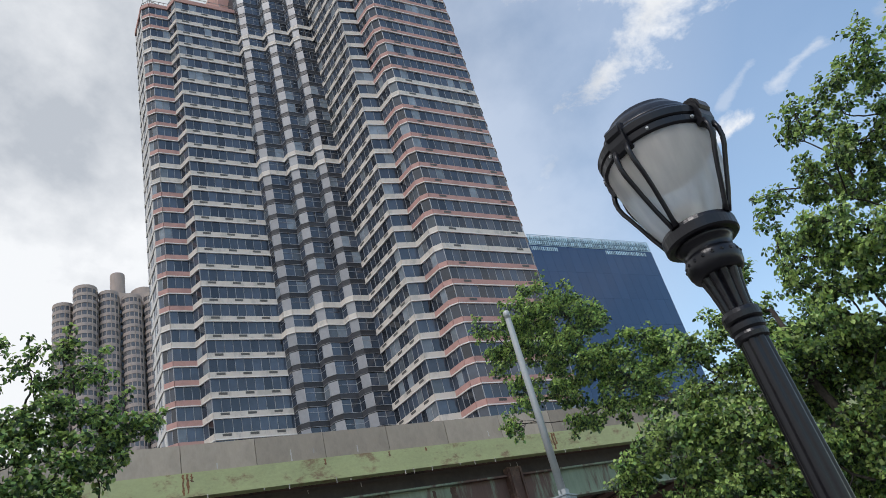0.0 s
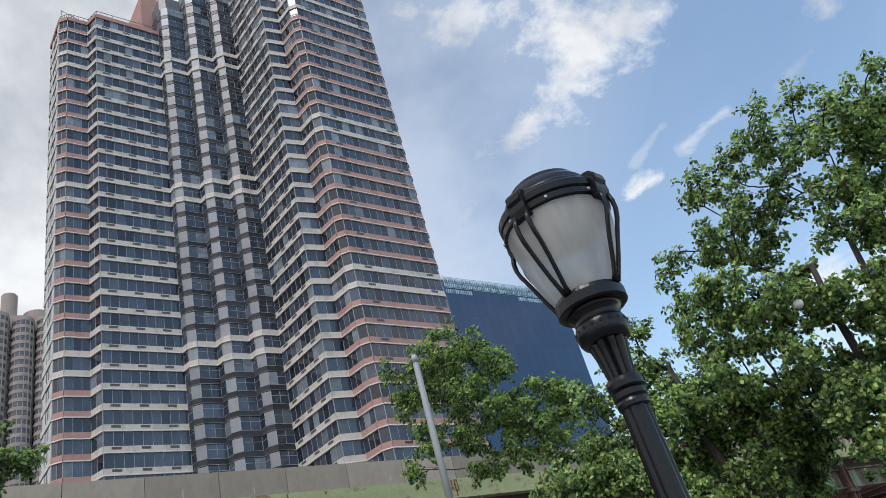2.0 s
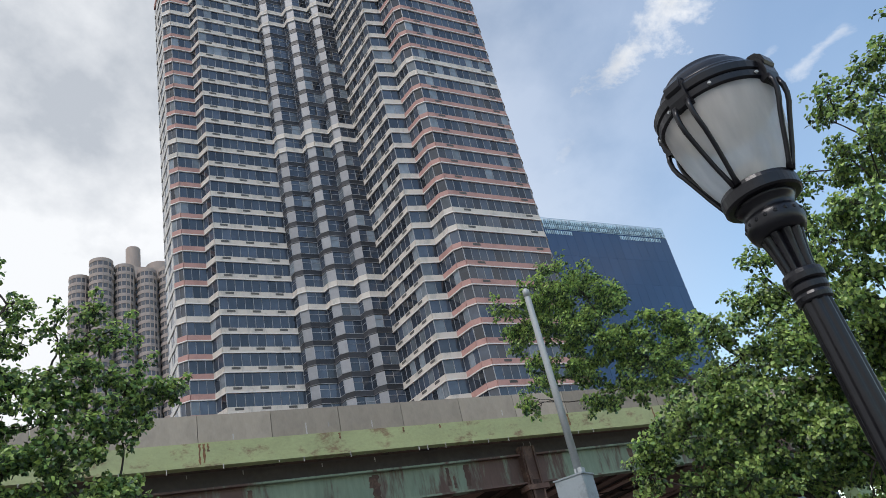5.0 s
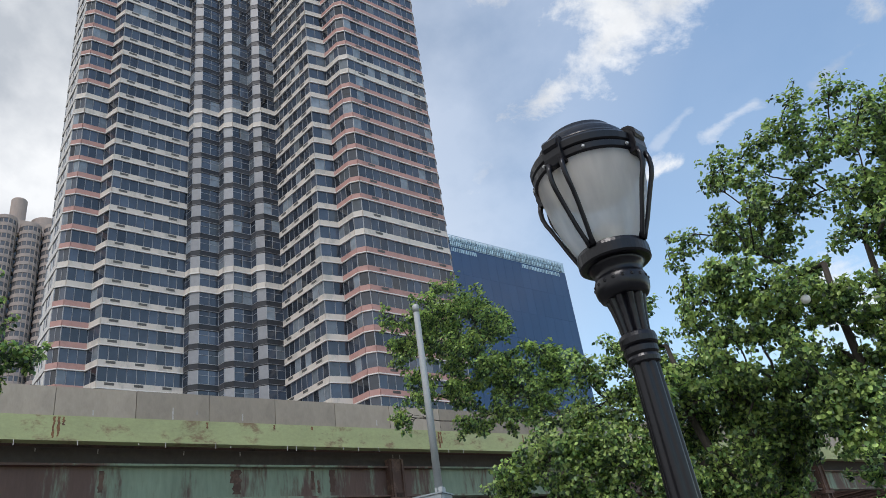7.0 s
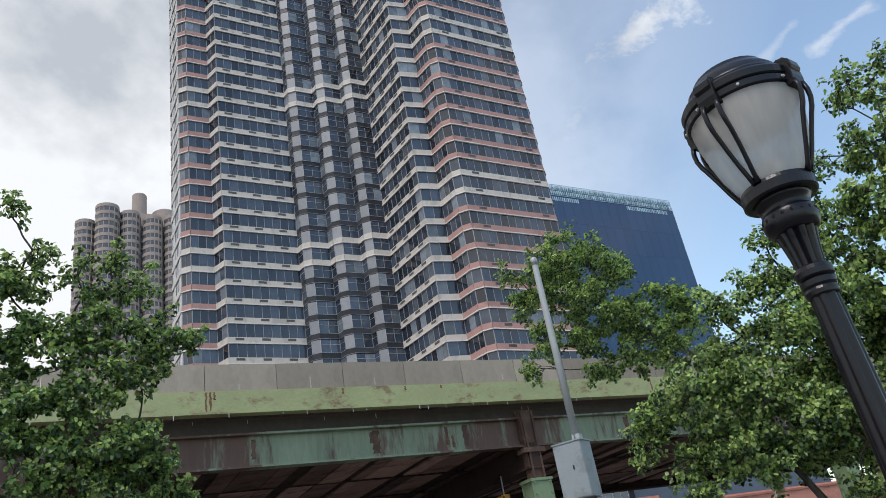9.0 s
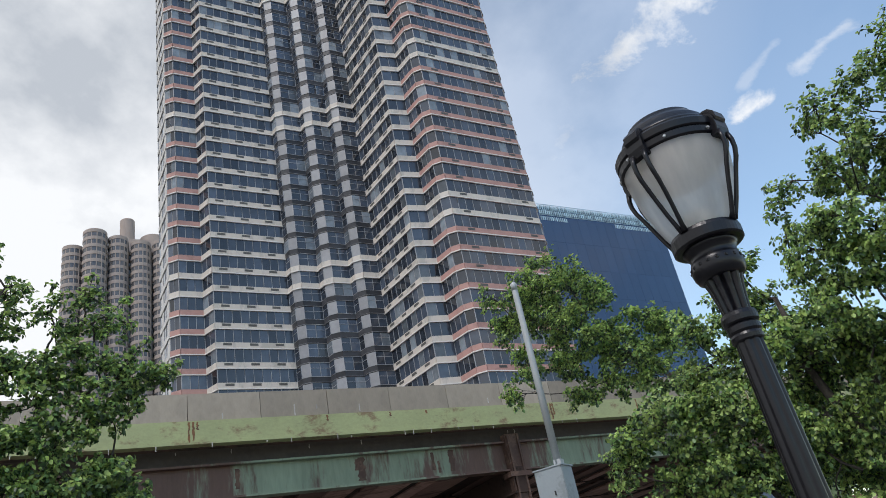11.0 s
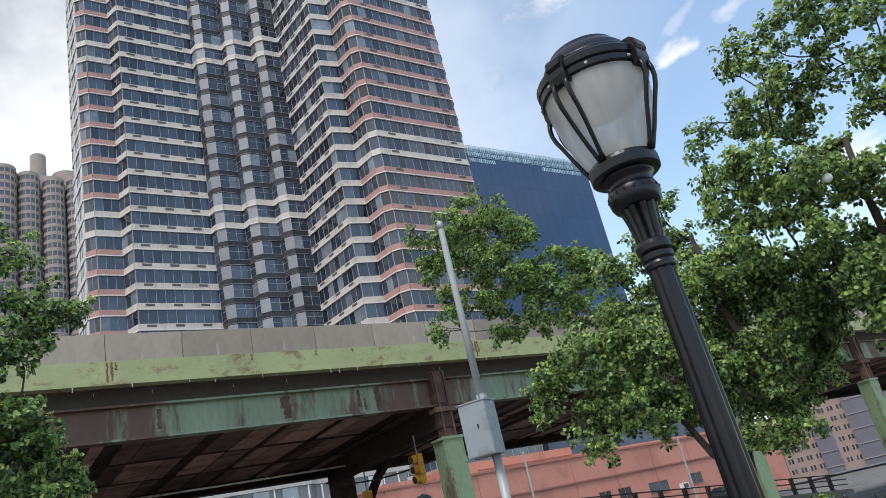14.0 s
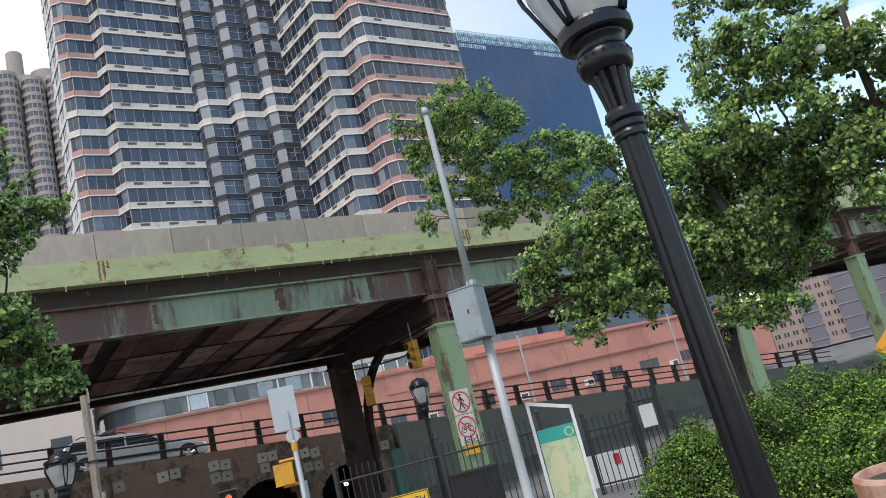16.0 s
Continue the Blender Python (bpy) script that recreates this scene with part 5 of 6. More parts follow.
def build_traffic_light(label, at, hang):
    ob = thing("traffic_light", label, "traffic light", "traffic lights", at=at)
    b = Build()
    for j in range(3):
        z = -0.36 + 0.36 * j
        b.box(-0.12, -0.17, z - 0.172, 0.12, 0.17, z + 0.172)
    body = part("housing", b, M["yellow"], ob, "yellow three-section housing")
    for j in range(3):
        z = -0.36 + 0.36 * j
        b = Build()
        b.tube([(0.11, 0, z), (0.32, 0, z - 0.03)], [0.155, 0.15], 16)
        part("visor", b, M["yellow"], body)
        b = Build()
        b.tube([(0.315, 0, z - 0.03), (0.324, 0, z - 0.031)], 0.13, 16)
        part("lens", b, M["sign_black"], body)
    b = Build()
    b.tube([(0, 0, 0.53), (0, 0, 0.53 + hang)], 0.025, 8)
    part("hanger", b, M["galvanised"], ob)
    return ob


a = via(11.8, FACE - 1.9, 4.05)
build_traffic_light("yellow traffic light hanging beneath the elevated road", pose(a[0], a[1], a[2] + 0.05, 0, 0, 222) @ Matrix.Scale(0.82, 4), 0.7)
a = via(12.6, FACE - 7.4, 3.75)
build_traffic_light("shaded yellow traffic light beside the dark column", pose(a[0], a[1], a[2], 0, 0, 100), 1.45)


def build_ped_signal():
    ob = thing("signal_post", "galvanised post with pedestrian signals and the blank back of a sign", "pedestrian signal", at=pose(-4.53, 17.3, -0.55, 0, 0, 16))
    b = Build()
    b.lathe((0, 0, 0), [(0.14, 0), (0.13, 0.1), (0.062, 0.15), (0.058, 2.75), (0.03, 2.78)], 16)
    post = part("post", b, M["galvanised"], ob, smooth=True)
    b = Build()
    b.lathe((0, 0, 0), [(0.075, 2.55), (0.075, 2.72)], 16)
    part("clamp", b, M["yellow"], post)
    b = Build()
    b.lathe((0, 0, 0), [(0.016, 2.7), (0.016, 3.42)], 8)
    part("stay", b, M["galvanised"], post)
    b = Build()
    b.box(-0.36, 0.03, 3.02, 0.22, 0.045, 4.0)
    part("sign_back", b, M["sign_back"], ob, "blank grey back of a rectangular sign")
    b = Build()
    b.tube([(0, 0.03, 2.86), (0, 0.045, 2.86)], 0.15, 20)
    part("round_back", b, M["sign_back"], ob)
    b = Build()
    b.box(-0.55, -0.12, 1.88, -0.13, 0.12, 2.33)
    box = part("pedestrian_head", b, M["yellow"], ob, "yellow pedestrian signal box")
    for z in (1.93, 2.28):
        b = Build()
        b.tube([(-0.4, 0, z + (0.1 if z > 2 else -0.1)), (0.0, 0, z + (0.1 if z > 2 else -0.1))], 0.03, 8)
        part("arm", b, M["yellow"], box)
    b = Build()
    b.box(-0.57, -0.14, 1.86, -0.11, -0.12, 1.88)
    part("lip", b, M["yellow"], box)
    b = Build()
    b.box(-0.03, 0.10, 1.45, 0.12, 0.22, 1.85)
    part("side_unit", b, M["sign_back"], ob)


build_ped_signal()


def build_hand_signal():
    p = via(7.9, -30.2, 1.0)
    ob = thing("hand_signal", "black pedestrian signal showing a red hand", "pedestrian signal", at=pose(p[0], p[1], p[2], 0, 0, 28))
    b = Build()
    b.box(-0.3, 0, -0.25, 0.3, 0.2, 0.5)
    part("housing", b, M["sign_black"], ob)
    b = Build()
    b.box(-0.34, -0.12, 0.5, 0.34, 0.2, 0.53)
    part("visor", b, M["sign_white"], ob)
    b = Build()
    for x, h in ((-0.09, 0.30), (-0.03, 0.36), (0.03, 0.36), (0.09, 0.30)):
        stroke(b, x, 0.1, x, h, 0.04, -0.012)
    stroke(b, -0.12, 0.06, 0.12, 0.06, 0.14, -0.012)
    part("red_hand", b, M["red_hand"], ob)
    b = Build()
    b.lathe((0, 0.1, 0), [(0.06, -1.6), (0.06, -0.25)], 10)
    part("post", b, M["galvanised"], ob)


build_hand_signal()


def build_map_sign():
    ob = thing("map_board", "pale framed park map board with teal header", "notice board", at=pose(1.04, 14.7, -0.55, 0, 0, -3))
    b = Build()
    # a slanted pale frame round the panel
    for x in (-0.42, 0.36):
        b.box(x, -0.04, 0, x + 0.06, 0.04, 2.26 if x < 0 else 2.0)
    k = len(b.v)
    b.frame_box((-0.42, -0.04, 2.2), (0.84, 0, -0.26), (0, 0.08, 0), (0, 0, 0.07))
    part("frame", b, M["white_paint"], ob, "white metal frame")
    b = Build()
    b.box(-0.34, -0.015, 0.25, 0.35, 0.015, 1.68)
    panel = part("panel", b, M["map_pale"], ob)
    b = Build()
    b.box(-0.34, -0.02, 1.45, 0.35, -0.0155, 1.70)
    part("header", b, M["map_teal"], panel, "teal header strip")
    b = Build()
    ring_mesh(b, 0.24, 1.56, 0.09, 0.03, -0.024, 20)
    part("emblem", b, M["map_pale"], panel)
    b = Build()
    b.v += [(-0.10 + 0.13 * math.cos(a) * (1 + 0.25 * math.sin(3 * a)), -0.0185, 0.9 + 0.42 * math.sin(a)) for a in np.linspace(0, 2 * math.pi, 24, endpoint=False)]
    b.f.append(tuple(range(24)))
    b.i.append(0)
    part("map_land", b, M["map_cream"], panel)


build_map_sign()


def build_wood_pole():
    ob = thing("wooden_pole", "split weathered wooden utility pole", "pole", at=pose(-6.7, 12.75, -0.6, 0, 0, 10))
    b = Build()
    b.tube([(0, 0, 0), (0.0, 0, 2.0), (-0.01, 0, 4.25)], [0.085, 0.08, 0.07], 7)
    pole = part("pole", b, M["wood"], ob)
    b = Build()
    b.tube([(0.10, 0.0, 0), (0.09, 0, 2.6)], [0.06, 0.035], 6)
    part("splint", b, M["wood"], pole)
    b = Build()
    b.tube([(0.06, -0.03, 4.1), (0.065, -0.02, 4.36)], [0.03, 0.012], 5)
    part("splinter", b, M["wood"], pole)
    b = Build()
    b.lathe((0, 0, 0), [(0.086, 3.1), (0.086, 3.14)], 10)
    part("strap", b, M["iron"], pole)


build_wood_pole()


def build_iron_fence(name, label, a, c, top, step, posts):
    ob = thing(name, label, "fence")
    a, c = np.array(a, float), np.array(c, float)
    size = np.linalg.norm(c - a)
    d = (c - a) / size
    b = Build()
    b.lathe((0, 0, 0), [(0.011, 0), (0.011, top - 0.09), (0.018, top - 0.085), (0.014, top - 0.06), (0.001, top)], 6)
    data = b.mesh("picket", M["iron"])
    for j in range(int(size / step)):
        p = a + d * (j + 0.5) * step
        q = part("picket", data, M["iron"], ob)
        q.matrix_basis = Matrix.Translation((p[0], p[1], p[2]))
    for h in (0.2, top - 0.28):
        b = Build()
        b.tube([a + UP * h, c + UP * h], 0.022, 6)
        part("rail", b, M["iron"], ob)
    for f in np.linspace(0, 1, posts):
        p = a + d * size * f
        b = Build()
        b.box(p[0] - 0.035, p[1] - 0.035, p[2], p[0] + 0.035, p[1] + 0.035, p[2] + top + 0.06)
        b.lathe((p[0], p[1], p[2] + top + 0.06), [(0.045, 0), (0.05, 0.03), (0.001, 0.09)], 8)
        part("post", b, M["iron"], ob)
    return ob


build_iron_fence("iron_fence", "black iron picket fence with pointed tops", (-3.35, 15.4, -0.5), (0.85, 16.0, -0.5), 1.9, 0.125, 3)
build_iron_fence("iron_fence", "black iron picket fence running on past the map board", (1.8, 16.85, -0.5), (2.8, 16.75, -0.5), 1.6, 0.125, 2)
build_iron_fence("iron_gate", "tall black iron gate with a white notice", (2.85, 16.7, -0.5), (3.4, 16.6, -0.5), 1.95, 0.11, 2)
upright_sign("notice", "white notice fixed to the iron gate", "sign", pose(3.12, 16.58, 0.62, 0, 0, -8), 0.3, 0.46, M["sign_white"])
build_iron_fence("iron_fence", "low black fence behind the hedge", (3.6, 16.6, -0.5), (9.5, 18.6, -0.5), 1.25, 0.9, 4)


def build_litter_box():
    ob = thing("utility_cabinet", "dark cabinet behind the iron fence", "cabinet", at=pose(-0.8, 17.3, -0.5, 0, 0, 10))
    b = Build()
    b.box(-0.55, -0.3, 0, 0.55, 0.3, 1.1)
    b.box(-0.58, -0.33, 1.1, 0.58, 0.33, 1.14)
    part("body", b, M["sign_black"], ob)


build_litter_box()
q = via(14.0, -28.6, -0.5)
cab = thing("utility_cabinet", "teal green cabinet at the foot of the dark column", "cabinet", at=pose(q[0], q[1], q[2], 0, 0, 34))
bb = Build()
bb.box(-0.2, -0.8, 0, 0.2, -0.4, 1.95)
part("body", bb, M["patina"], cab)
ob, plate = upright_sign("road_sign", "white square sign with a curved arrow", "traffic sign", pose(q[0] - 0.85, q[1] - 0.9, 0.75, 0, 0, 34), 0.62, 0.75, M["sign_white"])
bb = Build()
ring_mesh(bb, 0, 0.38, 0.22, 0.06, -0.013)
part("arrow_mark", bb, M["sign_black"], plate)


def text_mesh(words, size):
    cu = bpy.data.curves.new("lettering", "FONT")
    cu.body, cu.size, cu.align_x = words, size, "CENTER"
    holder = bpy.data.objects.new("lettering", cu)
    me = bpy.data.meshes.new_from_object(holder)
    bpy.data.objects.remove(holder)
    return me


ob, plate = upright_sign("warning_plate", "yellow rectangular sign with black lettering on the fence", "traffic sign", pose(-1.83, 13.8, 0.15, 0, 0, 5), 0.78, 0.55, M["sign_yellow"])
me = text_mesh("BOTH", 0.15)
me.materials.append(M["sign_black"])
w = new("lettering", me)
w.parent = plate
w.matrix_basis = pose(0.12, -0.013, 0.36, 90, 0, 0)
bb = Build()
bb.box(-0.36, -0.012, 0.37, -0.16, -0.0105, 0.47)
bb.box(-0.3, -0.012, 0.10, 0.3, -0.0105, 0.25)
part("letter_bars", bb, M["sign_black"], plate)
bb = Build()
for x0, z0, x1, z1 in ((-0.37, 0.02, 0.37, 0.02), (-0.37, 0.53, 0.37, 0.53), (-0.37, 0.02, -0.37, 0.53), (0.37, 0.02, 0.37, 0.53)):
    stroke(bb, x0, z0, x1, z1, 0.015, -0.0125)
part("border", bb, M["sign_black"], plate)
bb = Build()
bb.lathe((0, 0.03, 0), [(0.03, -0.75), (0.03, 0.5)], 8)
part("post", bb, M["galvanised"], ob)


def build_diamond():
    ob = thing("warning_sign", "orange-yellow diamond warning sign with arrow and red dot", "traffic sign", at=pose(10.85, 21.35, 0.86, 0, 0, -22))
    b = Build()
    s = 0.46
    b.v += [(0, 0, -s), (s, 0, 0), (0, 0, s), (-s, 0, 0), (0, 0.012, -s), (s, 0.012, 0), (0, 0.012, s), (-s, 0.012, 0)]
    b.f += [(0, 1, 2, 3), (7, 6, 5, 4), (0, 4, 5, 1), (1, 5, 6, 2), (2, 6, 7, 3), (3, 7, 4, 0)]
    b.i += [0] * 6
    plate = part("plate", b, M["sign_orange"], ob)
    b = Build()
    stroke(b, 0, 0.02, 0, 0.2, 0.07, -0.006)
    b.v += [(-0.11, -0.007, 0.17), (0.11, -0.007, 0.17), (0, -0.007, 0.32)]
    b.f.append((len(b.v) - 3, len(b.v) - 2, len(b.v) - 1))
    b.i.append(0)
    part("arrow_mark", b, M["sign_black"], plate)
    b = Build()
    ring_mesh(b, 0, -0.12, 0.15, 0.149, -0.005)
    part("red_dot", b, M["sign_red"], plate)
    b = Build()
    b.lathe((0, 0.04, 0), [(0.03, -1.7), (0.03, 0.3)], 8)
    part("post", b, M["galvanised"], ob)


build_diamond()


def build_barrier(at, label):
    ob = thing("site_barrier", label, "barrier", at=at)
    b = Build()
    b.box(-0.75, -0.03, 0.0, 0.45, 0.03, 0.72)
    part("panel", b, M["white_paint"], ob)
    b = Build()
    b.box(-0.07, -0.05, 0.42, 0.07, -0.031, 0.66)
    part("red_plate", b, M["sign_red"], ob)


build_barrier(pose(2.45, 18.2, -0.5, 0, 0, -12), "white barrier panel with a red plate behind the fence")


# ---- the ramp wall behind the elevated road ----
WALL_N = -31.0


def ramp_z(s):
    return 3.66 - 0.0735 * s - 0.012 * max(0.0, s - 28.0)


def build_ramp():
    wall = tagged(new("wall_ramp"), "dark stone and painted retaining wall of a sloping ramp", "wall", kind="structure")
    # stone length with two arches, cut as columns of masonry round the openings
    arches = ((8.1, 11.3, 0.0, 1.55), (11.75, 14.6, 0.0, 1.35))
    b = Build()
    s = -40.0
    edges = [-40.0, -20.0, -6.0] + [-2.0 + 0.22 * j for j in range(81)]
    for e0, e1 in zip(edges[:-1], edges[1:]):
        m, low = (e0 + e1) / 2, -0.6
        for a0, a1, spring, top in arches:
            if a0 < m < a1:
                f = (m - (a0 + a1) / 2) / ((a1 - a0) / 2)
                low = spring + (top - spring) * math.sqrt(max(0, 1 - f * f))
        o, t0, t1 = via(e0, WALL_N - 1.2, low), ramp_z(e0) - low, ramp_z(e1) - low
        k = len(b.v)
        p = [via(e0, WALL_N, low), via(e1, WALL_N, low), via(e1, WALL_N, ramp_z(e1)), via(e0, WALL_N, ramp_z(e0))]
        b.v += p + [x - N3 * 1.2 for x in p]
        b.f += [(k + q for q in r) for r in ((0, 1, 2, 3), (7, 6, 5, 4), (4, 5, 1, 0), (3, 2, 6, 7), (0, 3, 7, 4), (5, 6, 2, 1))]
        b.f[-6:] = [tuple(q) for q in b.f[-6:]]
        b.i += [0] * 6
    joined = bmesh.new()
    joined.from_mesh(b.mesh("stone_wall"))
    bmesh.ops.remove_doubles(joined, verts=joined.verts, dist=0.002)
    data = bpy.data.meshes.new("stone_wall")
    joined.to_mesh(data)
    joined.free()
    data.materials.append(M["stone"])
    part("stone_wall", data, M["stone"], wall)
    for a0, a1, spring, top in arches:
        b = Build()
        n = 14
        for j in range(n):
            a, c = math.pi * j / n, math.pi * (j + 1) / n - 0.02
            mid, half = (a0 + a1) / 2, (a1 - a0) / 2
            P = lambda q, g, d: via(mid - (half + g) * math.cos(q), WALL_N + d, spring + (top - spring + g) * math.sin(q))
            k = len(b.v)
            b.v += [P(a, 0, 0.06), P(a, 0.28, 0.06), P(c, 0.28, 0.06), P(c, 0, 0.06), P(a, 0, -0.1), P(a, 0.28, -0.1), P(c, 0.28, -0.1), P(c, 0, -0.1)]
            b.f += [(k, k + 3, k + 2, k + 1), (k, k + 1, k + 5, k + 4), (k + 1, k + 2, k + 6, k + 5), (k + 2, k + 3, k + 7, k + 6), (k + 3, k, k + 4, k + 7)]
            b.i += [0] * 5
        part("arch_stones", b, M["stone"], wall)
    # unseen near-black box added behind the arches, for the shade inside them
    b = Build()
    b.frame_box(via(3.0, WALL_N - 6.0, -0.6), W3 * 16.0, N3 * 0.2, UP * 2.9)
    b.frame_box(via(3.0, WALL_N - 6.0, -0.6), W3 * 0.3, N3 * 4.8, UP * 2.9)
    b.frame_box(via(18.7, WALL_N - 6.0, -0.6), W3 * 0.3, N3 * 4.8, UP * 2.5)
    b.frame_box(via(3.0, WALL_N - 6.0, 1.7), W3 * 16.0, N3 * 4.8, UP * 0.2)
    part("tunnel_back", b, M["arch_dark"], wall)
    b = Build()
    k = 0
    for e0, e1 in ((15.82, 28.0), (28.0, 49.0)):
        k = len(b.v)
        p = [via(e0, WALL_N + 0.12, -0.6), via(e1, WALL_N + 0.12, -0.6), via(e1, WALL_N + 0.12, ramp_z(e1)), via(e0, WALL_N + 0.12, ramp_z(e0))]
        b.v += p + [x - N3 * 1.3 for x in p]
        b.f += [tuple(k + q for q in w) for w in ((0, 1, 2, 3), (7, 6, 5, 4), (4, 5, 1, 0), (3, 2, 6, 7), (0, 3, 7, 4), (5, 6, 2, 1))]
        b.i += [0] * 6
    part("painted_wall", b, M["wall_green"], wall, "smooth grey-green painted wall")
    # road on the ramp
    b = Build()
    p = [via(-40, WALL_N - 1.2, ramp_z(-40) - 0.25), via(46, WALL_N - 1.2, ramp_z(46) - 0.25), via(46, WALL_N - 9, ramp_z(46) - 0.25), via(-40, WALL_N - 9, ramp_z(-40) - 0.25)]
    b.v += p + [x - UP * 0.3 for x in p]
    b.f += [(0, 1, 2, 3), (7, 6, 5, 4), (4, 5, 1, 0), (3, 2, 6, 7), (0, 3, 7, 4), (5, 6, 2, 1)]
    b.i += [0] * 6
    part("ramp_road", b, M["ground"], wall)
    # pale anchor plates with a bolt
    b = Build()
    b.frame_box(-W3 * 0.2 - UP * 0.19, W3 * 0.4, N3 * 0.04, UP * 0.38)
    b.tube([N3 * 0.03, N3 * 0.075], 0.045, 8, 1)
    data = b.mesh("anchor_plate", M["plate"], M["rust"])
    for s, z in ((1.7, 2.95), (2.25, 2.92), (4.3, 2.6), (5.85, 2.58), (6.3, 2.6), (7.75, 2.55), (8.2, 2.5), (7.75, 2.08), (8.2, 2.05), (9.68, 2.42), (10.1, 2.4), (9.72, 2.0), (11.45, 2.2), (11.9, 2.12), (11.5, 1.62), (11.95, 1.58), (13.3, 2.03), (15.1, 1.72)):
        ob = part("anchor_plate", data, M["plate"], wall)
        ob.matrix_basis = Matrix.Translation(via(s, WALL_N + 0.002, z)) @ Matrix.Rotation(math.sin(s * 9) * 0.08, 4, Vector(N3))
    b = Build()
    b.tube([via(4, WALL_N + 0.05, ramp_z(4) - 0.3), via(4, WALL_N + 0.05, -0.4)], 0.05, 8)
    part("drain_pipe", b, M["rust"], wall)


build_ramp()


def build_railing():
    rail = thing("railing", "dark steel post-and-rail guard along the ramp wall", "railing")
    b = Build()
    b.box(-0.1, -0.1, 0, 0.1, 0.1, 1.02)
    b.box(-0.13, -0.13, 0, 0.13, 0.13, 0.05)
    data = b.mesh("post", M["rail_dark"])
    for j in range(31):
        s = -9.0 + 1.88 * j
        p = via(s, WALL_N - 0.25, ramp_z(s))
        ob = part("post", data, M["rail_dark"], rail)
        ob.matrix_basis = pose(p[0], p[1], p[2], 0, 0, 34.5)
    for h in (0.32, 0.64, 0.97):
        b = Build()
        b.tube([via(-9, WALL_N - 0.12, ramp_z(-9) + h), via(28, WALL_N - 0.12, ramp_z(28) + h), via(49, WALL_N - 0.12, ramp_z(49) + h)], 0.035, 8)
        part("rail", b, M["rail_dark"], rail)


build_railing()


def build_suv():
    p = via(5.25, WALL_N - 2.3, ramp_z(5.25) - 0.18)
    car = thing("car", "silver-blue estate car driving up the ramp", "car", at=pose(p[0], p[1], p[2], 0, 4.2, 34.5))
    half = 0.92
    lower = [(-2.72, 0.40), (-2.76, 0.62), (-2.70, 0.90), (-2.0, 1.0), (0.0, 1.0), (1.2, 0.97), (1.9, 0.90), (2.5, 0.76), (2.72, 0.60), (2.74, 0.38), (2.6, 0.28), (-2.6, 0.28)]
    upper = [(-2.68, 0.92), (-2.5, 1.25), (-2.2, 1.42), (-1.6, 1.48), (-0.2, 1.49), (0.35, 1.43), (0.8, 1.24), (1.3, 0.98)]

    def slab(profile, w0, w1):
        b = Build()
        n = len(profile)
        zs = [z for _, z in profile]
        for s in (-1, 1):
            b.v += [(x, s * (w0 + (w1 - w0) * (z - min(zs)) / (max(zs) - min(zs))), z) for x, z in profile]
        b.f += [tuple(range(n)), tuple(range(n, 2 * n))[::-1]] + [(n + q, n + (q + 1) % n, (q + 1) % n, q) for q in range(n)]
        b.i += [0] * (n + 2)
        return b
    body = part("body", slab(lower, half, half - 0.05), M["car_paint"], car)
    soft_edge = body.modifiers.new("soft", "BEVEL")
    soft_edge.width, soft_edge.segments = 0.07, 3
    cabin = part("cabin", slab(upper, half - 0.06, half - 0.24), M["car_paint"], car)
    soft_edge = cabin.modifiers.new("soft", "BEVEL")
    soft_edge.width, soft_edge.segments = 0.04, 2
    for x0, x1, t0, t1 in ((-2.40, -1.45, -2.25, -1.45), (-1.38, -0.40, -1.38, -0.40), (-0.33, 0.98, -0.33, 0.42)):
        for s in (-1, 1):
            b = Build()
            q = lambda x, z, d: (x, s * (half - 0.06 - 0.18 * (z - 0.92) / 0.57 + d), z)
            c = [q(x0, 1.02, 0.006), q(x1, 1.02, 0.006), q(t1, 1.38, 0.006), q(t0, 1.38, 0.006)]
            b.quad(*(c if s < 0 else c[::-1]))
            part("window", b, M["car_glass"], cabin)
    b = Build()
    b.quad((1.30, -0.76, 1.0), (1.30, 0.76, 1.0), (0.40, 0.64, 1.435), (0.40, -0.64, 1.435))
    part("windscreen", b, M["car_glass"], cabin)
    for x in (-1.80, 1.95):
        for s in (-1, 1):
            b = Build()
            b.tube([(x, s * 0.70, 0.36), (x, s * 0.90, 0.36)], 0.42, 24)
            part("wheel_arch", b, M["tyre"], car)
            b = Build()
            b.tube([(x, s * 0.72, 0.34), (x, s * 0.935, 0.34)], 0.35, 24)
            wheel = part("tyre", b, M["tyre"], car)
            for k in range(5):
                a = 2 * math.pi * k / 5 + 0.3
                b = Build()
                b.tube([(x, s * 0.945, 0.34), (x + 0.25 * math.cos(a), s * 0.942, 0.34 + 0.25 * math.sin(a))], [0.05, 0.085], 6)
                part("rim_spoke", b, M["rim"], wheel)
    for s in (-1, 1):
        b = Build()
        b.tube([(-2.1, s * 0.64, 1.49), (-1.9, s * 0.64, 1.56), (-0.5, s * 0.64, 1.565), (-0.3, s * 0.64, 1.50)], 0.022, 6)
        part("roof_bar", b, M["iron"], car)
        b = Build()
        b.box(2.50, s * 0.70 - 0.15, 0.60, 2.70, s * 0.70 + 0.15, 0.74)
        part("headlight", b, M["white_paint"], car)
        b = Build()
        b.box(-2.78, s * 0.78 - 0.09, 0.68, -2.66, s * 0.78 + 0.09, 0.95)
        part("tail_light", b, M["sign_red"], car)
        b = Build()
        b.box(0.85, s * 0.98 - 0.08, 0.98, 1.0, s * 0.98 + 0.08, 1.11)
        part("mirror", b, M["car_paint"], car)
        b = Build()
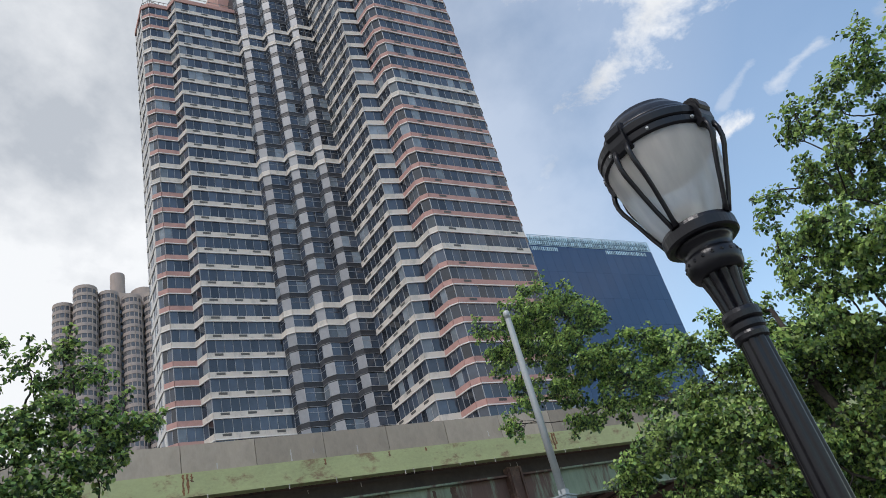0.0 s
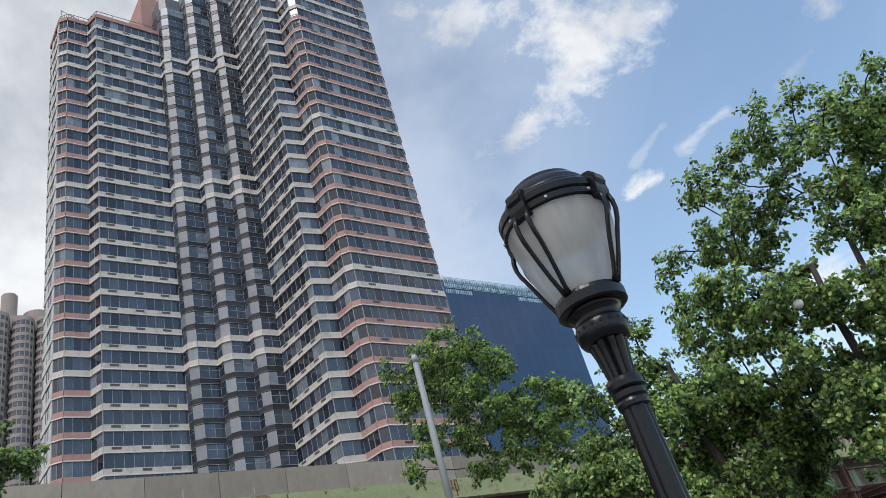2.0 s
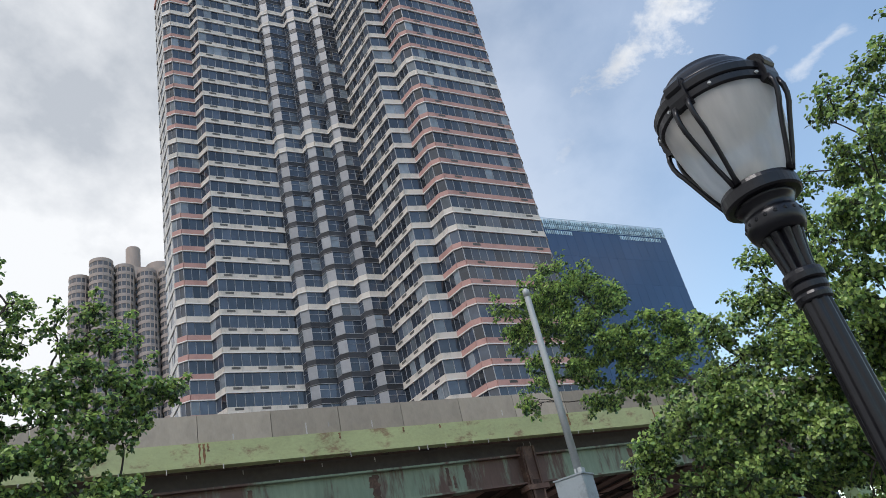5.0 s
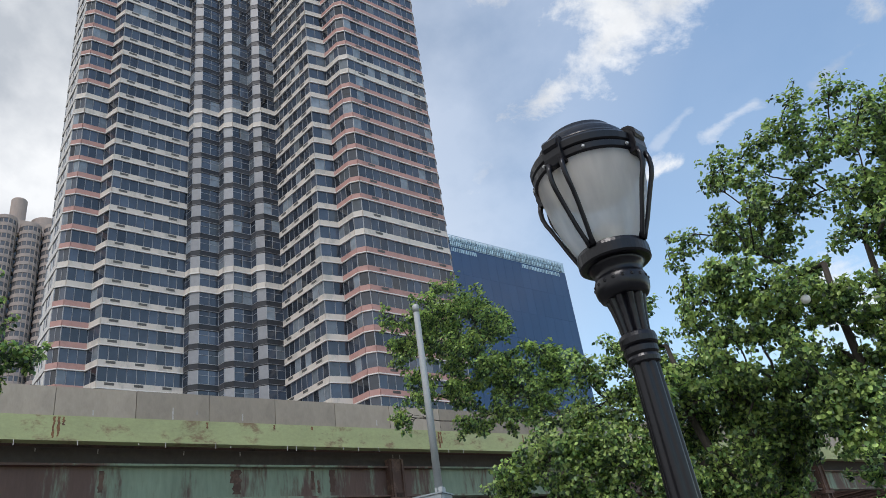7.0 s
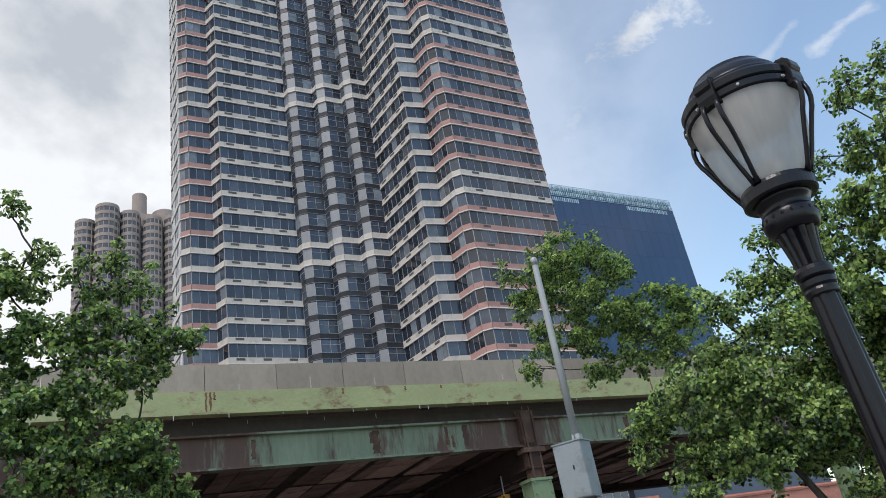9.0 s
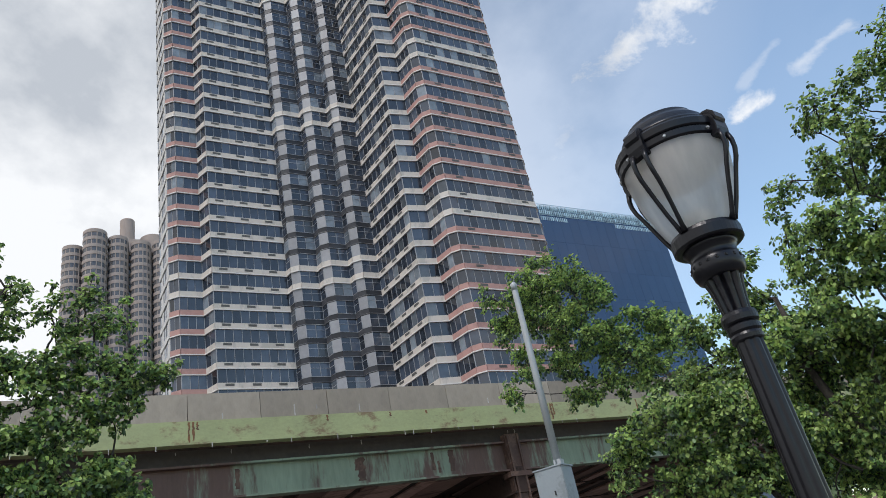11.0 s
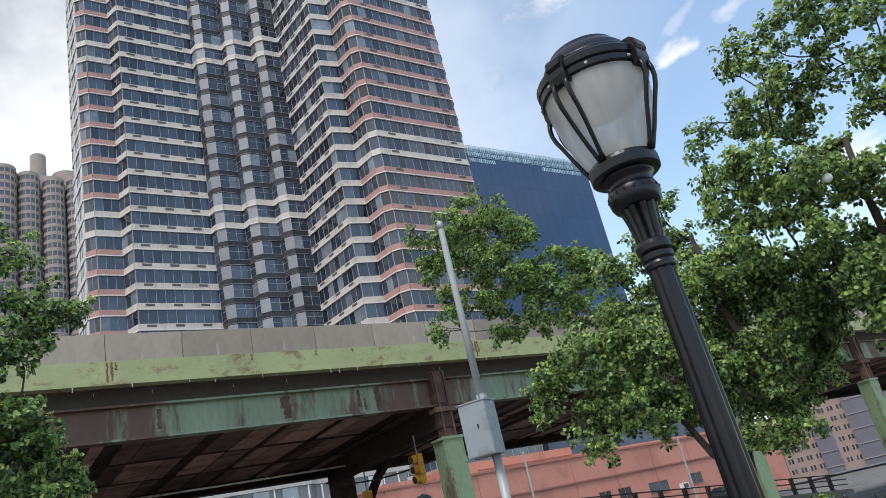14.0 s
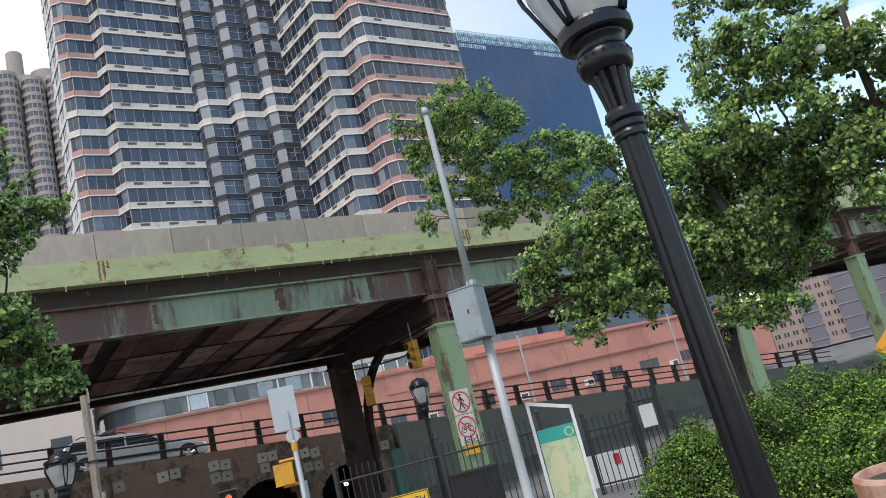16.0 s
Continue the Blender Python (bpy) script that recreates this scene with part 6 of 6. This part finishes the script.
        b.box(-2.3, s * 0.905 - 0.02, 0.52, 2.3, s * 0.905 + 0.02, 0.57)
        part("side_moulding", b, M["iron"], car)


build_suv()


def build_parked(label, s, colour, length=4.4):
    p = via(s, WALL_N - 2.6, ramp_z(s) - 0.25)
    car = thing("car", label, "car", at=pose(p[0], p[1], p[2], 0, 4.2, 34.5))
    b = Build()
    prof = [(-length / 2, 0.35), (-length / 2, 0.85), (-1.5, 0.95), (-1.0, 1.42), (0.5, 1.45), (1.1, 0.95), (length / 2 - 0.1, 0.8), (length / 2, 0.4)]
    n = len(prof)
    for q in (-0.85, 0.85):
        b.v += [(x, q * (0.85 if z > 1 else 1), z) for x, z in prof]
    b.f += [tuple(range(n)), tuple(range(n, 2 * n))[::-1]] + [(n + q, n + (q + 1) % n, (q + 1) % n, q) for q in range(n)]
    b.i += [0] * (n + 2)
    part("body", b, colour, car)
    b = Build()
    b.quad((-0.95, -0.79, 1.0), (0.85, -0.80, 1.0), (0.45, -0.735, 1.38), (-0.8, -0.735, 1.38))
    part("window", b, M["car_glass"], car)
    for x in (-1.35, 1.35):
        b = Build()
        b.tube([(x, -0.88, 0.33), (x, -0.66, 0.33)], 0.33, 18)
        part("tyre", b, M["tyre"], car)


build_parked("dark blue car driving along the ramp", 41.0, M["car_glass"])


def build_headlight(s, z):
    p = via(s, WALL_N - 0.6, z)
    b = Build()
    b.tube([p, p + N3 * 0.06], 0.09, 12)
    tagged(new("headlamp", b.mesh("headlamp", M["headlight"])), "lit vehicle headlamp inside the arch", "headlamp")


build_headlight(13.2, 0.55)
build_headlight(10.6, 0.42)


# ---- buildings behind ----
def wall_box(b, s0, s1, n0, n1, z0, z1, i=0):
    b.frame_box(via(s0, n1, z0), W3 * (s1 - s0), N3 * (n0 - n1), UP * (z1 - z0), i)


def build_salmon():
    house = thing("low_building", "long low salmon-painted building with ribbon windows and air conditioners", "building")
    N = -60.0
    b = Build()
    wall_box(b, 8.6, 84.0, N, N - 16, 0, 7.7)
    part("wall", b, M["salmon"], house)
    b = Build()
    wall_box(b, 30.5, 33.5, N + 0.06, N - 3, 5.9, 8.1)
    wall_box(b, 39.0, 54.0, N - 2.5, N - 14, 7.7, 9.0)
    wall_box(b, 54.0, 84.0, N - 2.5, N - 14, 7.7, 8.2)
    part("roof_block", b, M["salmon"], house)
    b = Build()
    wall_box(b, 33.0, 84.0, N + 0.16, N, 5.15, 5.32)
    wall_box(b, 8.6, 84.0, N + 0.14, N, 7.55, 7.75)
    wall_box(b, 42.0, 54.0, N + 0.1 - 2.5, N - 2.6, 8.15, 8.25)
    part("string_course", b, M["salmon_trim"], house)
    for j, s in enumerate(np.arange(12.0, 82.0, 5.6)):
        b = Build()
        wall_box(b, s - 0.02, s + 0.03, N + 0.02, N, 0.5, 7.5)
        part("joint", b, M["salmon_trim"], house)
    for s, w, z in ((25.0, 1.6, 4.7), (36.3, 1.5, 3.0), (40.6, 1.4, 3.0), (49.2, 1.9, 2.9), (54.6, 1.5, 2.8), (57.3, 1.7, 2.8), (62.2, 2.8, 2.7), (20.0, 1.8, 3.0), (14.0, 1.8, 3.2), (68.0, 2.0, 2.8), (31.0, 1.5, 3.0)):
        b = Build()
        wall_box(b, s - w / 2, s + w / 2, N + 0.03, N - 0.1, z, z + 1.05)
        frame_ob = part("window", b, M["far_glass"], house)
        b = Build()
        wall_box(b, s - w / 2 - 0.06, s + w / 2 + 0.06, N + 0.07, N, z - 0.08, z)
        wall_box(b, s - w / 2 - 0.06, s + w / 2 + 0.06, N + 0.07, N, z + 1.05, z + 1.12)
        wall_box(b, s - 0.03, s + 0.03, N + 0.06, N, z, z + 1.05)
        part("frame", b, M["salmon_trim"], frame_ob)
    for s, z in ((34.2, 2.9), (44.5, 2.75), (53.0, 2.6), (65.7, 2.45), (27.5, 3.0), (22.5, 3.0)):
        b = Build()
        wall_box(b, s - 0.5, s + 0.5, N + 0.45, N, z, z + 0.65)
        unit = part("air_conditioner", b, M["white_paint"], house, "white window air conditioner")
        b = Build()
        wall_box(b, s - 0.36, s + 0.36, N + 0.47, N + 0.45, z + 0.1, z + 0.55)
        part("grille", b, M["grille"], unit)
    # glazed upper storey with pale bands, curved at its western end
    b, g, m = Build(), Build(), Build()
    ring = [(34.0, N - 1.5), (34.0, N - 14), (9.0, N - 14), (8.2, N - 6)] + [(8.2 + 3.6 * (1 - math.cos(a)), N - 4.2 + 3.4 * math.sin(a)) for a in np.linspace(0.1, math.pi / 2, 7)] + [(24.5, N - 0.8), (25.2, N - 1.5)]
    def wall_ring(grow, z0, z1, build):
        cx, cy = 21.0, N - 8
        pts = [via(cx + (s - cx) * grow, cy + (n - cy) * grow, 0)[:2] for s, n in ring]
        area = sum(pts[i][0] * pts[(i + 1) % len(pts)][1] - pts[(i + 1) % len(pts)][0] * pts[i][1] for i in range(len(pts)))
        build.prism([tuple(p) for p in (pts if area > 0 else pts[::-1])], z0, z1)
    wall_ring(0.985, 7.7, 12.0, g)
    part("glazing", g, M["ribbon_glass"], house)
    wall_ring(1.0, 7.7, 7.95, b)
    wall_ring(1.01, 9.2, 9.6, b)
    wall_ring(1.0, 11.6, 13.0, b)
    part("pale_band", b, M["ribbon_band"], house)
    upper = Build()
    wall_ring(1.004, 9.6, 10.5, upper)
    part("spandrel", upper, M["salmon"], house)
    for s in np.arange(12.6, 34.0, 1.45):
        front = N - 0.75 if s < 24.6 else N - 1.45
        b = Build()
        wall_box(b, s - 0.05, s + 0.05, front, front - 0.2, 7.95, 9.15)
        part("mullion", b, M["white_paint"], house)
    # single panes that stand out in the ribbon: open, dark or curtained
    for s, w, mat in ((12.9, 1.1, "car_glass"), (14.8, 1.3, "ribbon_lit"), (16.6, 0.9, "car_glass"), (18.2, 1.0, "car_glass"), (20.2, 1.3, "ribbon_lit"), (22.6, 1.3, "ribbon_lit"), (27.2, 1.2, "car_glass"), (30.6, 1.3, "ribbon_lit")):
        front = N - 0.72 if s < 24.6 else N - 1.42
        b = Build()
        wall_box(b, s - w / 2, s + w / 2, front, front - 0.3, 7.98, 9.12)
        part("pane", b, M[mat], house)


build_salmon()


def build_block(label, s0, s1, n0, n1, top, mat, cols, rows, w, h, z0, pitch, glass="far_glass", name="building"):
    ob = thing(name, label, "building")
    b = Build()
    wall_box(b, s0, s1, n0, n1, 0, top)
    part("wall", b, M[mat], ob)
    b = Build()
    wall_box(b, s0 - 0.2, s1 + 0.2, n0 + 0.2, n1 - 0.2, top, top + 0.6)
    part("roof_edge", b, M[mat], ob)
    b = Build()
    b.frame_box(-W3 * w / 2 - N3 * 0.1, W3 * w, N3 * 0.14, UP * h)
    data = b.mesh("window", M[glass])
    for c in range(cols):
        for r in range(rows):
            o = part("window", data, M[glass], ob)
            o.matrix_basis = Matrix.Translation(via(s0 + (c + 0.5) * (s1 - s0) / cols, n0, z0 + r * pitch))
    return ob


build_block("beige rendered apartment block with few windows", -14.0, 7.0, -58.0, -72.0, 19.5, "beige", 5, 5, 1.3, 1.3, 3.0, 3.3)
build_block("blue-grey flat-fronted office block", 72.0, 112.0, -88.0, -100.0, 15.5, "far_grey", 1, 1, 3.0, 1.0, 2.0, 3.0)


def build_far_bricks():
    # brown brick housing blocks and a slate-clad block seen beneath the elevated road
    def place(az, dist):
        return np.array([math.sin(radians(az)) * dist, math.cos(radians(az)) * dist, 0.0])
    blocks = ((17.0, 20.6, "far_slate", 1, 5, 8.6, 152, "slate-grey end of a distant block"), (20.0, 22.35, "far_brick", 4, 9, 18, 150, "brown brick housing block with small windows"),
              (22.2, 23.3, "far_slate", 1, 5, 9.0, 149.6, "dark recess bay of a brick housing block"), (22.3, 24.6, "far_brick", 4, 9, 18, 150, "brown brick housing block with paired windows"),
              (24.55, 28.2, "far_slate", 1, 7, 18, 149.5, "slate-grey banded slab block"), (28.1, 37.5, "far_brick", 11, 9, 18, 148, "brown brick housing slab with small windows"))
    for az0, az1, mat, cols, rows, top, dist, label in blocks:
        a, c = place(az0, dist), place(az1, dist)
        d = c - a
        size = np.linalg.norm(d)
        d /= size
        out = np.array([d[1], -d[0], 0])
        ob = thing("housing_block", label, "apartment building")
        b = Build()
        b.frame_box(a - out * 20, d * size, out * 20, (0, 0, top))
        part("wall", b, M[mat], ob)
        if cols == 1:
            for r in range(rows):
                b = Build()
                b.frame_box(a + UP * (1.0 + 2.5 * r), d * size, out * 0.12, (0, 0, 0.14))
                part("floor_band", b, M["roof_grey"], ob)
        else:
            b = Build()
            b.frame_box(-d * 0.16, d * 0.32, out * 0.06, (0, 0, 0.75))
            data = b.mesh("window", M["far_glass"])
            for q in range(cols):
                for r in range(rows):
                    for e in (-0.27, 0.27):
                        o = part("window", data, M["far_glass"], ob)
                        o.matrix_basis = Matrix.Translation(a + d * ((q + 0.5) * size / cols + e) + UP * (1.2 + 1.75 * r))


build_far_bricks()


def build_blue_tower():
    ob = thing("glass_tower", "plain dark blue glass office tower with white louvred top", "office building")
    d = np.array([math.cos(radians(37.5)), math.sin(radians(37.5)), 0])
    out = np.array([d[1], -d[0], 0])
    a = np.array([17.96, 229.2, 0])
    size, top = 56.5, 127.2
    b = Build()
    b.frame_box(a - out * 40, d * size, out * 40, (0, 0, top - 4.5))
    part("wall", b, M["blue_glass"], ob)
    b = Build()
    b.frame_box(a - out * 39.5 + d * 0.3 + UP * (top - 4.5), d * (size - 0.6), out * 39.0, (0, 0, 3.6))
    part("plant_storey", b, M["blue_glass"], ob)
    cols, rows = 14, 12
    b = Build()
    b.frame_box((0, 0, 0), d * (size / cols - 0.04), out * 0.06, (0, 0, (top - 5) / rows - 0.04))
    data = b.mesh("pane", M["blue_pane"])
    for c in range(cols):
        for r in range(rows):
            o = part("pane", data, M["blue_pane"], ob)
            o.matrix_basis = Matrix.Translation(a + d * (size * c / cols + 0.06) + UP * (0.3 + r * (top - 5) / rows))
    # pale louvre frames along the top
    b = Build()
    b.frame_box((0, 0, 0), d * 0.55, out * 0.12, (0, 0, 1.5))
    cell = b.mesh("louvre", M["louvre"])
    for j in range(68):
        for z in (top - 4.1, top - 2.1, top - 6.6):
            if z < top - 5 and not (j < 14 or 39 < j < 64):
                continue
            o = part("louvre", cell, M["louvre"], ob)
            o.matrix_basis = Matrix.Translation(a + d * (size * j / 68 + 0.2) + UP * z)
    b = Build()
    for z in (top - 4.5, top - 2.4, top - 0.3):
        b.frame_box(a + UP * z, d * size, out * 0.15, (0, 0, 0.16))
    part("louvre_rail", b, M["louvre"], ob)


build_blue_tower()


def build_bay_tower():
    ob = thing("bay_tower", "brown concrete apartment tower of stacked rounded bays", "apartment building")
    c0 = np.array([-130.2, 230.8])
    away = c0 / np.linalg.norm(c0)
    right = np.array([away[1], -away[0]])
    bays = [(-18.5, -6.0, 3.6, 145.0), (-11.5, -9.5, 4.0, 149.5), (-4.0, -8.0, 3.4, 148.0), (3.5, -8.0, 3.4, 146.0), (11.0, -8.0, 3.6, 146.5), (18.5, -6.0, 3.8, 144.0)]
    b = Build()
    core = lambda g: [tuple(c0 + right * x + away * y) for x, y in ((-17 - g, -5.5 - g), (21 + g, -5 - g), (21 + g, 20), (-17 - g, 20))]
    b.prism(core(0), 0, 145.0)
    part("core", b, M["bay_glass"], ob)
    b = Build()
    for k in range(int(125 / 2.95)):
        b.prism(core(0.5), 145.0 - 2.95 * k - 0.5, 145.0 - 2.95 * k + 0.55)
    part("floor_slabs", b, M["bay_concrete"], ob)
    for x, y, r, top in bays:
        p = c0 + right * x + away * y
        b, g = Build(), Build()
        floors = int((top - 20) / 2.95)
        prof = []
        for k in range(floors, 0, -1):
            z = top - 2.95 * k
            prof += [(r * 0.95, z - 0.02), (r, z), (r, z + 1.25), (r * 0.95, z + 1.27)]
        prof += [(r * 0.95, top - 0.1), (r, top), (r, top + 1.3), (r * 0.9, top + 1.4), (0.1, top + 1.4)]
        b.lathe((p[0], p[1], 0), prof, 28, caps=False)
        g.lathe((p[0], p[1], 0), [(r * 0.965, 20), (r * 0.965, top)], 28, caps=False)
        bay = part("bay", b, M["bay_concrete"], ob)
        part("bay_glass", g, M["bay_glass"], bay)
        m = Build()
        for k in range(14):
            a = 2 * math.pi * k / 14
            m.frame_box((p[0] + r * 0.97 * math.cos(a), p[1] + r * 0.97 * math.sin(a), 20), (0.25, 0, 0), (0, 0.25, 0), (0, 0, top - 20))
        part("bay_mullions", m, M["bay_concrete"], bay)
    for x, r, z, y in ((-1.0, 2.6, 162.0, 0), (8.0, 4.6, 156.0, 3)):
        p = c0 + right * x + away * y
        b = Build()
        b.lathe((p[0], p[1], 0), [(r, 143), (r, z - 0.4), (r * 0.9, z), (0.1, z + 0.05)], 28)
        part("roof_drum", b, M["bay_concrete"], ob, smooth=False)
    b = Build()
    q = [tuple(c0 + right * x + away * y) for x, y in ((-6, -5), (14, -4), (14, 12), (-6, 12))]
    b.prism(q, 144, 151.5)
    part("roof_block", b, M["bay_concrete"], ob)


build_bay_tower()


def build_street_pole(label, s, n, top, lean):
    p = via(s, n, 0)
    ob = thing("light_pole", label, "street lamp", "far light poles", at=pose(p[0], p[1], 0))
    b = Build()
    b.tube([(0, 0, -0.3), (0, 0, top)], [0.11, 0.07], 10)
    part("pole", b, M["galvanised"], ob)
    b = Build()
    b.tube([(0, 0, top - 0.02), (0, 0, top + 0.12)], [0.1, 0.06], 10)
    part("cap", b, M["galvanised"], ob)


build_street_pole("pale grey light pole behind the ramp", 38.2, -50, 7.6, -1.2)
build_street_pole("pale grey light pole before the salmon building", 56.0, -50, 7.0, -1.2)
